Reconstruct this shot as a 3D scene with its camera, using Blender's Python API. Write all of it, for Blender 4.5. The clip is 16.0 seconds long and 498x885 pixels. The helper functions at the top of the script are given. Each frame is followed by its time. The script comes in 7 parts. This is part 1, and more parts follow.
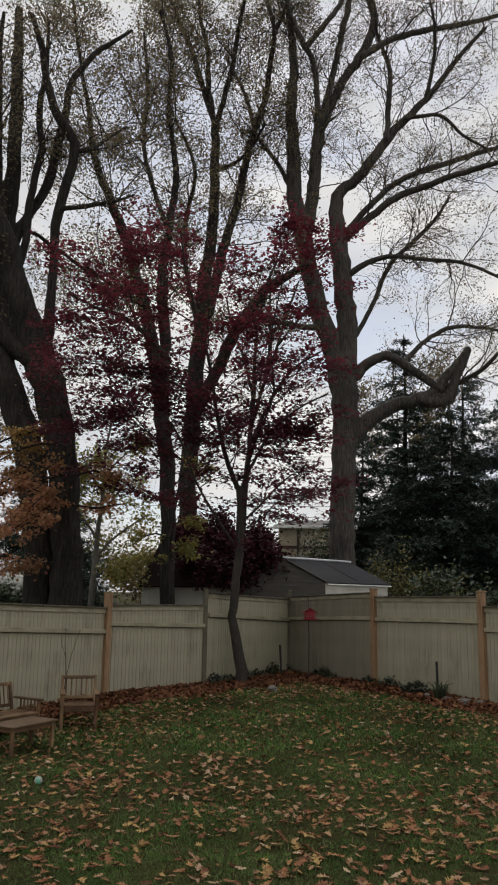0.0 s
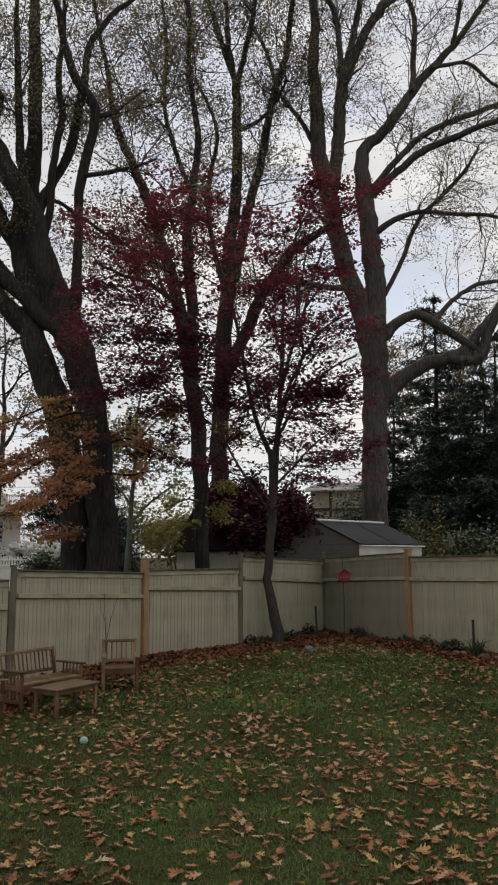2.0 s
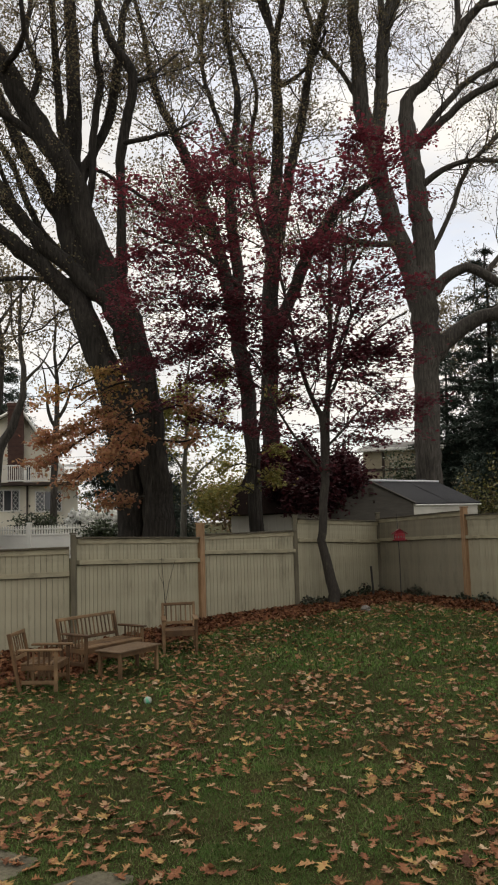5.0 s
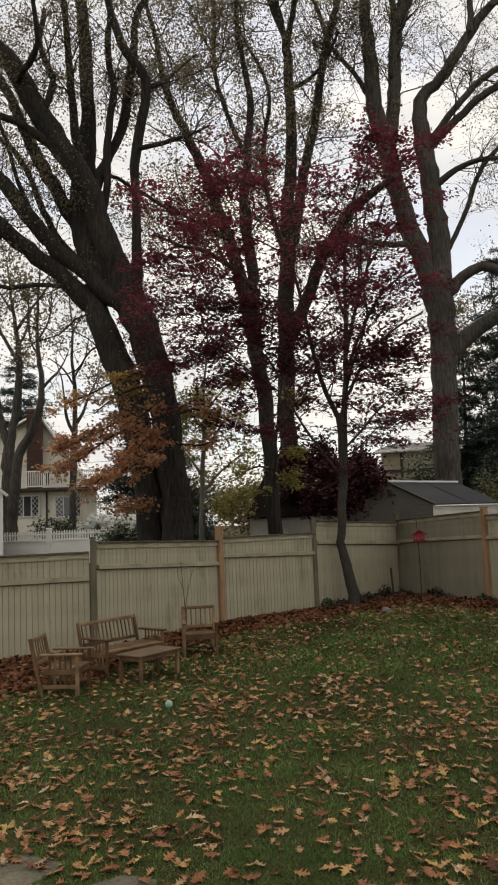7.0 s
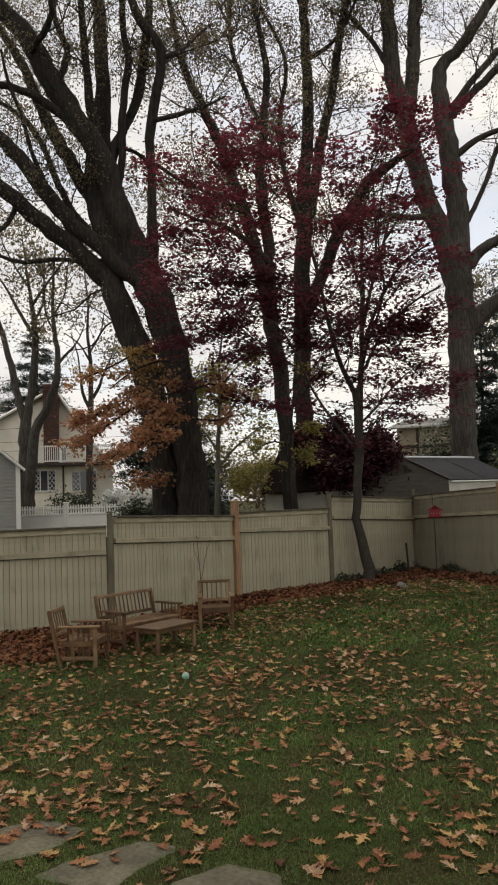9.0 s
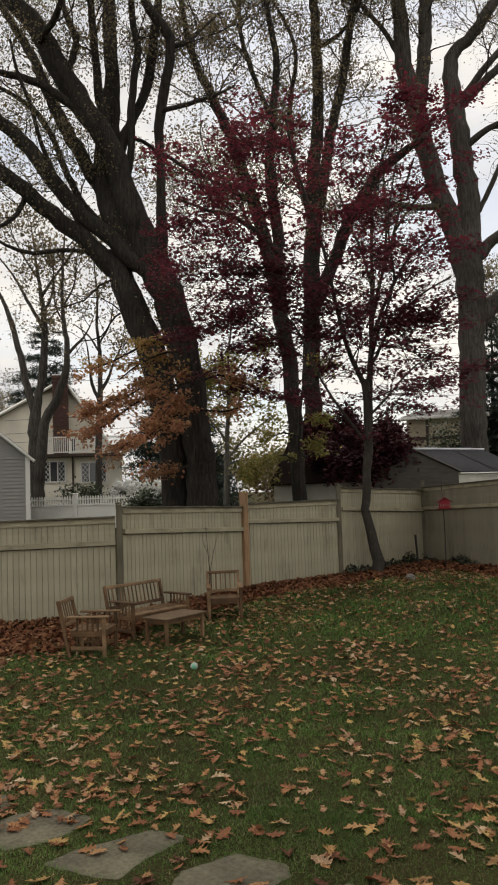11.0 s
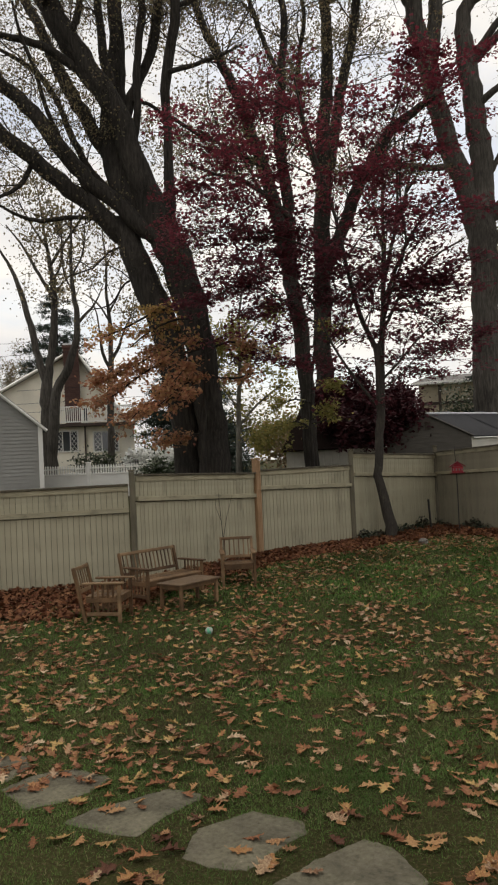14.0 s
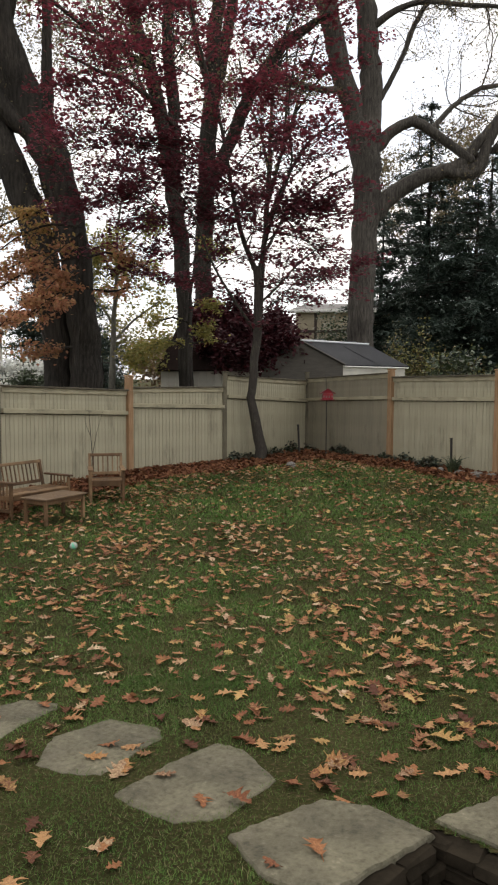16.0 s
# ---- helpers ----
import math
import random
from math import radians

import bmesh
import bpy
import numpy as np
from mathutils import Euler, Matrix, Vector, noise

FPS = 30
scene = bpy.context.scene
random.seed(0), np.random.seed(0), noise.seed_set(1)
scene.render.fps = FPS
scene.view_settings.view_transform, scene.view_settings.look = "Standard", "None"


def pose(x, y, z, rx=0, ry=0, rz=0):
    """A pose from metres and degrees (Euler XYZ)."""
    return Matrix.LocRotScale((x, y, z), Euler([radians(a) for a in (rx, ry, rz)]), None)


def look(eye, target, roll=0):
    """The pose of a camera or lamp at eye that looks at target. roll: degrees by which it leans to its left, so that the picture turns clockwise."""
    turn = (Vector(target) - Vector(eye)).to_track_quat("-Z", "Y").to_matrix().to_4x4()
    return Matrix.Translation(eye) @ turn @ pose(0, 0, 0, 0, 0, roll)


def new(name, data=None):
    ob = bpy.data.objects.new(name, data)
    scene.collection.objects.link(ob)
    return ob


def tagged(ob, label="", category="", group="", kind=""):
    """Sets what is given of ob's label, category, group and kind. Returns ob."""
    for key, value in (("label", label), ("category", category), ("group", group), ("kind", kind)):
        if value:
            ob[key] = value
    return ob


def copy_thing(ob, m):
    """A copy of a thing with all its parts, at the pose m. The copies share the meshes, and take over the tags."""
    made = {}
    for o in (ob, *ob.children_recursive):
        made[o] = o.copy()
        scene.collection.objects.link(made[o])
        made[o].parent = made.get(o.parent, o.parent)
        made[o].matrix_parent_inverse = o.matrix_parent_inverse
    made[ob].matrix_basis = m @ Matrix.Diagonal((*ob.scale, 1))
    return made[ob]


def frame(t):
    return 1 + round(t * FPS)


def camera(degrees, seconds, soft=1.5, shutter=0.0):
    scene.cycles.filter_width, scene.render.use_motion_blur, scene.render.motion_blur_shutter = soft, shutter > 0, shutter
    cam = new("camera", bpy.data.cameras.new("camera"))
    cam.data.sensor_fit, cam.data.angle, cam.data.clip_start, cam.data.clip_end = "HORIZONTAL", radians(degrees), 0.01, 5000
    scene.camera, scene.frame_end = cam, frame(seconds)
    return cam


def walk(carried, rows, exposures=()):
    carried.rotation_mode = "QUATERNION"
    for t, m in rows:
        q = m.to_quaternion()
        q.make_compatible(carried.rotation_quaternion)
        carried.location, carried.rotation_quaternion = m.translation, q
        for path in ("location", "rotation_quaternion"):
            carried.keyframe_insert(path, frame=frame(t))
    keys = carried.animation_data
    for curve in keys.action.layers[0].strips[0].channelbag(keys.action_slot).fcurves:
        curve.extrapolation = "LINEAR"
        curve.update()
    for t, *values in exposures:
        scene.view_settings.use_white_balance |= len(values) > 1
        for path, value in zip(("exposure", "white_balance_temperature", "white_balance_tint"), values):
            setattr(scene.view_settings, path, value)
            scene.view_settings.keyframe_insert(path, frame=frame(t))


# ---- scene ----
cam = camera(35.5, 16.0, 2.0, 0.15)
PATH = [
    (0, 0.000, -0.000, 2.000, 101.00, -0.98, -0.19),
    (0.5, 0.000, -0.001, 2.000, 100.32, -0.40, 0.28),
    (1, -0.006, 0.028, 1.997, 99.78, -0.71, 0.61),
    (1.5, -0.016, 0.026, 1.997, 99.31, -0.62, 0.95),
    (2, -0.020, 0.011, 1.992, 98.36, 0.17, 2.24),
    (2.5, -0.008, 0.023, 1.980, 96.38, 0.82, 3.61),
    (3, -0.004, 0.015, 1.980, 94.84, 0.93, 4.38),
    (3.5, -0.011, 0.028, 1.983, 95.12, 0.78, 4.92),
    (4, -0.021, 0.015, 1.987, 95.63, 1.10, 5.46),
    (6.5, -0.015, 0.009, 1.981, 95.88, 2.19, 6.98),
    (7, -0.021, 0.014, 1.983, 96.01, 2.29, 7.55),
    (7.5, -0.029, 0.013, 1.980, 94.93, 1.87, 8.45),
    (8, -0.019, 0.011, 1.983, 94.41, 2.12, 8.28),
    (8.5, -0.020, 0.019, 1.978, 94.34, 2.46, 8.13),
    (9, -0.033, 0.009, 1.981, 94.23, 2.09, 8.65),
    (9.5, -0.035, 0.017, 1.980, 94.05, 1.83, 8.98),
    (10, -0.038, 0.031, 1.973, 93.67, 2.21, 9.44),
    (12.5, -0.029, 0.034, 1.972, 93.59, 1.50, 9.06),
    (13, -0.033, 0.044, 1.967, 93.26, 2.23, 9.05),
    (13.5, -0.030, 0.044, 1.964, 92.79, 2.84, 9.49),
    (14, -0.040, 0.061, 1.949, 91.30, 2.62, 10.22),
    (14.5, -0.069, 0.085, 1.924, 86.77, 1.30, 11.05),
    (15, -0.059, 0.097, 1.915, 83.91, 0.59, 10.21),
    (15.5, -0.051, 0.082, 1.916, 84.63, -0.95, 5.14),
    (16, -0.029, 0.124, 1.911, 85.36, -0.31, 1.06),
]
EXPOSURES = ((0.0, 0.1, 6700, 10), (2.0, 0.17, 6750, 10), (3.0, 0.28, 7000, 10), (4.0, 0.44, 7100, 10), (6.7, 0.43, 7150, 10), (7.5, 0.37, 7150, 10), (14.3, 0.42, 7050, 10), (14.8, 0.62, 6900, 10), (15.2, 0.80, 6890, 10), (15.6, 0.92, 6880, 10), (16.0, 0.96, 6850, 10))
walk(cam, [(r[0], pose(*r[1:])) for r in PATH], EXPOSURES)

# ---- light and sky: a bright overcast November day, backlit ----
SUN_EL, SUN_AZ = 55.0, 200.0
world = bpy.data.worlds.new("overcast_sky")
scene.world = world
world.use_nodes = True
wn, wl = world.node_tree.nodes, world.node_tree.links
wn.clear()
w_out = wn.new("ShaderNodeOutputWorld")
w_mix = wn.new("ShaderNodeMixShader")
w_sky = wn.new("ShaderNodeTexSky")
w_sky.sky_type = "NISHITA"
w_sky.sun_disc = False
w_sky.sun_elevation, w_sky.sun_rotation = radians(SUN_EL), radians(SUN_AZ - 180)
w_bg = wn.new("ShaderNodeBackground")
w_bg.inputs["Strength"].default_value = 0.12
w_cloud = wn.new("ShaderNodeBackground")
w_cloud.inputs["Strength"].default_value = 0.80
w_co = wn.new("ShaderNodeTexCoord")
w_map = wn.new("ShaderNodeMapping")
w_map.inputs["Scale"].default_value = (1.0, 1.0, 2.6)
w_n1 = wn.new("ShaderNodeTexNoise")
w_n1.inputs["Scale"].default_value, w_n1.inputs["Detail"].default_value, w_n1.inputs["Roughness"].default_value = 3.1, 7.0, 0.55
w_r1 = wn.new("ShaderNodeValToRGB")
w_r1.color_ramp.elements[0].position, w_r1.color_ramp.elements[1].position = 0.36, 0.50
w_r1.color_ramp.elements[0].color = (0.58, 0.58, 0.58, 1)
w_n2 = wn.new("ShaderNodeTexNoise")
w_n2.inputs["Scale"].default_value, w_n2.inputs["Detail"].default_value = 4.5, 6.0
w_r2 = wn.new("ShaderNodeValToRGB")
w_r2.color_ramp.elements[0].position, w_r2.color_ramp.elements[1].position = 0.34, 0.68
w_r2.color_ramp.elements[0].color, w_r2.color_ramp.elements[1].color = (0.72, 0.745, 0.80, 1), (1.0, 0.99, 0.975, 1)
wl.new(w_co.outputs["Generated"], w_map.inputs["Vector"])
wl.new(w_map.outputs["Vector"], w_n1.inputs["Vector"])
wl.new(w_map.outputs["Vector"], w_n2.inputs["Vector"])
wl.new(w_n1.outputs["Fac"], w_r1.inputs["Fac"])
wl.new(w_n2.outputs["Fac"], w_r2.inputs["Fac"])
wl.new(w_r2.outputs["Color"], w_cloud.inputs["Color"])
wl.new(w_sky.outputs["Color"], w_bg.inputs["Color"])
wl.new(w_r1.outputs["Color"], w_mix.inputs["Fac"])
wl.new(w_bg.outputs["Background"], w_mix.inputs[1])
wl.new(w_cloud.outputs["Background"], w_mix.inputs[2])
wl.new(w_mix.outputs["Shader"], w_out.inputs["Surface"])

sun_data = bpy.data.lights.new("sun", "SUN")
sun_data.energy, sun_data.angle, sun_data.color = 0.9, radians(30), (1.0, 0.94, 0.86)
sun = new("sun", sun_data)
_az, _el = radians(SUN_AZ), radians(SUN_EL)
sun.matrix_world = look((20 * math.sin(_az), -20 * math.cos(_az), 20 * math.tan(_el)), (0, 0, 0))


# ---- materials ----
def ramp(nt, cols):
    r = nt.nodes.new("ShaderNodeValToRGB")
    els = r.color_ramp.elements
    while len(els) < len(cols):
        els.new(0.5)
    for i, c in enumerate(cols):
        els[i].position = i / max(1, len(cols) - 1)
        els[i].color = (*c, 1)
    return r


def mat(name, cols, scale=8.0, rough=0.8, bump=0.3, stretch=(1, 1, 1), wear=0.25, wear_scale=0.9, pick="", leaf=0.0, spec=0.3, grain=None, spread=(0.3, 0.7), stain=None):
    """A two-scale procedural surface. pick: 'island' or 'object' takes the colour by piece; leaf: share of light let through."""
    m = bpy.data.materials.new(name)
    m.use_nodes = True
    nt = m.node_tree
    n, l = nt.nodes, nt.links
    b = n["Principled BSDF"]
    b.inputs["Roughness"].default_value = rough
    b.inputs["Specular IOR Level"].default_value = spec
    co = n.new("ShaderNodeTexCoord")
    mp = n.new("ShaderNodeMapping")
    mp.inputs["Scale"].default_value = stretch
    l.new(co.outputs["Object"], mp.inputs["Vector"])
    fine = n.new("ShaderNodeTexNoise")
    fine.inputs["Scale"].default_value, fine.inputs["Detail"].default_value, fine.inputs["Roughness"].default_value = scale, 6, 0.62
    l.new(mp.outputs["Vector"], fine.inputs["Vector"])
    stretchr = n.new("ShaderNodeMapRange")
    stretchr.inputs["From Min"].default_value, stretchr.inputs["From Max"].default_value = spread
    r = ramp(nt, cols)
    if pick:
        if pick == "island":
            src = n.new("ShaderNodeNewGeometry").outputs["Random Per Island"]
        else:
            src = n.new("ShaderNodeObjectInfo").outputs["Random"]
        add = n.new("ShaderNodeMath")
        add.operation = "MULTIPLY_ADD"
        add.inputs[1].default_value = 0.35
        l.new(fine.outputs["Fac"], add.inputs[0])
        sub = n.new("ShaderNodeMath")
        sub.operation = "SUBTRACT"
        sub.inputs[1].default_value = 0.175
        l.new(src, sub.inputs[0])
        l.new(sub.outputs[0], add.inputs[2])
        l.new(add.outputs[0], r.inputs["Fac"])
    else:
        l.new(fine.outputs["Fac"], stretchr.inputs["Value"])
        l.new(stretchr.outputs["Result"], r.inputs["Fac"])
    col = r.outputs["Color"]
    if wear:
        coarse = n.new("ShaderNodeTexNoise")
        coarse.inputs["Scale"].default_value, coarse.inputs["Detail"].default_value = wear_scale, 5
        l.new(co.outputs["Object"], coarse.inputs["Vector"])
        mr = n.new("ShaderNodeMapRange")
        mr.inputs["From Min"].default_value, mr.inputs["From Max"].default_value = 0.3, 0.7
        mr.inputs["To Min"].default_value, mr.inputs["To Max"].default_value = 1 - wear, 1 + wear * 0.6
        l.new(coarse.outputs["Fac"], mr.inputs["Value"])
        hsv = n.new("ShaderNodeHueSaturation")
        l.new(mr.outputs["Result"], hsv.inputs["Value"])
        l.new(col, hsv.inputs["Color"])
        col = hsv.outputs["Color"]
    if stain:
        # mildew and rain streaks: dark patches with edges of their own
        s_map = n.new("ShaderNodeMapping")
        s_map.inputs["Scale"].default_value = stain[1]
        l.new(n.new("ShaderNodeNewGeometry").outputs["Position"], s_map.inputs["Vector"])
        s_n = n.new("ShaderNodeTexNoise")
        s_n.inputs["Scale"].default_value, s_n.inputs["Detail"].default_value, s_n.inputs["Roughness"].default_value = 1.0, 8, 0.7
        l.new(s_map.outputs["Vector"], s_n.inputs["Vector"])
        s_r = n.new("ShaderNodeMapRange")
        s_r.inputs["From Min"].default_value, s_r.inputs["From Max"].default_value = stain[3] if len(stain) > 3 else (0.54, 0.72)
        s_r.inputs["To Max"].default_value = stain[2]
        l.new(s_n.outputs["Fac"], s_r.inputs["Value"])
        s_m = n.new("ShaderNodeMix")
        s_m.data_type = "RGBA"
        s_m.inputs["B"].default_value = (*stain[0], 1)
        l.new(s_r.outputs["Result"], s_m.inputs["Factor"])
        l.new(col, s_m.inputs["A"])
        col = s_m.outputs["Result"]
    l.new(col, b.inputs["Base Color"])
    if bump:
        bp = n.new("ShaderNodeBump")
        bp.inputs["Strength"].default_value, bp.inputs["Distance"].default_value = bump, grain or 0.02
        l.new(fine.outputs["Fac"], bp.inputs["Height"])
        l.new(bp.outputs["Normal"], b.inputs["Normal"])
    if leaf:
        tr = n.new("ShaderNodeBsdfTranslucent")
        l.new(col, tr.inputs["Color"])
        mx = n.new("ShaderNodeMixShader")
        mx.inputs["Fac"].default_value = leaf
        l.new(b.outputs["BSDF"], mx.inputs[1])
        l.new(tr.outputs["BSDF"], mx.inputs[2])
        l.new(mx.outputs["Shader"], n["Material Output"].inputs["Surface"])
    return m


M_SOIL = mat("lawn_soil", [(0.020, 0.016, 0.009), (0.042, 0.036, 0.016), (0.040, 0.046, 0.014), (0.072, 0.055, 0.029), (0.13, 0.10, 0.055)], 45.0, 0.95, 1.0, wear=0.4, wear_scale=0.7, spec=0.05, grain=0.03)
M_GRASS = mat("grass_blade", [(0.045, 0.090, 0.022), (0.066, 0.142, 0.031), (0.094, 0.178, 0.041), (0.134, 0.198, 0.054), (0.077, 0.154, 0.034), (0.105, 0.170, 0.043), (0.28, 0.235, 0.138)], 1.2, 0.7, 0, wear=0.5, wear_scale=0.6, pick="island", leaf=0.2, spec=0.12, stain=((0.115, 0.088, 0.040), (1.1, 1.1, 1.1), 0.65, (0.49, 0.66)))
M_FALLEN = mat("fallen_leaf", [(0.09, 0.038, 0.023), (0.21, 0.088, 0.045), (0.36, 0.185, 0.095), (0.25, 0.098, 0.050), (0.45, 0.285, 0.16), (0.12, 0.050, 0.030), (0.33, 0.148, 0.070), (0.48, 0.33, 0.13), (0.18, 0.070, 0.038), (0.54, 0.40, 0.26)], 30, 0.7, 0.35, wear=0, pick="island", leaf=0.12, grain=0.01, spec=0.12)
M_FALLEN_ONE = mat("fallen_leaf_single", [(0.09, 0.036, 0.022), (0.11, 0.046, 0.026), (0.25, 0.105, 0.05), (0.34, 0.16, 0.072), (0.43, 0.25, 0.115), (0.17, 0.064, 0.036), (0.30, 0.13, 0.058), (0.42, 0.27, 0.10), (0.14, 0.058, 0.034), (0.46, 0.32, 0.19)], 14, 0.65, 0.5, wear=0.35, wear_scale=22, pick="object", leaf=0.12, grain=0.01, spec=0.15)
M_LITTER = mat("leaf_litter", [(0.060, 0.025, 0.015), (0.13, 0.050, 0.027), (0.21, 0.092, 0.045), (0.10, 0.038, 0.022), (0.27, 0.135, 0.068), (0.075, 0.03, 0.019)], 25, 0.8, 0.35, wear=0, pick="island", leaf=0.08, grain=0.01, spec=0.08)
M_STONE = mat("flagstone", [(0.070, 0.063, 0.042), (0.118, 0.107, 0.071), (0.146, 0.132, 0.090), (0.26, 0.235, 0.17)], 34, 0.9, 0.9, wear=0.5, wear_scale=2.6, pick="", spread=(0.28, 0.80), stain=((0.150, 0.132, 0.096), (7.0, 7.0, 7.0), 0.55, (0.52, 0.68)))
# the pit's shade is put into this stone colour, far below the flagstone tones
M_STONE_SHADED = mat("shaded_rubble", [(0.012, 0.010, 0.007), (0.030, 0.024, 0.017)], 9, 0.95, 0.8, spec=0.03)
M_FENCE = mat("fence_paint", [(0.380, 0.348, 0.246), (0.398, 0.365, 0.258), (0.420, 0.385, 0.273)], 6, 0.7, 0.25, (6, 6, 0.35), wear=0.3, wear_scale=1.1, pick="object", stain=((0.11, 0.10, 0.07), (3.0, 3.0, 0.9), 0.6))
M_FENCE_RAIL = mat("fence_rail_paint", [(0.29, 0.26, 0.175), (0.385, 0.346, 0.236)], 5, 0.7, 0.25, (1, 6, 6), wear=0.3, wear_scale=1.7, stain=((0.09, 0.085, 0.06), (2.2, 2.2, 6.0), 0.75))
# darker copy of the fence paint, with the corner's shade in its colour
M_FENCE_SHADED = mat("shaded_fence_paint", [(0.245, 0.218, 0.158), (0.262, 0.234, 0.170), (0.275, 0.246, 0.178)], 6, 0.8, 0.3, (6, 6, 0.35), wear=0.3, wear_scale=1.1, pick="object", stain=((0.09, 0.08, 0.055), (3.0, 3.0, 0.9), 0.6))
M_FENCE_CAP = mat("weathered_rail_cap", [(0.055, 0.048, 0.034), (0.10, 0.086, 0.06), (0.155, 0.135, 0.095)], 7, 0.85, 0.4, (1, 5, 5), wear=0.35, wear_scale=2)
M_FENCE_POST = mat("weathered_post", [(0.105, 0.092, 0.064), (0.165, 0.145, 0.10)], 6, 0.85, 0.4, (5, 5, 0.4), wear=0.35, wear_scale=1.5)
# dark backing: joint colour in the grooves, painted shadow line under the middle rail
M_FENCE_CORE = mat("fence_core", [(0.07, 0.064, 0.044), (0.13, 0.118, 0.08)], 6, 0.8, 0.2)
M_CEDAR = mat("cedar_post", [(0.23, 0.13, 0.065), (0.34, 0.205, 0.11), (0.41, 0.265, 0.155)], 7, 0.7, 0.35, (6, 6, 0.4), wear=0.3)
M_TEAK = mat("weathered_teak", [(0.075, 0.040, 0.019), (0.15, 0.086, 0.042), (0.25, 0.158, 0.085)], 9, 0.62, 0.35, (5, 5, 0.8), wear=0.45, wear_scale=4, pick="object", spec=0.25)
M_TEAK_TOP = mat("worn_teak_top", [(0.095, 0.058, 0.032), (0.185, 0.122, 0.070)], 8, 0.62, 0.3, (5, 1, 5), wear=0.3, wear_scale=3)
M_BARK = mat("oak_bark", [(0.014, 0.012, 0.010), (0.036, 0.031, 0.026), (0.070, 0.060, 0.049)], 5.5, 0.95, 1.0, (3.2, 3.2, 0.45), wear=0.35, wear_scale=0.8, grain=0.06)
M_BARK_GREY = mat("pale_bark", [(0.035, 0.031, 0.027), (0.078, 0.069, 0.059), (0.132, 0.119, 0.102)], 5.5, 0.95, 1.0, (3.2, 3.2, 0.4), wear=0.35, wear_scale=0.8, grain=0.06)
M_BARK_PALE = mat("young_bark", [(0.09, 0.085, 0.07), (0.16, 0.15, 0.125), (0.21, 0.20, 0.17)], 9, 0.9, 0.5, (4, 4, 0.6), wear=0.35)
M_BARK_MAPLE = mat("maple_bark", [(0.026, 0.022, 0.018), (0.060, 0.051, 0.042)], 9, 0.85, 0.5, (4, 4, 1), wear=0.3, stain=((0.135, 0.125, 0.09), (9.0, 9.0, 2.5), 0.6))
M_TWIG = mat("twig_bark", [(0.026, 0.022, 0.018), (0.055, 0.047, 0.039)], 12, 0.9, 0, wear=0)
M_LEAF_OAK = mat("late_oak_leaf", [(0.105, 0.092, 0.058), (0.165, 0.144, 0.083), (0.23, 0.19, 0.11), (0.18, 0.122, 0.078)], 2, 0.7, 0, wear=0, pick="island", leaf=0.6)
# maple leaves: brighter crimson for the backlit top, darker purple for the shaded tiers
M_LEAF_MAPLE_LIT = mat("backlit_crimson_maple_leaf", [(0.12, 0.042, 0.050), (0.185, 0.044, 0.058), (0.30, 0.052, 0.078), (0.15, 0.040, 0.050)], 2, 0.55, 0, wear=0.35, wear_scale=0.7, pick="island", leaf=0.58)
M_LEAF_MAPLE_SHADED = mat("shaded_purple_maple_leaf", [(0.095, 0.038, 0.048), (0.145, 0.042, 0.056), (0.215, 0.048, 0.066), (0.11, 0.038, 0.046)], 2, 0.55, 0, wear=0.35, wear_scale=0.7, pick="island", leaf=0.6)
M_LEAF_DARKRED = mat("dark_red_leaf", [(0.032, 0.009, 0.013), (0.055, 0.011, 0.016), (0.075, 0.014, 0.019)], 2, 0.75, 0, wear=0.35, wear_scale=0.7, pick="island", leaf=0.2)
M_LEAF_TAN = mat("tan_far_leaf", [(0.26, 0.17, 0.10), (0.34, 0.24, 0.15), (0.22, 0.18, 0.10)], 2, 0.7, 0, wear=0.3, wear_scale=0.5, pick="island", leaf=0.35)
M_LEAF_RUSSET = mat("russet_leaf", [(0.44, 0.20, 0.12), (0.54, 0.27, 0.16), (0.50, 0.31, 0.15), (0.36, 0.15, 0.10)], 2, 0.65, 0, wear=0.3, wear_scale=0.6, pick="island", leaf=0.6)
M_LEAF_GOLD = mat("gold_olive_leaf", [(0.42, 0.30, 0.11), (0.52, 0.36, 0.13), (0.52, 0.30, 0.14), (0.32, 0.26, 0.09)], 2, 0.65, 0, wear=0.3, wear_scale=0.6, pick="island", leaf=0.6)
M_LEAF_YELLOW = mat("yellow_green_leaf", [(0.24, 0.23, 0.07), (0.36, 0.31, 0.09), (0.18, 0.20, 0.06), (0.42, 0.30, 0.10)], 2, 0.65, 0, wear=0.3, wear_scale=0.6, pick="island", leaf=0.4)
M_CONIFER = mat("conifer_needles", [(0.024, 0.038, 0.030), (0.042, 0.064, 0.050), (0.072, 0.100, 0.080)], 2, 0.75, 0, wear=0.4, wear_scale=0.5, pick="island", leaf=0.1)
M_SHRUB = mat("evergreen_leaf", [(0.030, 0.045, 0.022), (0.055, 0.078, 0.035), (0.085, 0.11, 0.055)], 2, 0.45, 0, wear=0.4, wear_scale=0.8, pick="island", leaf=0.15, spec=0.5)
M_SHRUB_PALE = mat("fading_shrub_leaf", [(0.10, 0.115, 0.040), (0.19, 0.185, 0.065), (0.13, 0.085, 0.042)], 2, 0.6, 0, wear=0.4, wear_scale=0.8, pick="island", leaf=0.3)
M_IVY = mat("ivy_leaf", [(0.018, 0.028, 0.016), (0.035, 0.05, 0.025), (0.06, 0.04, 0.025)], 2, 0.5, 0, wear=0, pick="island", leaf=0.1, spec=0.5)
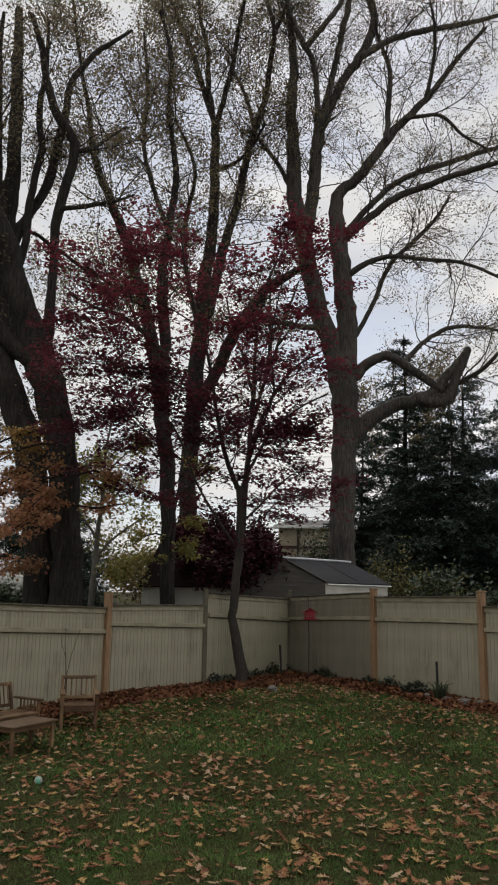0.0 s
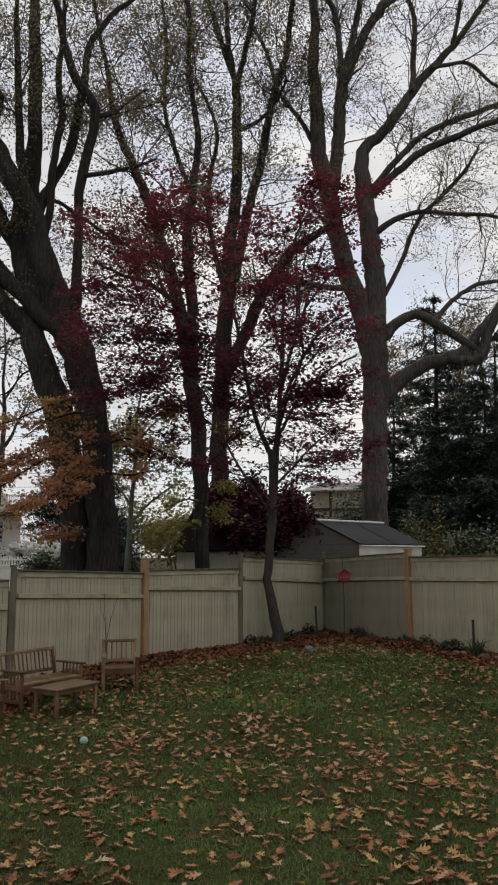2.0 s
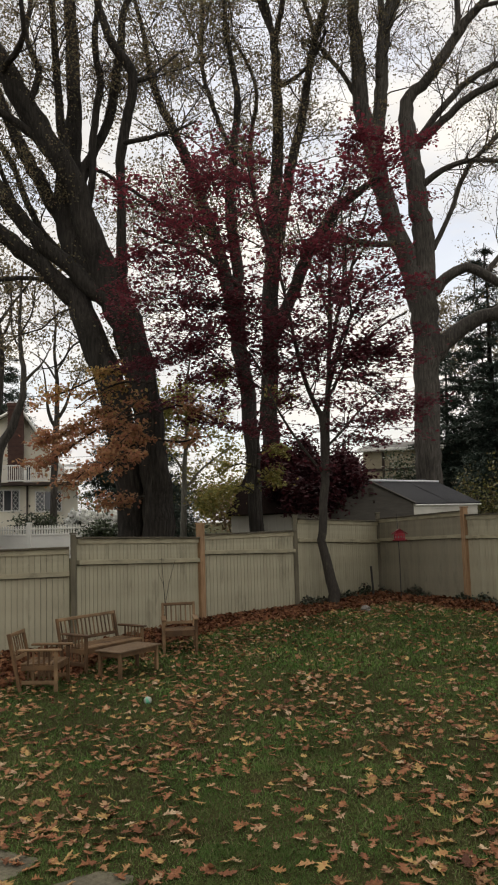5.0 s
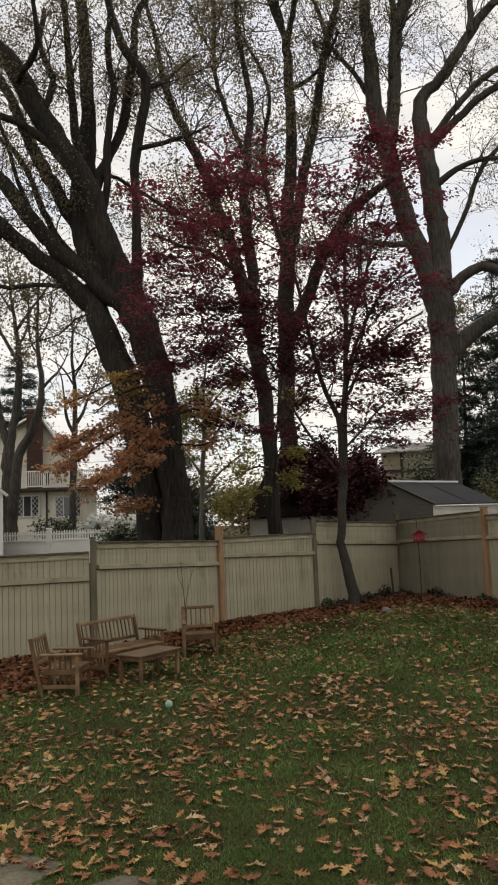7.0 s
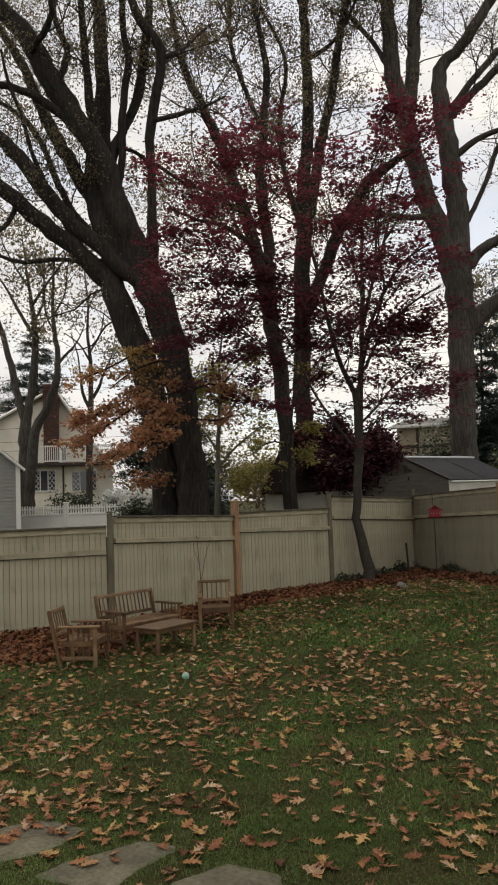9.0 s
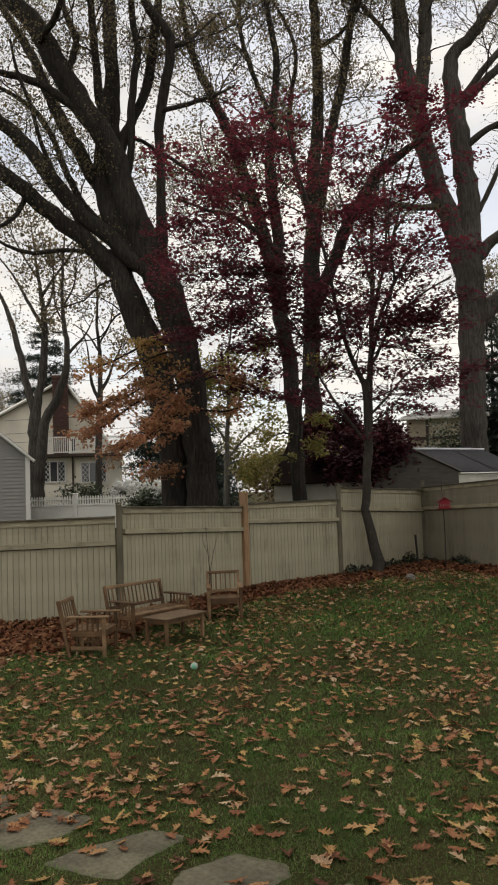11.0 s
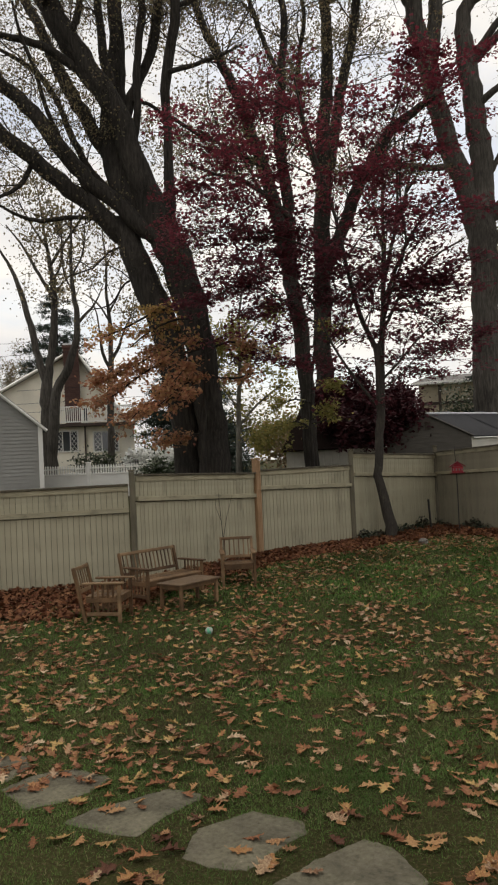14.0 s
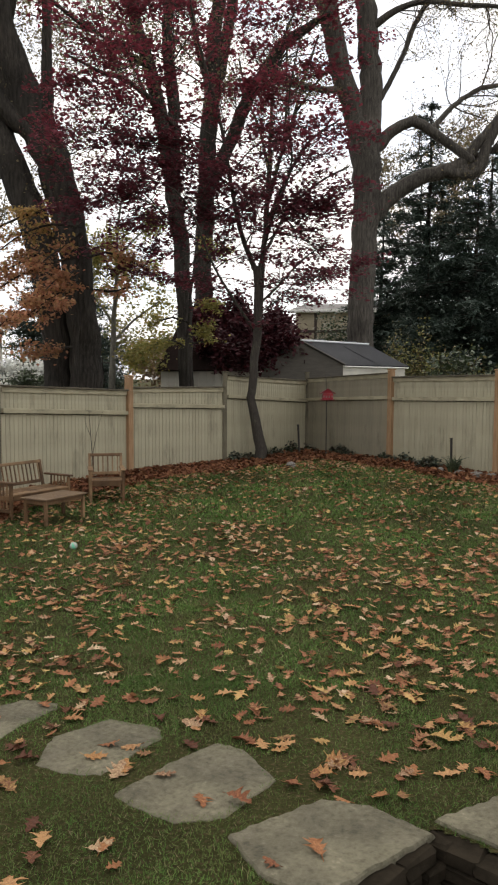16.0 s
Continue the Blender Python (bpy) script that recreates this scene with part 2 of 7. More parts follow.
M_FLOWER = mat("white_blossom", [(0.74, 0.75, 0.71), (0.86, 0.86, 0.83)], 2, 0.7, 0, wear=0, pick="island", leaf=0.2)
M_WHITE = mat("white_vinyl", [(0.86, 0.845, 0.79), (0.90, 0.885, 0.83)], 5, 0.5, 0.05, wear=0.12)
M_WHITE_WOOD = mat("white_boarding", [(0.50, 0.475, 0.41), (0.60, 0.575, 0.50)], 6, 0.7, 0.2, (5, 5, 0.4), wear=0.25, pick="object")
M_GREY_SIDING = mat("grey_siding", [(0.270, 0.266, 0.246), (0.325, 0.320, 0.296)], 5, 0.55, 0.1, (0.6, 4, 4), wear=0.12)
# taupe, darkened further to hold the shade on the shed's gable face
M_SHED_SIDING = mat("shaded_taupe_siding", [(0.078, 0.070, 0.058), (0.115, 0.104, 0.088)], 5, 0.7, 0.2, (0.6, 4, 4), wear=0.2)
M_SHINGLE = mat("charcoal_shingle", [(0.028, 0.029, 0.032), (0.045, 0.046, 0.050), (0.062, 0.062, 0.066)], 40, 0.9, 0.5, wear=0.25)
M_ROOF_BROWN = mat("brown_shingle", [(0.018, 0.012, 0.011), (0.034, 0.023, 0.020)], 30, 0.95, 0.5, wear=0.25, spec=0.05)
M_STUCCO = mat("cream_stucco", [(0.84, 0.78, 0.65), (0.89, 0.84, 0.71)], 25, 0.9, 0.35, wear=0.15)
M_BEIGE = mat("beige_siding", [(0.40, 0.34, 0.24), (0.46, 0.40, 0.29)], 6, 0.8, 0.2, (0.6, 4, 4), wear=0.15)
M_TRIM_BROWN = mat("brown_trim", [(0.05, 0.035, 0.028), (0.08, 0.058, 0.045)], 6, 0.7, 0.2)
M_BRICK = mat("chimney_brick", [(0.085, 0.048, 0.040), (0.125, 0.068, 0.055)], 14, 0.9, 0.4, wear=0.3, pick="object")
M_ROOF_SLATE = mat("grey_roof", [(0.12, 0.115, 0.11), (0.19, 0.18, 0.17)], 18, 0.85, 0.4, wear=0.2)
M_RED = mat("red_paint", [(0.27, 0.014, 0.026), (0.36, 0.022, 0.036)], 8, 0.5, 0.1, wear=0.2)
M_RED_DARK = mat("dark_red_paint", [(0.16, 0.012, 0.018), (0.22, 0.02, 0.026)], 8, 0.6, 0.1, wear=0.2)
M_IRON = mat("dark_iron", [(0.022, 0.021, 0.02), (0.045, 0.04, 0.036)], 20, 0.6, 0.2, wear=0)
M_ROCK = mat("pale_rock", [(0.09, 0.08, 0.07), (0.19, 0.175, 0.155), (0.34, 0.32, 0.29)], 30, 0.9, 0.7)
M_BALL = mat("white_ball", [(0.26, 0.30, 0.25), (0.42, 0.46, 0.40)], 8, 0.45, 0.05, wear=0)
M_BALL_GREEN = mat("green_ball_panel", [(0.12, 0.42, 0.27), (0.20, 0.55, 0.36)], 8, 0.45, 0.05, wear=0)
M_CABLE = mat("black_cable", [(0.02, 0.02, 0.022), (0.03, 0.03, 0.03)], 8, 0.7, 0, wear=0)
M_CAP = mat("bright_roof_cap", [(0.60, 0.61, 0.63), (0.72, 0.73, 0.75)], 6, 0.4, 0.05, wear=0.1)


def glass(name, tint):
    m = bpy.data.materials.new(name)
    m.use_nodes = True
    b = m.node_tree.nodes["Principled BSDF"]
    b.inputs["Base Color"].default_value = (*tint, 1)
    b.inputs["Roughness"].default_value = 0.05
    b.inputs["Specular IOR Level"].default_value = 0.8
    return m


M_PANE = glass("window_pane", (0.05, 0.055, 0.06))


# ---- mesh helpers ----
def part(name, bm, material, parent, label=""):
    me = bpy.data.meshes.new(name)
    bm.to_mesh(me)
    bm.free()
    me.materials.append(material)
    ob = new(name, me)
    ob.parent = parent
    if label:
        tagged(ob, label)
    return ob


def share(name, me, parent, m):
    ob = new(name, me)
    ob.parent = parent
    ob.matrix_basis = m
    return ob


def box(bm, c, s, bevel=0.0, m=None):
    """A box of size s centred on c, with its edges eased."""
    r = bmesh.ops.create_cube(bm, size=1.0, matrix=(m or Matrix()) @ Matrix.Translation(c) @ Matrix.Diagonal((*s, 1)))
    if bevel:
        edges = {e for v in r["verts"] for e in v.link_edges}
        bmesh.ops.bevel(bm, geom=list(edges), offset=bevel, segments=1, affect="EDGES")
    return bm


def boxed(c, s, bevel=0.0, m=None):
    return box(bmesh.new(), c, s, bevel, m)


def prism(bm, pts, z0, z1, bevel=0.0):
    """An upright slab over the outline pts."""
    lo = [bm.verts.new((x, y, z0)) for x, y in pts]
    hi = [bm.verts.new((x, y, z1)) for x, y in pts]
    n = len(pts)
    top = bm.faces.new(hi)
    bm.faces.new(lo[::-1])
    for i in range(n):
        bm.faces.new((lo[i], lo[(i + 1) % n], hi[(i + 1) % n], hi[i]))
    if bevel:
        bmesh.ops.bevel(bm, geom=list(top.edges), offset=bevel, segments=2, affect="EDGES")
    bmesh.ops.recalc_face_normals(bm, faces=bm.faces[:])
    return bm


def arrays(name, verts, quads, material, smooth=True):
    """A mesh from arrays of corners and of four-sided faces."""
    me = bpy.data.meshes.new(name)
    verts = np.asarray(verts, np.float32)
    quads = np.asarray(quads, np.int32)
    me.vertices.add(len(verts))
    me.vertices.foreach_set("co", verts.ravel())
    me.loops.add(quads.size)
    me.loops.foreach_set("vertex_index", quads.ravel())
    me.polygons.add(len(quads))
    me.polygons.foreach_set("loop_start", np.arange(len(quads), dtype=np.int32) * quads.shape[1])
    if smooth:
        me.polygons.foreach_set("use_smooth", np.ones(len(quads), dtype=bool))
    me.update(calc_edges=True)
    me.materials.append(material)
    return me


class Tubes:
    """Gathers tapered, bent tubes into one mesh."""

    def __init__(self):
        self.v, self.f, self.n = [], [], 0

    def add(self, p, r, sides, rough=0.0, seed=0.0):
        p, r = np.asarray(p, float), np.asarray(r, float)
        t = np.gradient(p, axis=0)
        t /= np.linalg.norm(t, axis=1, keepdims=True) + 1e-9
        ref = np.eye(3)[np.argmin(np.abs(t.mean(0)))]
        a = np.cross(t, ref)
        a /= np.linalg.norm(a, axis=1, keepdims=True) + 1e-9
        b = np.cross(t, a)
        ang = np.arange(sides) * (2 * np.pi / sides)
        rad = np.repeat(r[:, None], sides, 1)
        if rough:
            h = np.arange(len(p))[:, None]
            rad = rad * (1 + rough * (np.sin(3 * ang + seed + h * 0.37) * 0.6 + np.sin(5 * ang - seed * 2 + h * 0.9) * 0.4))
        ring = p[:, None] + rad[:, :, None] * (np.cos(ang)[None, :, None] * a[:, None] + np.sin(ang)[None, :, None] * b[:, None])
        n = len(p)
        i = np.arange(n - 1)[:, None] * sides + self.n
        j = np.arange(sides)[None]
        k = (j + 1) % sides
        self.f.append(np.stack([i + j, i + k, i + k + sides, i + j + sides], -1).reshape(-1, 4))
        self.v.append(ring.reshape(-1, 3))
        self.n += n * sides

    def mesh(self, name, material, origin=(0, 0, 0)):
        return arrays(name, np.concatenate(self.v) - np.asarray(origin), np.concatenate(self.f), material)


def unit(a):
    return a / (np.linalg.norm(a, axis=-1, keepdims=True) + 1e-9)


def spline(pts, step):
    """A smooth line through the points (x, y, z, radius), in even steps."""
    p = np.asarray(pts, float)
    p = np.vstack([2 * p[0] - p[1], p, 2 * p[-1] - p[-2]])
    p[:, 3] = np.maximum(p[:, 3], 0.002)
    out = []
    for i in range(1, len(p) - 2):
        n = max(2, int(np.linalg.norm(p[i + 1, :3] - p[i, :3]) / step))
        s = (np.arange(n) / n)[:, None]
        a, b, c, d = p[i - 1], p[i], p[i + 1], p[i + 2]
        out.append(0.5 * (2 * b + (c - a) * s + (2 * a - 5 * b + 4 * c - d) * s**2 + (3 * b - a - 3 * c + d) * s**3))
    out.append(p[-2:-1])
    q = np.vstack(out)
    q[:, 3] = np.maximum(q[:, 3], 0.003)
    return q


def leaf_quads(centres, size, rng, flat=0.0, lobes=1, width=0.36, droop=0.0):
    """Small folded leaves at the centres: each one to three pointed blades from one stalk."""
    n = len(centres)
    d = rng.normal(size=(n, 3))
    d[:, 2] = d[:, 2] * (1 - flat) - droop
    d = unit(d)
    up = rng.normal(size=(n, 3))
    up[:, 2] = np.abs(up[:, 2]) + 3 * flat
    side = unit(np.cross(d, up))
    nor = np.cross(side, d)
    s = (size * rng.uniform(0.65, 1.25, n))[:, None]
    vs = [centres]
    fs = []
    base = np.arange(n) * (1 + 3 * lobes)
    for k in range(lobes):
        a = (k - (lobes - 1) / 2) * 0.95
        dk = d * math.cos(a) + side * math.sin(a)
        sk = side * math.cos(a) - d * math.sin(a)
        lk = s * (1.0 if abs(a) < 0.1 else 0.8)
        vs += [centres + dk * lk * 0.5 + sk * lk * width + nor * lk * 0.08, centres + dk * lk, centres + dk * lk * 0.5 - sk * lk * width + nor * lk * 0.08]
        fs.append(np.stack([base, base + 1 + 3 * k, base + 2 + 3 * k, base + 3 + 3 * k], -1))
    return np.stack(vs, 1).reshape(-1, 3), np.concatenate(fs)


def grow(rng, p, r, level, spec, twigs, tips):
    """Side shoots along the line p, and theirs in turn."""
    sp = spec[level]
    seg = np.linalg.norm(np.diff(p, axis=0), axis=1)
    s = np.r_[0, np.cumsum(seg)]
    total = s[-1]
    count = rng.poisson(sp["per_m"] * total * (1 - sp["from"])) + sp.get("least", 0)
    if not count:
        return
    at = rng.uniform(sp["from"], 1.0, count) * total
    for q in at:
        i = min(len(seg) - 1, int(np.searchsorted(s, q) - 1))
        i = max(i, 0)
        f = (q - s[i]) / (seg[i] + 1e-9)
        o = p[i] * (1 - f) + p[i + 1] * f
        ro = r[i] * (1 - f) + r[i + 1] * f
        t = (p[i + 1] - p[i]) / (seg[i] + 1e-9)
        w = rng.normal(size=3)
        w -= t * (w @ t)
        w /= np.linalg.norm(w) + 1e-9
        a = rng.normal(sp["angle"], 0.25)
        d = t * math.cos(a) + w * math.sin(a)
        d[2] = d[2] * sp.get("flat", 1.0) + sp["up"]
        d /= np.linalg.norm(d) + 1e-9
        length = sp["length"] * rng.uniform(0.45, 1.15) * (1 - 0.35 * q / total)
        n = sp["points"]
        step = length / (n - 1)
        pts = [o]
        for _ in range(n - 1):
            d = d + rng.normal(size=3) * sp["wobble"]
            d[2] += sp["up"] * 0.25
            d = d / (np.linalg.norm(d) + 1e-9)
            pts.append(pts[-1] + d * step)
        pts = np.array(pts)
        r0 = min(ro * 0.6, length * sp["thick"])
        rad = np.linspace(r0, max(0.0035, r0 * 0.3), n)
        twigs.add(pts, rad, sp["sides"])
        if level + 1 < len(spec):
            grow(rng, pts, rad, level + 1, spec, twigs, tips)
        if sp.get("leaves"):
            k = rng.poisson(sp["leaves"]) if rng.random() < sp.get("share", 1.0) else 0
            if k:
                u = rng.uniform(0.15, 1.0, k) * (n - 1)
                j = np.minimum(u.astype(int), n - 2)
                fr = (u - j)[:, None]
                tips.append(pts[j] * (1 - fr) + pts[j + 1] * fr + rng.normal(size=(k, 3)) * (np.array((1, 1, sp.get("layer", 1.0))) * sp.get("scatter", 0.05)))


def tree(name, limbs, spec, bark, leaf_material, leaf_size, seed, label, ground_z=0.0, lobes=1, flat=0.0, droop=0.0, flare=1.15, skip_trunks=0.45, group="", bare=(), upper=None):
    rng = np.random.default_rng(seed)
    base = np.array(limbs[0][1][:3])
    base[2] = ground_z
    thing = tagged(new(name), label, "tree", group)
    thing.location = base
    twigs, tips = Tubes(), []
    first = True
    for k, (kind, *pts) in enumerate(limbs):
        pts = [tuple(q) for q in pts]
        if first:
            x, y, z, r = pts[0]
            pts = [(x, y, ground_z - 0.15, r * flare * 1.12), (x, y, ground_z + 0.25, r * flare)] + [q for q in pts if q[2] > ground_z + 0.7]
        q = spline(pts, 0.3 if kind == "t" else 0.25)
        jit = rng.normal(size=(len(q), 3)) * np.minimum(q[:, 3:4] * 0.12, 0.03)
        p, r = q[:, :3] + jit, q[:, 3]
        wood = Tubes()
        wood.add(p, r, 12 if r.max() > 0.12 else 8, 0.07, seed + k)
        t_end = unit(p[-1] - p[-2]) * r[-1]
        wood.add(np.vstack([p[-1] - t_end * 0.1, p[-1] + t_end * 0.5, p[-1] + t_end * 0.85, p[-1] + t_end * 1.05]), [r[-1] * 1.02, r[-1] * 0.86, r[-1] * 0.5, 0.003], 12)
        t_beg = unit(p[0] - p[1]) * r[0]
        wood.add(np.vstack([p[0] - t_beg * 0.1, p[0] + t_beg * 0.5, p[0] + t_beg * 0.85, p[0] + t_beg * 1.05]), [r[0] * 1.02, r[0] * 0.86, r[0] * 0.5, 0.003], 12)
        ob = new("trunk" if kind == "t" else "limb", wood.mesh("limb", bark, base))
        ob.parent = thing
        if not first and k not in bare:
            sp = [dict(s) for s in spec]
            if kind == "t":
                sp[0]["from"] = max(sp[0]["from"], skip_trunks)
            grow(rng, p, r, 0, sp, twigs, tips)
        first = False
    if twigs.n:
        ob = new("twig_mass", twigs.mesh("twig_mass", M_TWIG, base))
        ob.parent = thing
        tagged(ob, "dark bare twigs", kind="stuff")
    if tips:
        c = np.concatenate(tips)
        sets = [(c, leaf_material)]
        if upper:
            # the crown top takes its own leaf colour; the maple's paints in its backlight
            high = c[:, 2] + rng.normal(size=len(c)) * 0.35 > upper[0]
            sets = [(c[~high], leaf_material), (c[high], upper[1])]
        for q, m in sets:
            if len(q):
                v, f = leaf_quads(q, leaf_size, rng, flat, lobes, droop=droop)
                ob = new("crown", arrays("crown", v - base, f, m, False))
                ob.parent = thing
                tagged(ob, kind="stuff")
    return thing


# ---- the ground ----
def smooth(a):
    a = min(1.0, max(0.0, a))
    return a * a * (3 - 2 * a)


def gz(x, y):
    """Height of the ground: a lawn that rises a little to the fence, and a higher plot behind it."""
    z = 0.13 * smooth((y - 8) / 8)
    z += 0.85 * smooth((y - 17) / 6) * smooth((-x - 3) / 5)
    z += 0.025 * noise.noise((x * 0.5, y * 0.5, 0.3)) * smooth((y - 4) / 3) + 0.012 * noise.noise((x * 1.7, y * 1.7, 4.0)) * smooth((y - 5) / 3)
    return z


PIT = ((0.66, 3.28), (0.72, 3.33), (0.92, 3.17), (1.12, 2.94), (1.60, 2.50), (1.20, 2.10), (0.10, 2.10), (0.16, 2.84))


def inside(x, y, poly):
    hit = False
    for i in range(len(poly)):
        (x0, y0), (x1, y1) = poly[i], poly[i - 1]
        if (y0 > y) != (y1 > y) and x < (x1 - x0) * (y - y0) / (y1 - y0) + x0:
            hit = not hit
    return hit


def axis(a, b, step, far):
    core = list(np.arange(a, b + 1e-6, step))
    out, d = [], step
    x = b
    while x < far:
        d *= 1.35
        x += d
        out.append(x)
    lo, d, x = [], step, a
    while x > -far:
        d *= 1.35
        x -= d
        lo.append(x)
    return lo[::-1] + core + out


gx, gy = axis(-7.5, 7.5, 0.125, 700), axis(1.5, 21.0, 0.125, 900)
gx = sorted(set(gx) | {x / 32 for x in range(0, 56)})
gy = sorted(set(gy) | {y / 32 for y in range(64, 112)})
g_v = [(x, y, gz(x, y)) for y in gy for x in gx]
g_f = []
nx = len(gx)
for j in range(len(gy) - 1):
    for i in range(nx - 1):
        if not inside((gx[i] + gx[i + 1]) / 2, (gy[j] + gy[j + 1]) / 2, PIT):
            a = j * nx + i
            g_f.append((a, a + 1, a + 1 + nx, a + nx))
ground = tagged(new("ground", arrays("ground", g_v, g_f, M_SOIL)), "autumn lawn of short green grass over dark soil", "lawn", kind="structure")

# ---- fence along two sides of the yard ----
POSTS = dict(K=(-8.9, 10.55), L=(-6.25, 11.34), A=(-4.14, 12.07), B=(-2.61, 14.87), C=(-0.86, 16.75), D=(1.06, 19.77), E=(2.81, 17.29), F=(4.38, 14.68), G=(5.98, 12.15))
FENCE = tagged(new("fence"), "weathered beige tongue-and-groove wooden fence round the lawn", "fence")


def fence_post(key, height, cedar, size=0.135):
    x, y = POSTS[key]
    post = tagged(new("post"), "reddish cedar post with a flat cap" if cedar else "grey-beige painted post with a flat cap")
    post.parent = FENCE
    side = 0.045
    j = {"K": 16, "L": 18, "A": 19, "B": 52, "C": 12, "D": 10, "E": -57, "F": -58, "G": -58}[key]
    post.matrix_basis = pose(x, y, gz(x, y) - 0.05, 0, 0, j) @ Matrix.Translation((0, -side, 0))
    m = M_CEDAR if cedar else M_FENCE_POST
    part("shaft", boxed((0, 0, (height - 0.03) / 2), (size, size, height - 0.03), 0.006), m, post)
    part("cap", boxed((0, 0, height - 0.012), (size + 0.025, size + 0.025, 0.028), 0.008), m, post)
    return post


def fence_panel(a, b, top_a, top_b, mid_a, mid_b, board=0.087, paint=M_FENCE, gap=0.005):
    """A panel from post a to post b. Its top and middle rails follow the slight slope of the plot."""
    (x0, y0), (x1, y1) = POSTS[a], POSTS[b]
    length = math.hypot(x1 - x0, y1 - y0) - 0.12
    yaw = math.degrees(math.atan2(y1 - y0, x1 - x0))
    ux, uy = math.cos(radians(yaw)), math.sin(radians(yaw))
    z0 = min(gz(x0, y0), gz(x1, y1)) - 0.04
    thing = new("panel")
    thing.parent = FENCE
    thing.matrix_basis = pose(x0 + ux * 0.06, y0 + uy * 0.06, z0, 0, 0, yaw)
    ta, tb, ma, mb = top_a - z0, top_b - z0, mid_a - z0, mid_b - z0

    def strip(lo_a, lo_b, hi_a, hi_b, yf, yb, bev=0.004):
        bm = bmesh.new()
        c = [(0, lo_a), (length, lo_b), (length, hi_b), (0, hi_a)]
        f = [bm.verts.new((x, yf, z)) for x, z in c]
        k = [bm.verts.new((x, yb, z)) for x, z in c]
        bm.faces.new(f)
        bm.faces.new(k[::-1])
        for i in range(4):
            bm.faces.new((f[(i + 1) % 4], f[i], k[i], k[(i + 1) % 4]))
        bmesh.ops.recalc_face_normals(bm, faces=bm.faces[:])
        bmesh.ops.bevel(bm, geom=bm.edges[:], offset=bev, segments=1, affect="EDGES")
        return bm

    part("core", strip(0.02, 0.02, ta - 0.03, tb - 0.03, 0.006, 0.022, 0.002), M_FENCE_CORE, thing)
    part("top_cap", strip(ta - 0.028, tb - 0.028, ta, tb, -0.095, 0.05), M_FENCE_CAP, thing)
    part("top_rail", strip(ta - 0.115, tb - 0.115, ta - 0.03, tb - 0.03, -0.050, -0.001), M_FENCE_RAIL, thing)
    part("middle_rail", strip(ma, mb, ma + 0.075, mb + 0.075, -0.078, -0.001), M_FENCE_RAIL, thing)
    part("bottom_rail", strip(0.03, 0.03, 0.12, 0.12, 0.024, 0.06), M_FENCE_RAIL, thing)
    n = max(1, round(length / board))
    w = length / n
    low = bmesh.new()
    box(low, (0, -0.009, 0.5), (w - gap, 0.02, 1.0), 0.0035)
    low_me = bpy.data.meshes.new("board")
    low.to_mesh(low_me)
    low.free()
    low_me.materials.append(paint)
    rng = random.Random(hash_of(a + b))
    for i in range(n):
        s = (i + 0.5) / n
        t, m = ta + (tb - ta) * s, ma + (mb - ma) * s
        dy = rng.uniform(-0.002, 0.002)
        # boards stop short, so the dark core draws the rail's shadow line
        share("board", low_me, thing, Matrix.Translation((s * length, dy, 0.0)) @ Matrix.Diagonal((1, 1, m - 0.014, 1)))
        share("board", low_me, thing, Matrix.Translation((s * length, dy, m + 0.06)) @ Matrix.Diagonal((1, 1, t - 0.10 - m - 0.06, 1)))
    return thing


def hash_of(s):
    return sum((i + 3) * ord(c) for i, c in enumerate(s))


for k, h, cedar in (("K", 1.85, True), ("L", 1.82, True), ("A", 1.86, False), ("B", 1.90, True), ("C", 2.00, False), ("D", 2.02, False), ("E", 2.08, True), ("F", 2.06, True), ("G", 2.0, True)):
    fence_post(k, h, cedar, 0.12 if cedar else 0.09)
fence_panel("K", "L", 1.66, 1.66, 1.20, 1.20)
fence_panel("L", "A", 1.65, 1.66, 1.19, 1.20)
fence_panel("A", "B", 1.81, 1.71, 1.37, 1.23)
fence_panel("B", "C", 1.76, 1.76, 1.37, 1.29)
fence_panel("C", "D", 2.01, 1.90, 1.51, 1.35)
# the shade on this corner panel comes from its darker paint colour
fence_panel("D", "E", 1.95, 2.08, 1.38, 1.49, paint=M_FENCE_SHADED, gap=0.002)
fence_panel("E", "F", 1.99, 2.03, 1.47, 1.53)
fence_panel("F", "G", 1.85, 1.87, 1.39, 1.41)

# ---- trees: each limb from its root, as (x, y, z, radius) ----
RO = []
RO.append(("t", (3.48, 28.50, 0.91, 0.526), (3.47, 28.50, 3.10, 0.475), (3.46, 28.50, 5.15, 0.457), (3.54, 28.50, 7.26, 0.462), (3.59, 28.50, 8.99, 0.499), (3.49, 28.50, 10.42, 0.548)))
RO.append(("t", (3.45, 28.50, 10.20, 0.420), (2.98, 28.50, 11.65, 0.383), (2.55, 28.50, 13.01, 0.356), (2.24, 28.50, 14.40, 0.351), (1.97, 28.50, 15.81, 0.335), (1.65, 28.50, 17.50, 0.309), (1.59, 28.50, 19.22, 0.282), (1.49, 28.50, 21.23, 0.218), (1.57, 28.50, 23.56, 0.176), (1.36, 28.50, 25.68, 0.131), (1.11, 28.50, 28.13, 0.095)))
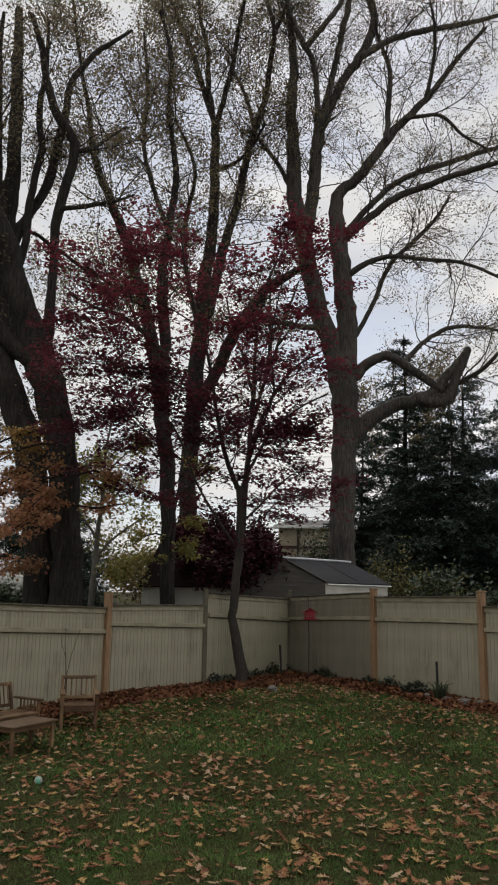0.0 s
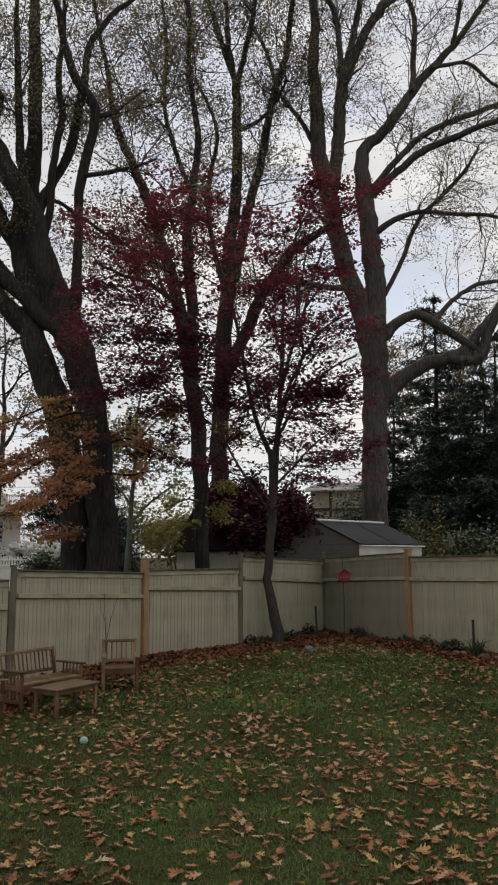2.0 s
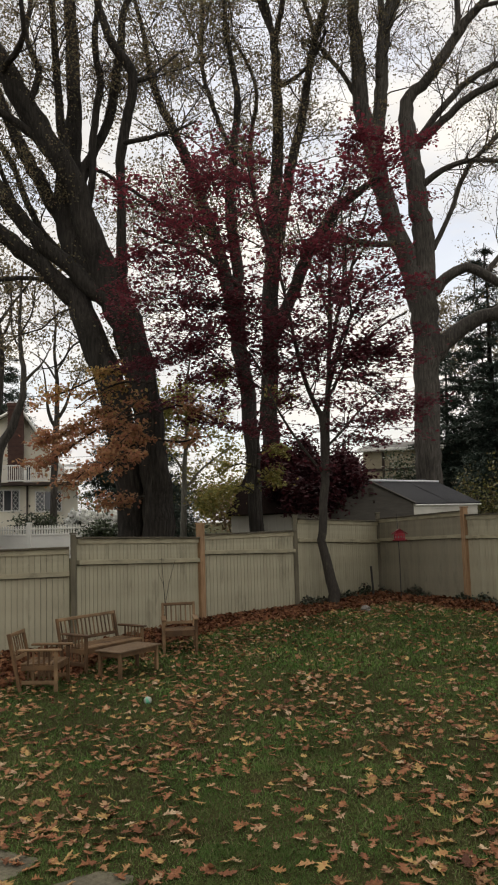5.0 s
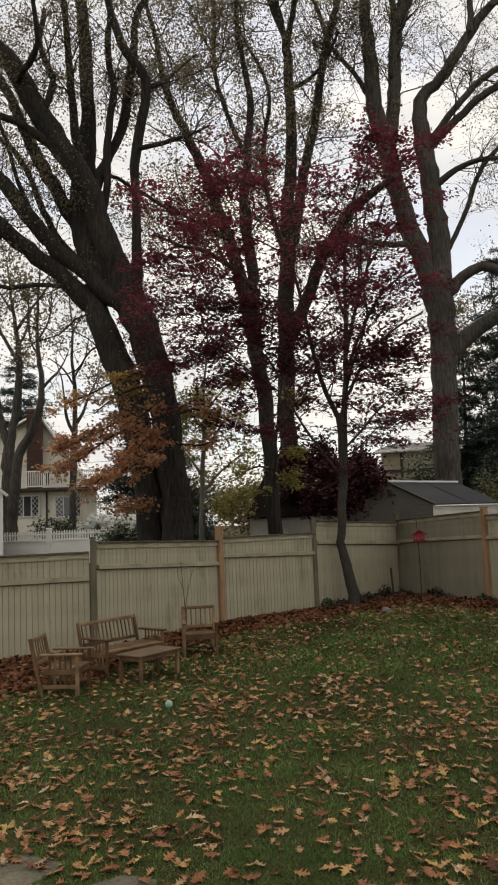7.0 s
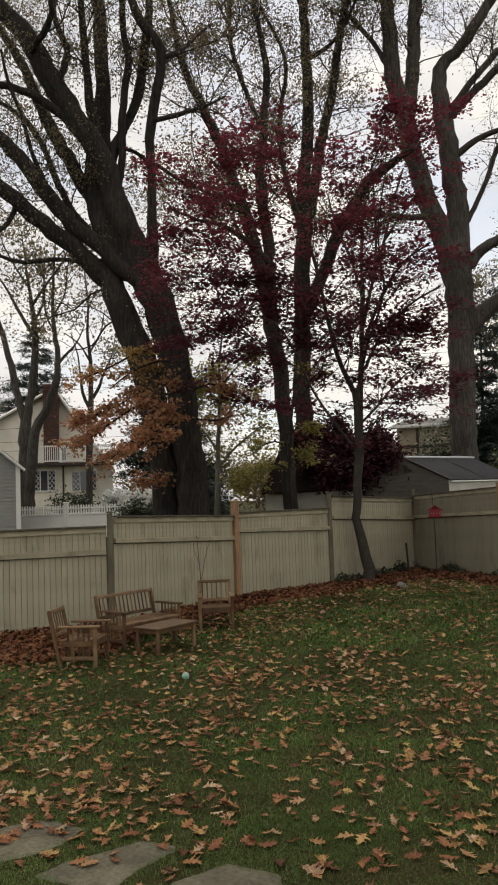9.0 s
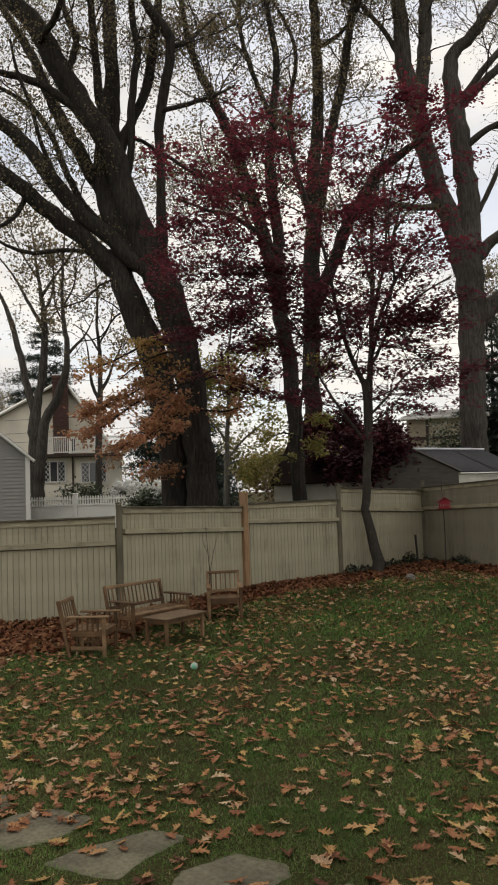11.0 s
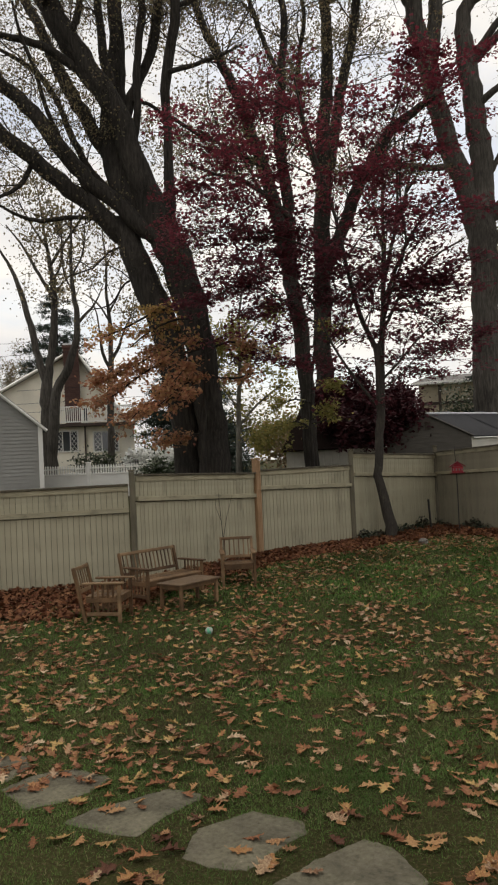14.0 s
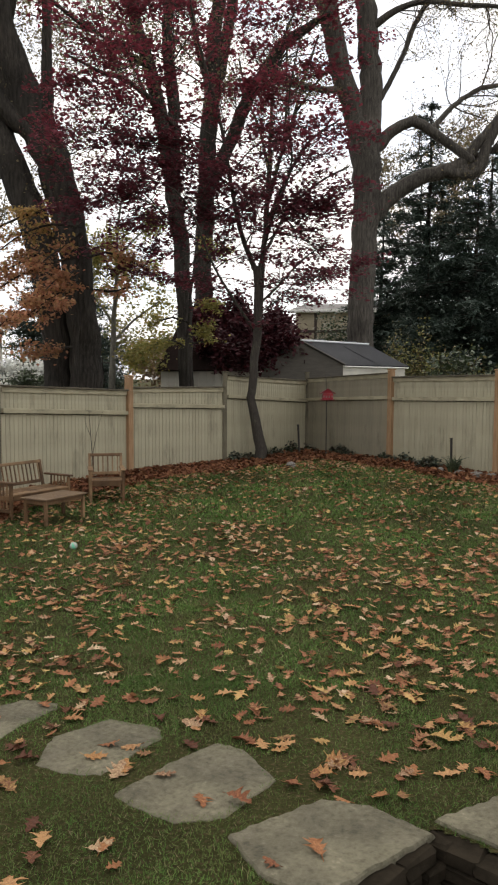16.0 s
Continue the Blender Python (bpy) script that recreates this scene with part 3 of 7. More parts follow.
RO.append(("b", (2.06, 28.50, 15.58, 0.267), (2.40, 28.62, 17.82, 0.254), (2.52, 28.78, 19.66, 0.238), (2.89, 28.96, 21.31, 0.221), (3.67, 29.15, 23.16, 0.178), (4.49, 29.35, 24.53, 0.197), (5.08, 29.56, 26.22, 0.176), (5.03, 29.78, 27.66, 0.153), (4.77, 30.00, 29.87, 0.102)))
RO.append(("b", (2.41, 28.50, 18.74, 0.163), (2.55, 28.36, 21.41, 0.121), (2.38, 28.17, 23.19, 0.112), (1.99, 27.96, 23.88, 0.113), (1.51, 27.73, 24.79, 0.101), (1.22, 27.50, 25.63, 0.077)))
RO.append(("b", (2.05, 28.50, 24.23, 0.115), (2.76, 28.77, 25.39, 0.118), (3.52, 29.11, 26.78, 0.108), (4.19, 29.50, 28.82, 0.071)))
RO.append(("b", (2.64, 28.50, 20.62, 0.144), (3.24, 28.88, 23.35, 0.127), (3.66, 29.37, 25.62, 0.133), (4.06, 29.92, 27.76, 0.126), (4.00, 30.50, 30.32, 0.088)))
RO.append(("b", (4.41, 28.50, 23.88, 0.140), (5.61, 28.86, 24.93, 0.131), (7.17, 29.33, 25.80, 0.122), (8.78, 29.85, 26.53, 0.112), (10.78, 30.41, 27.54, 0.087), (12.52, 31.00, 28.86, 0.060)))
RO.append(("t", (3.62, 28.50, 10.54, 0.443), (3.66, 28.53, 12.58, 0.388), (3.52, 28.56, 14.45, 0.364), (3.36, 28.61, 15.89, 0.338), (3.33, 28.65, 17.61, 0.254), (3.99, 28.69, 18.26, 0.210), (4.81, 28.74, 19.37, 0.203), (5.52, 28.79, 20.43, 0.183), (6.48, 28.84, 21.56, 0.150), (7.34, 28.89, 22.52, 0.127), (8.34, 28.95, 24.03, 0.105), (9.72, 29.00, 25.72, 0.068)))
RO.append(("b", (5.37, 28.50, 20.14, 0.108), (5.50, 28.78, 21.89, 0.112), (5.65, 29.15, 23.73, 0.104), (5.22, 29.56, 25.80, 0.081), (4.87, 30.00, 27.85, 0.056)))
RO.append(("b", (3.48, 28.50, 15.60, 0.157), (4.36, 28.26, 16.41, 0.147), (5.53, 27.94, 17.22, 0.136), (6.57, 27.60, 17.52, 0.125), (7.57, 27.22, 17.80, 0.114), (8.54, 26.83, 17.95, 0.103), (9.47, 26.42, 18.00, 0.080), (10.58, 26.00, 18.11, 0.057)))
RO.append(("b", (3.52, 28.50, 15.84, 0.135), (4.55, 28.74, 17.19, 0.127), (5.77, 29.06, 18.50, 0.119), (7.02, 29.40, 19.30, 0.123), (8.30, 29.78, 19.93, 0.113), (9.63, 30.17, 20.64, 0.103), (10.99, 30.58, 21.24, 0.080), (12.41, 31.00, 22.02, 0.055)))
RO.append(("b", (3.65, 28.50, 14.19, 0.143), (4.44, 28.21, 14.66, 0.110), (5.47, 27.83, 14.75, 0.088), (6.66, 27.42, 14.46, 0.076), (7.80, 26.97, 14.15, 0.065), (8.92, 26.50, 13.44, 0.053)))
RO.append(("b", (4.02, 28.50, 11.80, 0.096), (4.71, 28.64, 13.11, 0.088), (5.48, 28.83, 14.89, 0.090), (6.40, 29.04, 15.92, 0.081), (7.38, 29.27, 17.02, 0.071), (8.08, 29.50, 18.16, 0.049)))
RO.append(("b", (3.83, 28.50, 10.05, 0.252), (4.43, 28.43, 10.64, 0.201), (5.10, 28.33, 10.96, 0.191), (5.72, 28.23, 10.61, 0.180), (6.49, 28.12, 10.08, 0.158), (7.12, 28.00, 9.58, 0.147)))
RO.append(("b", (3.90, 28.50, 7.80, 0.351), (4.40, 28.43, 8.38, 0.311), (5.46, 28.34, 9.05, 0.261), (6.50, 28.24, 9.28, 0.242), (7.32, 28.13, 9.40, 0.211), (7.64, 28.02, 9.90, 0.180), (8.12, 27.90, 11.05, 0.150)))
RO.append(("b", (7.34, 28.50, 9.76, 0.129), (8.18, 28.12, 10.07, 0.096), (8.68, 27.63, 10.37, 0.085), (9.15, 27.08, 10.86, 0.063), (9.78, 26.50, 11.10, 0.042)))
RO.append(("b", (5.91, 28.50, 10.80, 0.107), (6.81, 28.88, 11.78, 0.088), (7.95, 29.37, 12.50, 0.091), (9.24, 29.92, 12.72, 0.070), (10.58, 30.50, 12.75, 0.048)))
RO.append(("b", (2.63, 28.50, 12.10, 0.139), (2.04, 28.03, 11.92, 0.115), (1.16, 27.41, 11.86, 0.092), (0.11, 26.73, 11.73, 0.070), (-0.89, 26.00, 11.53, 0.049)))
RO.append(("b", (1.65, 28.50, 17.50, 0.103), (0.97, 28.73, 19.09, 0.094), (0.10, 29.02, 20.52, 0.085), (-0.40, 29.35, 22.56, 0.076), (-1.29, 29.70, 24.68, 0.053)))
RO.append(("b", (7.00, 28.50, 22.11, 0.088), (7.24, 28.10, 23.37, 0.076), (7.20, 27.58, 24.51, 0.064), (6.86, 27.00, 25.57, 0.039)))
RO.append(("b", (6.17, 28.50, 21.07, 0.086), (7.66, 28.90, 21.49, 0.075), (8.71, 29.42, 20.94, 0.063), (9.82, 30.00, 20.75, 0.052)))
RO.append(("b", (6.53, 28.20, 9.36, 0.211), (7.03, 28.12, 9.61, 0.190), (7.54, 28.03, 10.36, 0.169), (8.11, 27.95, 11.07, 0.127)))
RO.append(("b", (6.38, 28.20, 9.23, 0.232), (7.14, 28.13, 9.09, 0.231), (7.51, 28.07, 9.34, 0.189), (7.68, 28.00, 9.72, 0.105)))
MO = []
MO.append(("t", (-2.27, 23.30, 0.86, 0.239), (-2.32, 23.30, 2.32, 0.214), (-2.40, 23.30, 3.98, 0.223), (-2.47, 23.30, 5.34, 0.233), (-2.60, 23.30, 6.91, 0.244), (-2.79, 23.30, 8.15, 0.248)))
MO.append(("t", (-2.76, 23.30, 7.97, 0.222), (-3.23, 23.18, 10.30, 0.201), (-3.66, 23.02, 11.72, 0.178), (-4.00, 22.84, 12.87, 0.162), (-4.50, 22.65, 14.11, 0.138), (-5.07, 22.45, 15.54, 0.103), (-5.25, 22.24, 16.88, 0.077), (-5.65, 22.02, 18.93, 0.050), (-5.88, 21.80, 20.59, 0.041)))
MO.append(("b", (-2.68, 23.30, 7.61, 0.187), (-2.70, 23.40, 9.83, 0.183), (-2.88, 23.52, 11.76, 0.162), (-2.73, 23.66, 13.78, 0.131), (-2.59, 23.81, 15.69, 0.107), (-2.92, 23.97, 18.09, 0.082), (-2.96, 24.13, 20.39, 0.075), (-3.41, 24.30, 22.33, 0.056)))
MO.append(("b", (-2.52, 23.30, 9.06, 0.103), (-3.30, 22.92, 9.84, 0.086), (-3.93, 22.43, 10.20, 0.068), (-4.60, 21.88, 10.25, 0.050), (-5.32, 21.30, 10.44, 0.033)))
MO.append(("b", (-2.64, 23.30, 13.21, 0.082), (-3.34, 23.68, 15.19, 0.077), (-3.77, 24.17, 17.14, 0.071), (-3.81, 24.72, 19.69, 0.065), (-4.13, 25.30, 22.20, 0.046)))
MO.append(("b", (-3.12, 23.30, 9.97, 0.079), (-3.52, 23.57, 11.00, 0.072), (-4.71, 23.91, 11.89, 0.056), (-5.57, 24.30, 12.63, 0.048)))
MO2 = []
MO2.append(("t", (-2.19, 28.20, 0.63, 0.319), (-2.21, 28.20, 2.99, 0.319), (-2.21, 28.20, 5.02, 0.320), (-2.16, 28.20, 7.10, 0.314), (-2.06, 28.20, 9.25, 0.308), (-1.97, 28.20, 11.46, 0.294), (-1.82, 28.20, 13.73, 0.258), (-1.59, 28.20, 15.60, 0.221), (-1.55, 28.20, 18.49, 0.184), (-1.56, 28.20, 20.59, 0.167)))
MO2.append(("b", (-1.58, 28.20, 20.42, 0.119), (-2.11, 28.39, 22.11, 0.110), (-2.60, 28.64, 23.98, 0.102), (-3.25, 28.91, 25.65, 0.092), (-3.89, 29.20, 27.54, 0.069)))
MO2.append(("b", (-1.53, 28.20, 20.42, 0.119), (-1.21, 27.92, 21.59, 0.108), (-0.91, 27.55, 22.66, 0.097), (-0.71, 27.14, 23.87, 0.086), (-0.44, 26.70, 25.16, 0.062)))
MO2.append(("b", (-1.61, 28.20, 20.59, 0.095), (-1.88, 28.20, 22.23, 0.098), (-1.97, 28.20, 23.78, 0.088), (-2.31, 28.20, 25.36, 0.077), (-2.44, 28.20, 27.24, 0.053)))
MO2.append(("b", (-2.09, 28.20, 11.01, 0.209), (-1.53, 28.30, 13.09, 0.204), (-1.15, 28.43, 15.25, 0.188), (-0.60, 28.57, 17.37, 0.160), (-0.19, 28.72, 19.87, 0.143), (0.38, 28.88, 21.93, 0.124), (0.62, 29.05, 23.96, 0.115), (0.78, 29.22, 25.58, 0.093), (0.37, 29.40, 27.52, 0.069)))
MO2.append(("b", (-1.90, 28.20, 8.82, 0.246), (-1.23, 28.03, 10.20, 0.226), (-0.68, 27.80, 11.39, 0.227), (-0.11, 27.55, 12.26, 0.217), (0.51, 27.28, 13.06, 0.197), (1.33, 26.99, 13.55, 0.145), (2.10, 26.70, 13.88, 0.082)))
MO2.append(("b", (0.71, 28.20, 24.57, 0.076), (1.21, 28.85, 26.24, 0.066), (1.61, 29.70, 28.38, 0.056)))
MO2.append(("b", (-1.59, 28.20, 18.36, 0.092), (-0.88, 27.93, 18.54, 0.080), (-0.22, 27.59, 18.92, 0.068), (0.42, 27.20, 19.85, 0.046)))
MO2.append(("b", (-1.99, 28.20, 11.91, 0.105), (-2.50, 27.82, 14.02, 0.096), (-2.56, 27.33, 15.62, 0.086), (-2.22, 26.78, 17.64, 0.066), (-2.97, 26.20, 19.36, 0.044)))
LO = []
LO.append(("t", (-5.22, 19.60, 0.63, 0.392), (-5.23, 19.60, 1.72, 0.350), (-5.24, 19.60, 2.96, 0.351), (-5.42, 19.60, 4.44, 0.368), (-5.62, 19.60, 5.34, 0.384), (-5.85, 19.60, 6.11, 0.385), (-6.14, 19.60, 6.88, 0.372), (-6.41, 19.60, 7.66, 0.329), (-6.76, 19.60, 8.26, 0.300)))
LO.append(("b", (-6.65, 19.60, 8.01, 0.285), (-7.23, 19.31, 8.63, 0.238), (-7.88, 19.03, 9.20, 0.222), (-8.51, 18.74, 9.80, 0.205), (-9.14, 18.46, 10.35, 0.189), (-9.90, 18.17, 11.09, 0.159), (-10.81, 17.89, 11.94, 0.115), (-11.56, 17.60, 12.48, 0.071)))
LO.append(("t", (-4.50, 19.60, 0.61, 0.491), (-4.50, 19.61, 1.69, 0.420), (-4.53, 19.62, 2.93, 0.393), (-4.61, 19.64, 4.11, 0.380), (-4.78, 19.65, 5.30, 0.397), (-5.09, 19.66, 6.66, 0.429), (-5.41, 19.68, 7.60, 0.432), (-5.73, 19.69, 8.38, 0.434), (-6.04, 19.70, 9.10, 0.406)))
LO.append(("b", (-5.42, 19.60, 7.58, 0.297), (-5.90, 19.46, 8.00, 0.237), (-6.53, 19.32, 8.64, 0.222), (-7.16, 19.18, 9.21, 0.207), (-7.71, 19.04, 9.79, 0.207), (-8.10, 18.90, 10.36, 0.207), (-8.49, 18.76, 11.01, 0.191), (-9.19, 18.62, 11.72, 0.177), (-10.05, 18.48, 12.60, 0.148), (-10.91, 18.34, 13.24, 0.104), (-11.93, 18.20, 14.21, 0.059)))
LO.append(("t", (-5.93, 19.65, 8.92, 0.360), (-6.24, 19.52, 9.83, 0.329), (-6.45, 19.40, 10.79, 0.299), (-6.79, 19.27, 11.57, 0.298), (-7.34, 19.15, 12.43, 0.299), (-7.80, 19.02, 13.25, 0.299), (-8.17, 18.90, 13.97, 0.283), (-8.60, 18.77, 14.65, 0.253), (-9.13, 18.65, 15.33, 0.223), (-9.84, 18.52, 16.28, 0.164), (-10.71, 18.40, 17.42, 0.105)))
LO.append(("t", (-6.06, 19.70, 8.26, 0.360), (-6.53, 19.83, 9.24, 0.410), (-6.88, 19.97, 10.37, 0.415), (-6.96, 20.10, 11.54, 0.373), (-6.92, 20.23, 12.72, 0.282), (-6.87, 20.37, 13.83, 0.205), (-6.94, 20.50, 14.90, 0.191), (-7.02, 20.63, 15.99, 0.193), (-7.16, 20.77, 17.61, 0.163), (-7.27, 20.90, 19.43, 0.115)))
LO.append(("b", (-6.83, 19.60, 12.00, 0.152), (-6.94, 19.47, 12.89, 0.121), (-6.95, 19.33, 13.59, 0.105), (-6.96, 19.20, 14.29, 0.105), (-6.97, 19.07, 14.99, 0.090), (-7.02, 18.93, 16.30, 0.074), (-6.96, 18.80, 17.59, 0.045)))
LO.append(("b", (-6.44, 19.60, 11.15, 0.136), (-6.30, 19.70, 11.71, 0.137), (-5.96, 19.80, 12.44, 0.122), (-5.65, 19.90, 13.35, 0.138), (-5.52, 20.00, 14.42, 0.123), (-5.42, 20.10, 15.42, 0.109), (-5.35, 20.20, 16.45, 0.094), (-4.73, 20.30, 17.48, 0.078), (-3.72, 20.40, 18.38, 0.047)))
LO.append(("b", (-6.24, 19.60, 10.55, 0.120), (-6.10, 19.53, 11.19, 0.105), (-6.06, 19.45, 12.15, 0.105), (-5.91, 19.38, 13.17, 0.105), (-5.78, 19.30, 13.81, 0.104), (-5.87, 19.23, 14.39, 0.089), (-5.89, 19.15, 15.04, 0.089), (-5.74, 19.07, 16.20, 0.059), (-5.77, 19.00, 17.55, 0.045)))
LO.append(("t", (-5.49, 19.50, 7.93, 0.207), (-5.32, 19.41, 8.71, 0.162), (-5.26, 19.32, 9.73, 0.125), (-5.23, 19.23, 11.04, 0.118), (-5.16, 19.13, 11.89, 0.132), (-4.93, 19.04, 12.72, 0.131), (-4.79, 18.95, 13.52, 0.131), (-4.84, 18.86, 13.87, 0.131), (-5.13, 18.77, 14.27, 0.130), (-5.36, 18.67, 14.63, 0.116), (-5.58, 18.58, 15.38, 0.101), (-5.73, 18.49, 16.24, 0.087), (-6.03, 18.40, 17.20, 0.058)))
LO.append(("b", (-6.01, 19.65, 8.63, 0.180), (-6.58, 19.77, 9.53, 0.197), (-7.18, 19.90, 10.42, 0.184), (-7.68, 20.02, 11.38, 0.187), (-8.14, 20.15, 12.22, 0.189), (-8.54, 20.27, 12.98, 0.175), (-8.91, 20.40, 13.86, 0.145), (-9.36, 20.52, 14.82, 0.130), (-9.86, 20.65, 15.72, 0.115), (-10.52, 20.77, 16.91, 0.083), (-11.09, 20.90, 18.47, 0.051)))
LO.append(("b", (-6.75, 19.50, 11.40, 0.136), (-7.26, 19.24, 12.04, 0.120), (-7.74, 18.98, 12.49, 0.119), (-8.27, 18.72, 12.84, 0.103), (-9.08, 18.46, 13.05, 0.088), (-9.88, 18.20, 13.19, 0.058)))
LO.append(("b", (-6.97, 19.60, 9.20, 0.090), (-7.64, 19.73, 10.09, 0.092), (-8.12, 19.87, 11.01, 0.093), (-8.48, 20.00, 11.90, 0.078), (-8.95, 20.13, 12.73, 0.079), (-9.61, 20.27, 13.38, 0.064), (-10.56, 20.40, 14.06, 0.049)))
LO.append(("b", (-7.03, 19.40, 8.44, 0.075), (-7.31, 19.12, 8.41, 0.059), (-7.82, 18.84, 8.40, 0.058), (-8.46, 18.56, 8.28, 0.058), (-9.09, 18.28, 8.46, 0.043), (-9.55, 18.00, 8.79, 0.028)))
LO.append(("b", (-6.21, 19.60, 11.56, 0.060), (-5.93, 19.90, 11.57, 0.052), (-5.67, 20.20, 11.46, 0.053), (-5.31, 20.50, 11.32, 0.053), (-4.88, 20.80, 11.05, 0.047), (-4.50, 21.10, 10.91, 0.035), (-4.00, 21.40, 10.75, 0.024)))
LO.append(("b", (-5.01, 18.90, 11.85, 0.072), (-4.36, 18.67, 11.79, 0.057), (-3.58, 18.43, 11.82, 0.042), (-3.03, 18.20, 11.89, 0.027)))
LO.append(("b", (-7.56, 18.90, 13.28, 0.089), (-7.49, 19.27, 14.25, 0.091), (-7.97, 19.63, 15.49, 0.077), (-8.00, 20.00, 16.87, 0.063)))
LO.append(("b", (-8.19, 18.60, 13.95, 0.088), (-7.74, 18.23, 14.12, 0.086), (-7.32, 17.87, 14.42, 0.070), (-7.29, 17.50, 15.33, 0.055)))
LO.append(("b", (-7.95, 18.90, 10.29, 0.074), (-8.27, 18.62, 11.26, 0.058), (-8.35, 18.35, 12.03, 0.058), (-8.59, 18.07, 12.81, 0.043), (-8.66, 17.80, 13.54, 0.028)))
LO.append(("b", (-8.74, 18.90, 9.99, 0.074), (-8.96, 18.35, 9.14, 0.058), (-9.29, 17.80, 8.70, 0.042)))
LO.append(("b", (-6.47, 19.50, 7.73, 0.036), (-6.94, 19.20, 7.50, 0.029), (-7.27, 18.90, 7.04, 0.023), (-7.76, 18.60, 6.83, 0.016), (-8.00, 18.30, 6.44, 0.011)))
LO.append(("b", (-6.13, 19.50, 6.93, 0.036), (-6.74, 19.80, 6.79, 0.027), (-7.27, 20.10, 6.33, 0.021), (-7.94, 20.40, 6.31, 0.014)))
LO.append(("b", (-4.77, 18.90, 13.49, 0.073), (-4.36, 19.27, 13.83, 0.059), (-4.12, 19.63, 14.33, 0.045), (-3.64, 20.00, 14.95, 0.030)))
MP = []
MP.append(("t", (-0.06, 17.10, 0.01, 0.129), (-0.12, 17.10, 0.55, 0.108), (-0.26, 17.10, 1.31, 0.097), (-0.28, 17.10, 1.66, 0.092), (-0.22, 17.10, 2.38, 0.092), (-0.16, 17.10, 3.11, 0.092), (-0.17, 17.10, 3.85, 0.087), (-0.18, 17.10, 4.25, 0.088)))
MP.append(("t", (-0.19, 17.10, 4.20, 0.062), (-0.44, 17.06, 4.78, 0.052), (-0.62, 17.01, 5.41, 0.047), (-0.76, 16.96, 6.11, 0.042), (-0.91, 16.90, 7.01, 0.037), (-1.22, 16.83, 8.18, 0.032), (-1.51, 16.77, 9.24, 0.022), (-1.66, 16.70, 10.18, 0.017)))
MP.append(("b", (-0.17, 17.10, 4.20, 0.039), (0.01, 17.16, 4.87, 0.032), (0.16, 17.23, 5.43, 0.029), (0.39, 17.32, 6.02, 0.025), (0.55, 17.41, 6.64, 0.022), (0.48, 17.50, 7.90, 0.019), (0.73, 17.60, 9.36, 0.012)))
MP.append(("b", (-0.22, 17.10, 2.96, 0.038), (-0.52, 17.03, 3.39, 0.031), (-0.85, 16.94, 3.88, 0.028), (-1.10, 16.85, 4.30, 0.024), (-1.30, 16.74, 4.78, 0.024), (-1.52, 16.63, 5.32, 0.021), (-1.87, 16.52, 5.79, 0.014), (-2.60, 16.40, 6.06, 0.010)))
MP.append(("b", (-0.13, 17.10, 3.54, 0.028), (0.26, 17.21, 3.91, 0.025), (0.58, 17.36, 4.30, 0.021), (0.90, 17.52, 4.62, 0.014), (1.23, 17.70, 4.85, 0.011)))
MP.append(("b", (0.18, 17.10, 5.44, 0.021), (0.75, 17.31, 5.69, 0.018), (0.96, 17.59, 5.62, 0.015), (1.24, 17.90, 5.49, 0.011)))
MP.append(("b", (-0.74, 17.10, 6.01, 0.022), (-1.42, 16.89, 6.47, 0.018), (-2.29, 16.61, 6.77, 0.014), (-3.12, 16.30, 6.92, 0.011)))
MP.append(("b", (-0.92, 17.10, 7.07, 0.018), (-0.32, 17.34, 7.97, 0.015), (0.33, 17.65, 8.80, 0.012), (1.30, 18.00, 9.53, 0.008)))
MP.append(("b", (-1.17, 17.10, 8.01, 0.019), (-2.00, 16.86, 8.45, 0.015), (-2.87, 16.55, 8.72, 0.011), (-3.69, 16.20, 8.69, 0.007)))
MP.append(("b", (-1.31, 17.10, 8.55, 0.015), (-0.62, 17.21, 9.59, 0.012), (0.04, 17.35, 10.24, 0.008), (1.54, 17.50, 10.34, 0.008)))
MP.append(("b", (-0.79, 17.10, 6.21, 0.018), (-0.29, 16.78, 6.72, 0.014), (0.15, 16.36, 6.74, 0.010), (0.56, 15.90, 6.24, 0.007)))
MP.append(("b", (-0.14, 17.10, 3.85, 0.018), (0.50, 16.86, 4.08, 0.014), (0.85, 16.55, 3.99, 0.010), (1.10, 16.20, 4.01, 0.007)))
MP.append(("b", (0.06, 17.10, 5.06, 0.018), (0.76, 17.34, 4.98, 0.014), (1.10, 17.65, 4.78, 0.011), (1.29, 18.00, 4.64, 0.007)))
MP.append(("b", (-0.58, 17.10, 5.30, 0.014), (-1.42, 17.31, 5.39, 0.011), (-2.24, 17.59, 5.70, 0.011), (-3.33, 17.90, 5.61, 0.008)))
MP.append(("b", (-0.92, 17.10, 6.93, 0.015), (-1.80, 16.73, 6.87, 0.011), (-2.73, 16.24, 6.78, 0.011), (-3.59, 15.70, 6.72, 0.007)))
MP.append(("b", (-0.92, 17.10, 6.93, 0.015), (-1.89, 17.34, 7.53, 0.011), (-3.00, 17.65, 7.89, 0.012), (-4.29, 18.00, 7.98, 0.008)))
MP.append(("b", (0.47, 17.10, 7.23, 0.015), (0.84, 16.84, 7.15, 0.011), (1.26, 16.50, 6.86, 0.007)))
MP.append(("b", (-1.54, 17.10, 9.39, 0.011), (-2.28, 17.58, 10.16, 0.012), (-3.07, 18.20, 10.59, 0.008)))
MP.append(("b", (-1.46, 17.10, 9.11, 0.011), (-0.60, 16.94, 9.06, 0.011), (0.18, 16.73, 9.26, 0.007), (0.94, 16.50, 9.44, 0.007)))
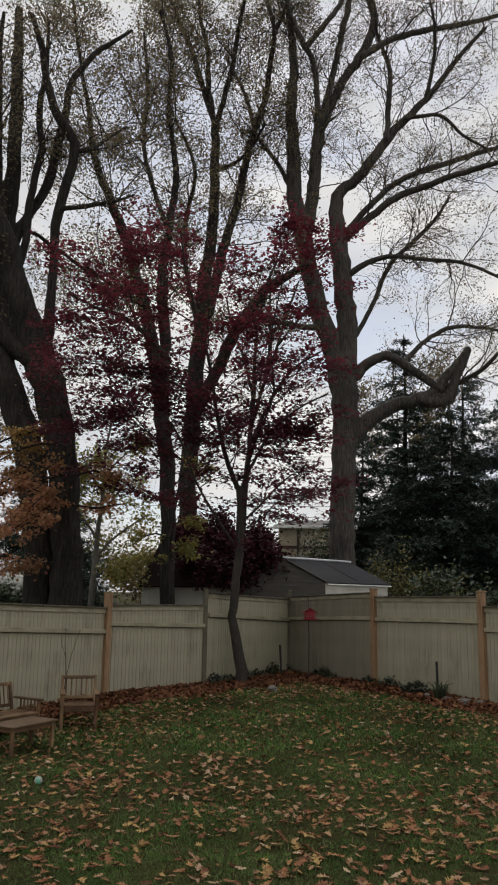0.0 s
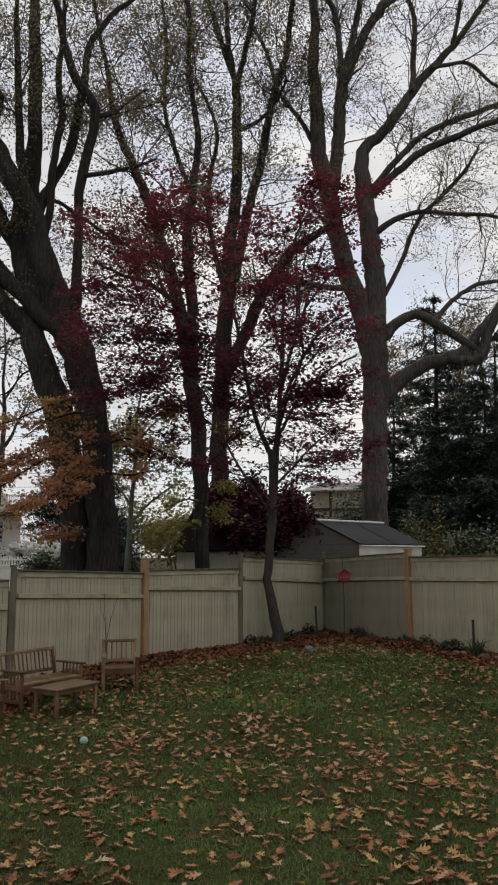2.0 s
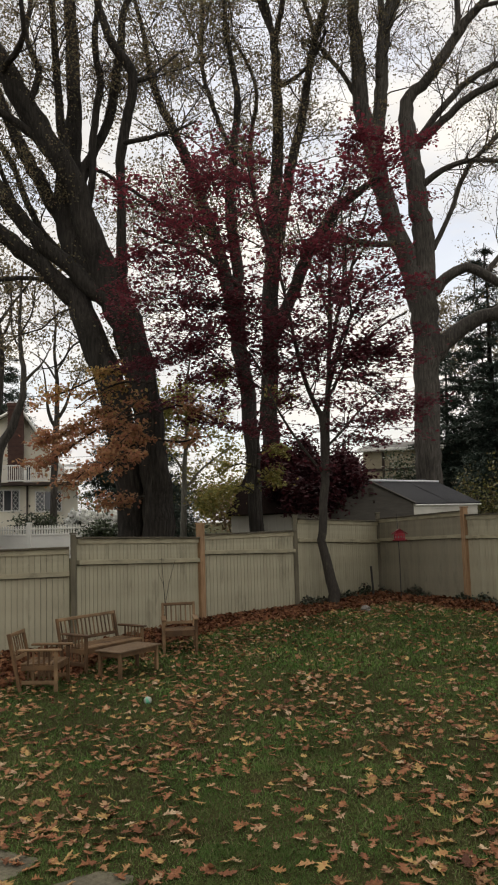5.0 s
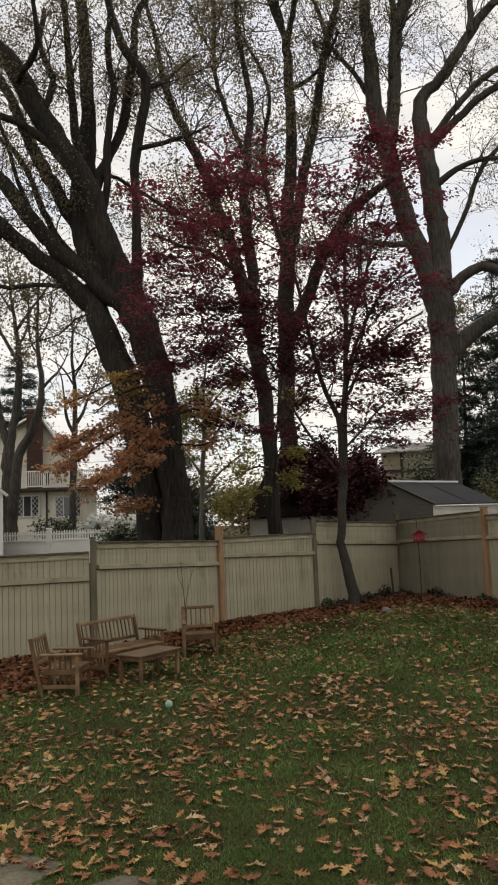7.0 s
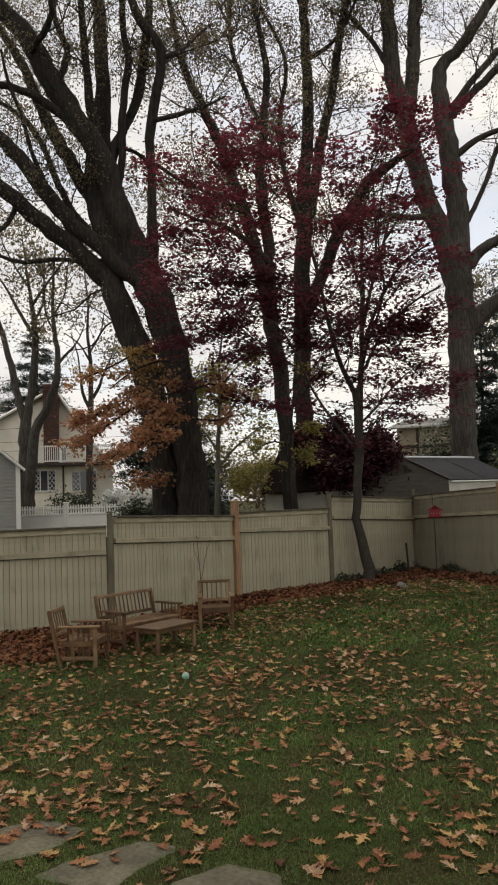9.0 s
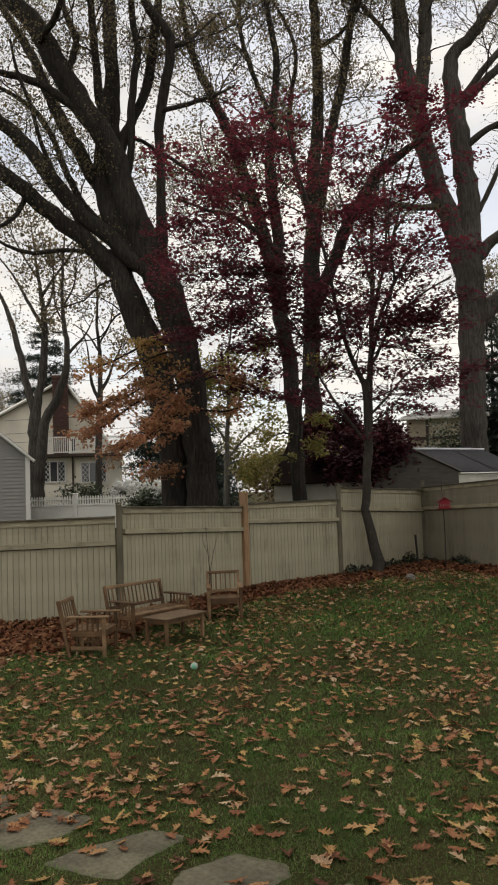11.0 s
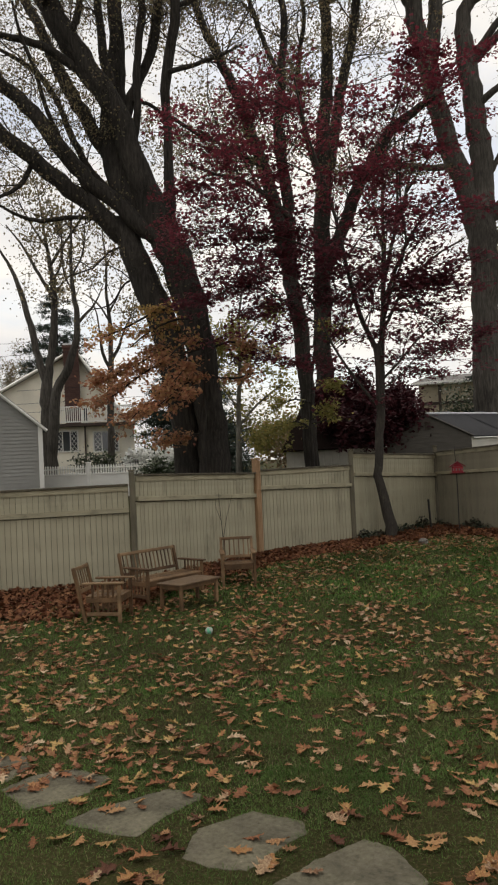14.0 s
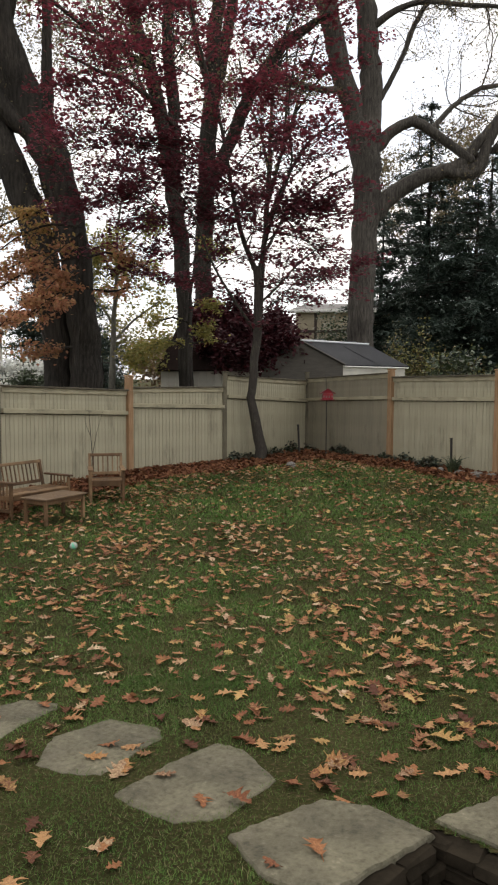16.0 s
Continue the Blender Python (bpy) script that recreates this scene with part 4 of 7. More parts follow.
MP.append(("b", (-1.24, 17.10, 8.28, 0.011), (-2.09, 17.36, 9.35, 0.012), (-2.58, 17.70, 10.51, 0.008)))
MP.append(("b", (-1.32, 17.10, 4.84, 0.018), (-1.14, 17.36, 5.34, 0.011), (-0.81, 17.70, 5.72, 0.007)))
MP.append(("b", (-1.09, 17.10, 4.27, 0.014), (-0.84, 16.93, 4.42, 0.010), (-0.51, 16.70, 4.51, 0.007)))
MP.append(("b", (-1.50, 17.10, 5.22, 0.014), (-1.78, 17.40, 5.06, 0.011), (-2.11, 17.80, 4.61, 0.007)))
MP.append(("b", (-1.19, 17.10, 4.46, 0.014), (-1.50, 17.49, 4.19, 0.011), (-1.88, 18.00, 4.18, 0.007)))
MP.append(("b", (-1.25, 17.10, 4.59, 0.014), (-1.55, 16.97, 4.62, 0.011), (-1.90, 16.80, 4.34, 0.007)))
MP.append(("b", (-0.92, 17.10, 7.00, 0.015), (-0.49, 16.84, 7.13, 0.011), (0.01, 16.50, 7.29, 0.007)))
MP.append(("b", (-0.77, 17.10, 6.14, 0.014), (-1.17, 17.36, 6.47, 0.011), (-1.57, 17.70, 7.09, 0.008)))
MP.append(("b", (-1.49, 17.10, 4.90, 0.018), (-2.25, 16.91, 5.48, 0.014), (-3.00, 16.67, 5.78, 0.014), (-3.78, 16.40, 5.42, 0.007)))
MP.append(("b", (-1.38, 17.10, 4.71, 0.018), (-1.66, 17.49, 4.38, 0.011), (-2.02, 18.00, 4.05, 0.007)))
MP.append(("b", (-1.25, 17.10, 4.46, 0.018), (-1.38, 17.32, 3.98, 0.011), (-1.64, 17.60, 3.56, 0.007)))
MP.append(("b", (-0.13, 17.10, 3.36, 0.018), (0.27, 17.31, 3.63, 0.014), (0.59, 17.59, 3.98, 0.011), (1.05, 17.90, 4.25, 0.007)))
MP.append(("b", (-0.38, 17.10, 4.60, 0.014), (-0.14, 16.84, 5.58, 0.011), (0.09, 16.50, 6.27, 0.007)))
MP.append(("b", (-0.71, 17.10, 5.82, 0.018), (-0.16, 17.40, 6.29, 0.015), (0.50, 17.80, 6.61, 0.008)))
MP.append(("b", (-2.27, 17.10, 5.52, 0.014), (-2.88, 17.42, 6.18, 0.011), (-3.51, 17.84, 6.68, 0.008), (-4.57, 18.30, 7.07, 0.008)))
MP.append(("b", (-1.16, 17.10, 7.87, 0.015), (-2.09, 16.75, 7.60, 0.011), (-3.05, 16.30, 7.95, 0.007), (-4.05, 15.80, 7.94, 0.007)))
MP.append(("b", (0.01, 17.10, 4.86, 0.018), (0.37, 17.32, 5.16, 0.014), (0.83, 17.60, 5.29, 0.007)))
MP.append(("b", (-0.44, 17.10, 4.79, 0.018), (-0.20, 16.88, 5.14, 0.011), (0.17, 16.60, 5.41, 0.007)))
MP.append(("b", (0.36, 17.10, 5.97, 0.014), (0.81, 17.23, 6.47, 0.011), (1.14, 17.40, 6.65, 0.007)))
BT1 = []
BT1.append(("t", (-14.21, 31.00, 1.28, 0.276), (-14.22, 31.00, 2.46, 0.252), (-14.25, 31.00, 3.53, 0.252), (-14.23, 31.00, 4.84, 0.253), (-14.22, 31.00, 5.68, 0.229), (-14.46, 31.00, 6.42, 0.158), (-14.74, 31.00, 7.77, 0.147), (-14.98, 31.00, 8.76, 0.123), (-15.20, 31.00, 9.58, 0.112), (-15.63, 31.00, 10.64, 0.076), (-16.29, 31.00, 11.81, 0.038)))
BT1.append(("b", (-14.16, 31.00, 5.75, 0.181), (-14.04, 31.10, 6.48, 0.169), (-13.88, 31.22, 7.75, 0.158), (-13.84, 31.36, 9.24, 0.136), (-14.01, 31.51, 10.52, 0.100), (-14.27, 31.67, 11.84, 0.064), (-14.48, 31.83, 13.04, 0.039), (-14.70, 32.00, 14.27, 0.020)))
BT1.append(("b", (-13.78, 31.00, 10.63, 0.074), (-12.96, 30.73, 11.48, 0.049), (-12.18, 30.39, 12.16, 0.036), (-11.52, 30.00, 13.06, 0.018)))
BT1.append(("b", (-13.70, 31.00, 9.16, 0.085), (-14.43, 31.13, 10.34, 0.075), (-15.14, 31.31, 11.56, 0.051), (-16.01, 31.50, 12.69, 0.026)))
BT1.append(("b", (-13.92, 31.00, 11.33, 0.050), (-14.53, 30.87, 12.38, 0.038), (-14.95, 30.69, 13.34, 0.025), (-15.10, 30.50, 14.28, 0.019)))
BT1.append(("b", (-13.74, 31.00, 9.89, 0.061), (-13.42, 31.16, 10.64, 0.049), (-13.41, 31.37, 11.93, 0.038), (-13.69, 31.60, 13.28, 0.019)))
BT1b = []
BT1b.append(("t", (-13.61, 30.00, 1.30, 0.232), (-13.59, 30.00, 2.44, 0.220), (-13.50, 30.00, 3.72, 0.220), (-13.33, 30.00, 5.08, 0.197), (-12.77, 30.00, 6.09, 0.173), (-12.39, 30.00, 7.19, 0.139), (-12.30, 30.00, 8.16, 0.116), (-12.40, 30.00, 9.10, 0.094), (-12.48, 30.00, 10.29, 0.071), (-12.41, 30.00, 11.47, 0.048), (-12.31, 30.00, 12.89, 0.030), (-12.35, 30.00, 14.33, 0.018)))
BT1b.append(("b", (-12.31, 30.00, 7.81, 0.070), (-11.97, 30.27, 8.30, 0.058), (-11.67, 30.61, 8.82, 0.035), (-11.48, 31.00, 9.61, 0.018)))
BT1b.append(("b", (-12.44, 30.00, 9.81, 0.047), (-11.87, 29.84, 10.67, 0.035), (-11.64, 29.63, 11.77, 0.023), (-11.17, 29.40, 12.59, 0.018)))
BT1b.append(("b", (-12.40, 30.00, 9.10, 0.047), (-12.87, 30.16, 10.12, 0.036), (-12.98, 30.37, 11.38, 0.024), (-13.51, 30.60, 12.70, 0.019)))
BT2 = []
BT2.append(("t", (-12.21, 33.00, 1.14, 0.173), (-12.17, 33.00, 2.88, 0.149), (-12.11, 33.00, 4.63, 0.149), (-12.07, 33.00, 6.02, 0.137), (-12.00, 33.00, 6.90, 0.112), (-11.99, 33.00, 8.42, 0.088), (-12.10, 33.00, 9.71, 0.063), (-12.04, 33.00, 10.99, 0.045), (-12.17, 33.00, 12.56, 0.032), (-12.03, 33.00, 14.11, 0.020)))
BT2.append(("b", (-12.04, 33.00, 6.60, 0.087), (-11.72, 33.19, 7.16, 0.075), (-11.53, 33.44, 7.95, 0.050), (-11.23, 33.71, 8.76, 0.032), (-11.11, 34.00, 9.85, 0.019)))
BT2.append(("b", (-12.07, 33.00, 6.34, 0.087), (-12.32, 32.81, 7.02, 0.075), (-12.29, 32.56, 7.61, 0.050), (-12.30, 32.29, 8.57, 0.031), (-12.50, 32.00, 9.53, 0.019)))
BT2.append(("b", (-11.99, 33.00, 8.42, 0.050), (-12.67, 33.44, 9.32, 0.039), (-13.56, 34.00, 10.02, 0.020)))
BT2.append(("b", (-12.01, 33.00, 8.81, 0.050), (-11.34, 32.56, 9.57, 0.037), (-10.94, 32.00, 10.42, 0.018)))
YT = []
YT.append(("t", (-4.80, 24.50, 0.87, 0.114), (-4.76, 24.50, 2.12, 0.097), (-4.71, 24.50, 3.57, 0.079), (-4.60, 24.50, 5.02, 0.062), (-4.58, 24.50, 6.31, 0.044), (-4.43, 24.50, 7.41, 0.031), (-4.37, 24.50, 8.70, 0.018)))
YT.append(("b", (-4.65, 24.50, 4.29, 0.044), (-4.25, 24.94, 5.05, 0.036), (-3.80, 25.50, 5.66, 0.018)))
YT.append(("b", (-4.62, 24.50, 5.02, 0.044), (-4.99, 24.06, 5.72, 0.035), (-5.16, 23.50, 6.18, 0.017)))
YT.append(("b", (-4.73, 24.50, 3.02, 0.044), (-4.12, 24.72, 3.74, 0.035), (-3.21, 25.00, 4.45, 0.018)))
YT.append(("b", (-4.71, 24.50, 3.57, 0.044), (-5.02, 24.28, 4.11, 0.035), (-5.33, 24.00, 4.55, 0.017)))
YT.append(("b", (-4.74, 24.50, 2.66, 0.035), (-4.03, 25.15, 2.83, 0.027), (-3.19, 26.00, 3.30, 0.018)))
YT.append(("b", (-4.75, 24.50, 2.48, 0.035), (-4.19, 23.85, 2.63, 0.026), (-3.53, 23.00, 2.42, 0.016)))
YT.append(("b", (-4.60, 24.50, 5.57, 0.035), (-4.04, 24.85, 6.33, 0.027), (-3.43, 25.30, 6.93, 0.018)))
YT.append(("b", (-4.59, 24.50, 5.39, 0.035), (-4.89, 24.15, 5.00, 0.026), (-5.14, 23.70, 5.32, 0.017)))
YT2 = []
YT2.append(("t", (-2.13, 21.60, 1.60, 0.069), (-2.14, 21.60, 2.29, 0.061), (-2.13, 21.60, 2.98, 0.046), (-2.07, 21.60, 3.84, 0.038), (-1.96, 21.60, 4.78, 0.031), (-1.80, 21.60, 5.91, 0.023), (-1.73, 21.60, 6.72, 0.016)))
YT2.append(("b", (-2.14, 21.60, 2.75, 0.031), (-2.54, 21.77, 2.98, 0.023), (-2.96, 22.00, 2.91, 0.016)))
YT2.append(("b", (-2.13, 21.60, 2.98, 0.031), (-1.89, 21.38, 3.20, 0.023), (-1.61, 21.10, 3.42, 0.015)))
YT2.append(("b", (-2.13, 21.60, 2.90, 0.031), (-1.83, 21.73, 2.92, 0.023), (-1.46, 21.90, 3.01, 0.015)))
YT2.append(("b", (-2.10, 21.60, 3.45, 0.031), (-2.53, 21.47, 3.58, 0.023), (-2.97, 21.30, 3.41, 0.015)))
YT2.append(("b", (-1.90, 21.60, 5.10, 0.023), (-1.61, 21.86, 5.39, 0.016), (-1.31, 22.20, 5.78, 0.012)))
YT2.append(("b", (-2.07, 21.60, 3.84, 0.023), (-1.68, 21.34, 3.97, 0.015), (-1.42, 21.00, 3.87, 0.011)))
RT = []
RT.append(("t", (-0.23, 27.60, 1.53, 0.117), (-0.33, 27.60, 2.61, 0.107), (-0.51, 27.60, 3.59, 0.078), (-0.73, 27.60, 4.38, 0.049)))
RT.append(("b", (-0.39, 27.60, 3.29, 0.058), (-0.99, 26.12, 3.21, 0.037), (-1.60, 24.20, 2.86, 0.026)))
RT.append(("b", (-0.43, 27.60, 3.39, 0.058), (-0.79, 26.03, 2.94, 0.037), (-1.24, 24.00, 2.60, 0.025)))
RT.append(("b", (-0.39, 27.60, 3.29, 0.058), (0.05, 26.12, 3.23, 0.037), (0.53, 24.20, 3.06, 0.026)))
RT.append(("b", (-0.47, 27.60, 3.49, 0.058), (0.04, 26.95, 3.95, 0.038), (0.75, 26.10, 3.94, 0.028)))
RT.append(("b", (-0.51, 27.60, 3.59, 0.058), (-1.13, 26.95, 4.02, 0.038), (-1.95, 26.10, 3.94, 0.028)))
RT.append(("b", (-0.39, 27.60, 3.29, 0.049), (-0.13, 26.03, 2.86, 0.037), (0.05, 24.00, 2.57, 0.017)))
RT.append(("b", (-0.39, 27.60, 3.29, 0.049), (-0.60, 26.03, 2.94, 0.037), (-0.72, 24.00, 2.52, 0.017)))
RT.append(("b", (-0.47, 27.60, 3.59, 0.049), (-0.71, 26.21, 3.22, 0.037), (-1.88, 24.40, 3.12, 0.017)))
RT.append(("b", (-0.51, 27.60, 3.59, 0.049), (0.04, 26.29, 3.52, 0.037), (0.43, 24.60, 3.47, 0.017)))
RT.append(("b", (-0.51, 27.60, 3.59, 0.049), (-1.72, 27.16, 3.74, 0.038), (-2.65, 26.60, 3.78, 0.019)))
RT.append(("b", (-0.51, 27.60, 3.69, 0.049), (-0.82, 26.64, 3.72, 0.038), (-1.42, 25.40, 3.48, 0.018)))
OT = []
OT.append(("t", (-4.31, 17.60, 1.08, 0.089), (-4.29, 17.60, 1.85, 0.076), (-4.21, 17.60, 2.90, 0.064), (-4.11, 17.60, 3.94, 0.058), (-4.05, 17.60, 5.00, 0.045), (-4.12, 17.60, 5.94, 0.026)))
OT.append(("b", (-4.06, 17.60, 5.67, 0.032), (-4.64, 17.49, 5.66, 0.032), (-5.42, 17.34, 5.38, 0.026), (-6.02, 17.18, 5.07, 0.020), (-6.39, 17.00, 4.92, 0.013)))
OT.append(("b", (-4.07, 17.60, 5.27, 0.032), (-4.79, 17.76, 5.34, 0.026), (-5.54, 17.97, 5.15, 0.020), (-6.13, 18.20, 4.82, 0.014)))
OT.append(("b", (-4.12, 17.60, 4.61, 0.039), (-4.80, 17.45, 4.43, 0.032), (-5.54, 17.25, 4.05, 0.026), (-6.10, 17.03, 3.61, 0.019), (-6.57, 16.80, 3.37, 0.013)))
OT.append(("b", (-4.12, 17.60, 4.74, 0.032), (-5.07, 17.71, 4.68, 0.026), (-6.00, 17.85, 4.28, 0.020), (-6.93, 18.00, 4.05, 0.014)))
OT.append(("b", (-4.14, 17.60, 4.08, 0.038), (-4.58, 17.31, 3.87, 0.032), (-5.14, 16.92, 3.48, 0.025), (-5.57, 16.50, 3.01, 0.012)))
OT.append(("b", (-4.14, 17.60, 3.94, 0.032), (-4.79, 17.81, 3.66, 0.026), (-5.55, 18.09, 3.25, 0.020), (-6.45, 18.40, 3.12, 0.014)))
OT.append(("b", (-4.12, 17.60, 4.47, 0.032), (-4.40, 17.38, 3.94, 0.025), (-4.61, 17.10, 3.28, 0.012)))
OT.append(("b", (-4.08, 17.60, 5.14, 0.032), (-4.32, 17.21, 4.83, 0.025), (-4.73, 16.70, 4.33, 0.012)))
OT.append(("b", (-4.21, 17.60, 2.63, 0.025), (-4.62, 17.34, 2.58, 0.019), (-5.06, 17.00, 2.42, 0.012)))
OT.append(("b", (-4.10, 17.60, 4.47, 0.032), (-3.60, 17.82, 4.74, 0.026), (-2.84, 18.10, 4.47, 0.013)))
OT.append(("b", (-4.11, 17.60, 3.94, 0.032), (-3.45, 17.30, 3.81, 0.025), (-2.80, 16.90, 3.87, 0.012)))
BS = []
BS.append(("t", (-0.59, 31.00, -0.36, 0.155), (-0.37, 31.00, 2.07, 0.133), (-0.15, 31.00, 5.40, 0.112), (0.05, 31.00, 8.55, 0.101), (0.18, 31.00, 10.36, 0.090)))
BS.append(("b", (0.16, 31.00, 10.13, 0.079), (0.19, 30.85, 11.69, 0.067), (0.31, 30.70, 13.22, 0.058), (0.65, 30.55, 14.73, 0.045), (1.28, 30.40, 16.07, 0.033)))
BS.append(("b", (0.05, 31.00, 8.55, 0.078), (0.53, 31.15, 10.37, 0.068), (1.11, 31.30, 12.21, 0.059), (1.55, 31.45, 13.84, 0.050), (2.03, 31.60, 15.25, 0.034)))
BS.append(("b", (0.01, 31.00, 7.87, 0.078), (0.89, 30.67, 9.76, 0.066), (1.72, 30.33, 10.94, 0.052), (2.79, 30.00, 11.58, 0.032)))
BS.append(("b", (-0.06, 31.00, 6.75, 0.067), (0.94, 31.33, 8.56, 0.059), (2.12, 31.67, 9.69, 0.045), (3.29, 32.00, 10.38, 0.034)))
BS.append(("b", (0.13, 31.00, 9.91, 0.067), (-0.26, 31.33, 11.65, 0.055), (-0.76, 31.67, 12.97, 0.046), (-1.08, 32.00, 14.56, 0.033)))
BS.append(("b", (0.58, 31.20, 10.50, 0.054), (0.80, 31.40, 12.27, 0.050), (0.80, 31.60, 13.97, 0.046), (0.79, 31.80, 15.71, 0.032)))
BS.append(("b", (1.11, 31.30, 12.21, 0.050), (2.04, 30.90, 13.35, 0.045), (2.70, 30.50, 14.04, 0.031)))
OT.append(("b", (-4.13, 17.60, 4.40, 0.032), (-4.32, 16.95, 4.18, 0.022), (-4.52, 16.30, 3.74, 0.012)))
OT.append(("b", (-4.14, 17.60, 4.00, 0.032), (-4.22, 16.85, 3.86, 0.022), (-4.18, 16.15, 3.44, 0.012)))
OT.append(("b", (-4.14, 17.60, 3.90, 0.030), (-4.50, 16.95, 3.70, 0.020), (-4.92, 16.35, 3.22, 0.012)))


def oak_spec(thick_set, leafy, reach=1.0):
    """Shoots, twigs and twiglets of an oak late in the year: wandering, spread wide, with leaves left at the ends."""
    return [
        {"per_m": 2.5 * thick_set, "from": 0.15, "length": 3.3 * reach, "angle": 0.85, "up": 0.06, "wobble": 0.21, "thick": 0.0095, "points": 8, "sides": 4},
        {"per_m": 3.0, "from": 0.14, "length": 1.5 * reach, "angle": 0.8, "up": 0.03, "wobble": 0.26, "thick": 0.010, "points": 5, "sides": 3, "leaves": 5 * leafy, "scatter": 0.16, "share": 0.6},
        {"per_m": 2.6, "from": 0.1, "length": 0.65, "angle": 0.8, "up": 0.0, "wobble": 0.26, "thick": 0.009, "points": 3, "sides": 3, "leaves": 12 * leafy, "scatter": 0.18, "share": 0.5},
    ]


STEM_SPEC = [
    {"per_m": 3.4, "from": 0.2, "length": 1.9, "angle": 0.55, "up": 0.1, "wobble": 0.14, "thick": 0.008, "points": 6, "sides": 4},
    {"per_m": 2.2, "from": 0.15, "length": 0.8, "angle": 0.6, "up": 0.06, "wobble": 0.2, "thick": 0.009, "points": 4, "sides": 3, "leaves": 7, "scatter": 0.16, "share": 0.6},
]
MAPLE_SPEC = [
    {"per_m": 5.6, "from": 0.16, "length": 1.9, "angle": 0.9, "up": 0.04, "flat": 0.4, "wobble": 0.14, "thick": 0.007, "points": 6, "sides": 4, "leaves": 12, "scatter": 0.14, "layer": 0.22, "share": 0.78},
    {"per_m": 4.6, "from": 0.15, "length": 0.65, "angle": 0.8, "up": 0.0, "flat": 0.35, "wobble": 0.18, "thick": 0.008, "points": 4, "sides": 3, "leaves": 26, "scatter": 0.17, "layer": 0.18, "share": 0.7},
]
SMALL_SPEC = [
    {"per_m": 7.5, "from": 0.12, "length": 1.0, "angle": 0.7, "up": -0.02, "flat": 0.6, "wobble": 0.15, "thick": 0.008, "points": 5, "sides": 4, "leaves": 8, "scatter": 0.08},
    {"per_m": 4.0, "from": 0.15, "length": 0.45, "angle": 0.7, "up": -0.05, "flat": 0.6, "wobble": 0.2, "thick": 0.008, "points": 4, "sides": 3, "leaves": 34, "scatter": 0.14},
]
SPRAY_SPEC = [
    {"per_m": 8.0, "from": 0.16, "length": 0.75, "angle": 0.5, "up": -0.05, "flat": 0.3, "wobble": 0.12, "thick": 0.007, "points": 5, "sides": 4, "leaves": 12, "scatter": 0.08},
    {"per_m": 5.5, "from": 0.15, "length": 0.34, "angle": 0.6, "up": -0.10, "flat": 0.4, "wobble": 0.2, "thick": 0.007, "points": 3, "sides": 3, "leaves": 15, "scatter": 0.09, "layer": 0.45},
]
RED_SPEC = [
    {"per_m": 9.0, "from": 0.1, "length": 1.0, "angle": 0.8, "up": 0.02, "flat": 0.5, "wobble": 0.15, "thick": 0.008, "points": 5, "sides": 4, "leaves": 12, "scatter": 0.12},
    {"per_m": 6.0, "from": 0.15, "length": 0.5, "angle": 0.7, "up": 0.0, "flat": 0.5, "wobble": 0.2, "thick": 0.008, "points": 4, "sides": 3, "leaves": 30, "scatter": 0.16},
]
FAR_SPEC = [
    {"per_m": 1.5, "from": 0.35, "length": 2.2, "angle": 0.7, "up": 0.15, "wobble": 0.16, "thick": 0.011, "points": 6, "sides": 4},
    {"per_m": 4.0, "from": 0.15, "length": 1.3, "angle": 0.7, "up": 0.10, "wobble": 0.2, "thick": 0.012, "points": 5, "sides": 3, "leaves": 17, "scatter": 0.26},
]
tree("oak_tree", RO, oak_spec(1.5, 0.8), M_BARK_GREY, M_LEAF_OAK, 0.08, 11, "tall grey-barked oak, nearly bare, with a broken dead limb", gz(3.4, 28.5), bare=(14, 21, 22), flare=1.05)
tree("oak_tree", MO, oak_spec(1.65, 2.2), M_BARK, M_LEAF_OAK, 0.085, 12, "tall forked oak with dark bark, before the outbuilding", gz(-2.5, 23.3), flare=1.0)
tree("oak_tree", MO2, oak_spec(1.6, 1.9), M_BARK, M_LEAF_OAK, 0.09, 22, "tall oak with dark bark rising behind the outbuilding", gz(-2, 28.2), flare=1.0, skip_trunks=0.55)
tree("oak_tree", LO, oak_spec(1.0, 2.3, 0.8), M_BARK, M_LEAF_OAK, 0.07, 13, "massive dark oak with two trunks and arching limbs", gz(-4.5, 19.6))
tree("maple_tree", MP, MAPLE_SPEC, M_BARK_MAPLE, M_LEAF_MAPLE_SHADED, 0.072, 14, "slender Japanese maple with crimson leaves, by the fence", gz(0, 17.1), lobes=3, flat=0.6, skip_trunks=0.2, flare=1.0, upper=(6.9, M_LEAF_MAPLE_LIT))
tree("bare_tree", BS, STEM_SPEC, M_BARK, M_LEAF_OAK, 0.09, 25, "thin many-stemmed leafless tree behind the shed", gz(0, 31), flare=1.0)
tree("bare_tree", BT1, FAR_SPEC, M_BARK_GREY, M_LEAF_OAK, 0.14, 15, "tall forked tree with few leaves, beyond the white fence", gz(-9.5, 31), flare=1.0)
tree("bare_tree", BT1b, FAR_SPEC, M_BARK_GREY, M_LEAF_OAK, 0.14, 16, "curved thin tree with few leaves beside the cream house", gz(-9.5, 30), flare=1.0)
tree("bare_tree", BT2, FAR_SPEC, M_BARK_GREY, M_LEAF_OAK, 0.14, 17, "slim upright tree before the cream house", gz(-9, 33), flare=1.0)
tree("young_tree", YT, SMALL_SPEC, M_BARK_PALE, M_LEAF_YELLOW, 0.115, 18, "slim young tree with yellow-green leaves, behind the fence", gz(-3.3, 24.5), flat=0.3, skip_trunks=0.2, flare=1.0)
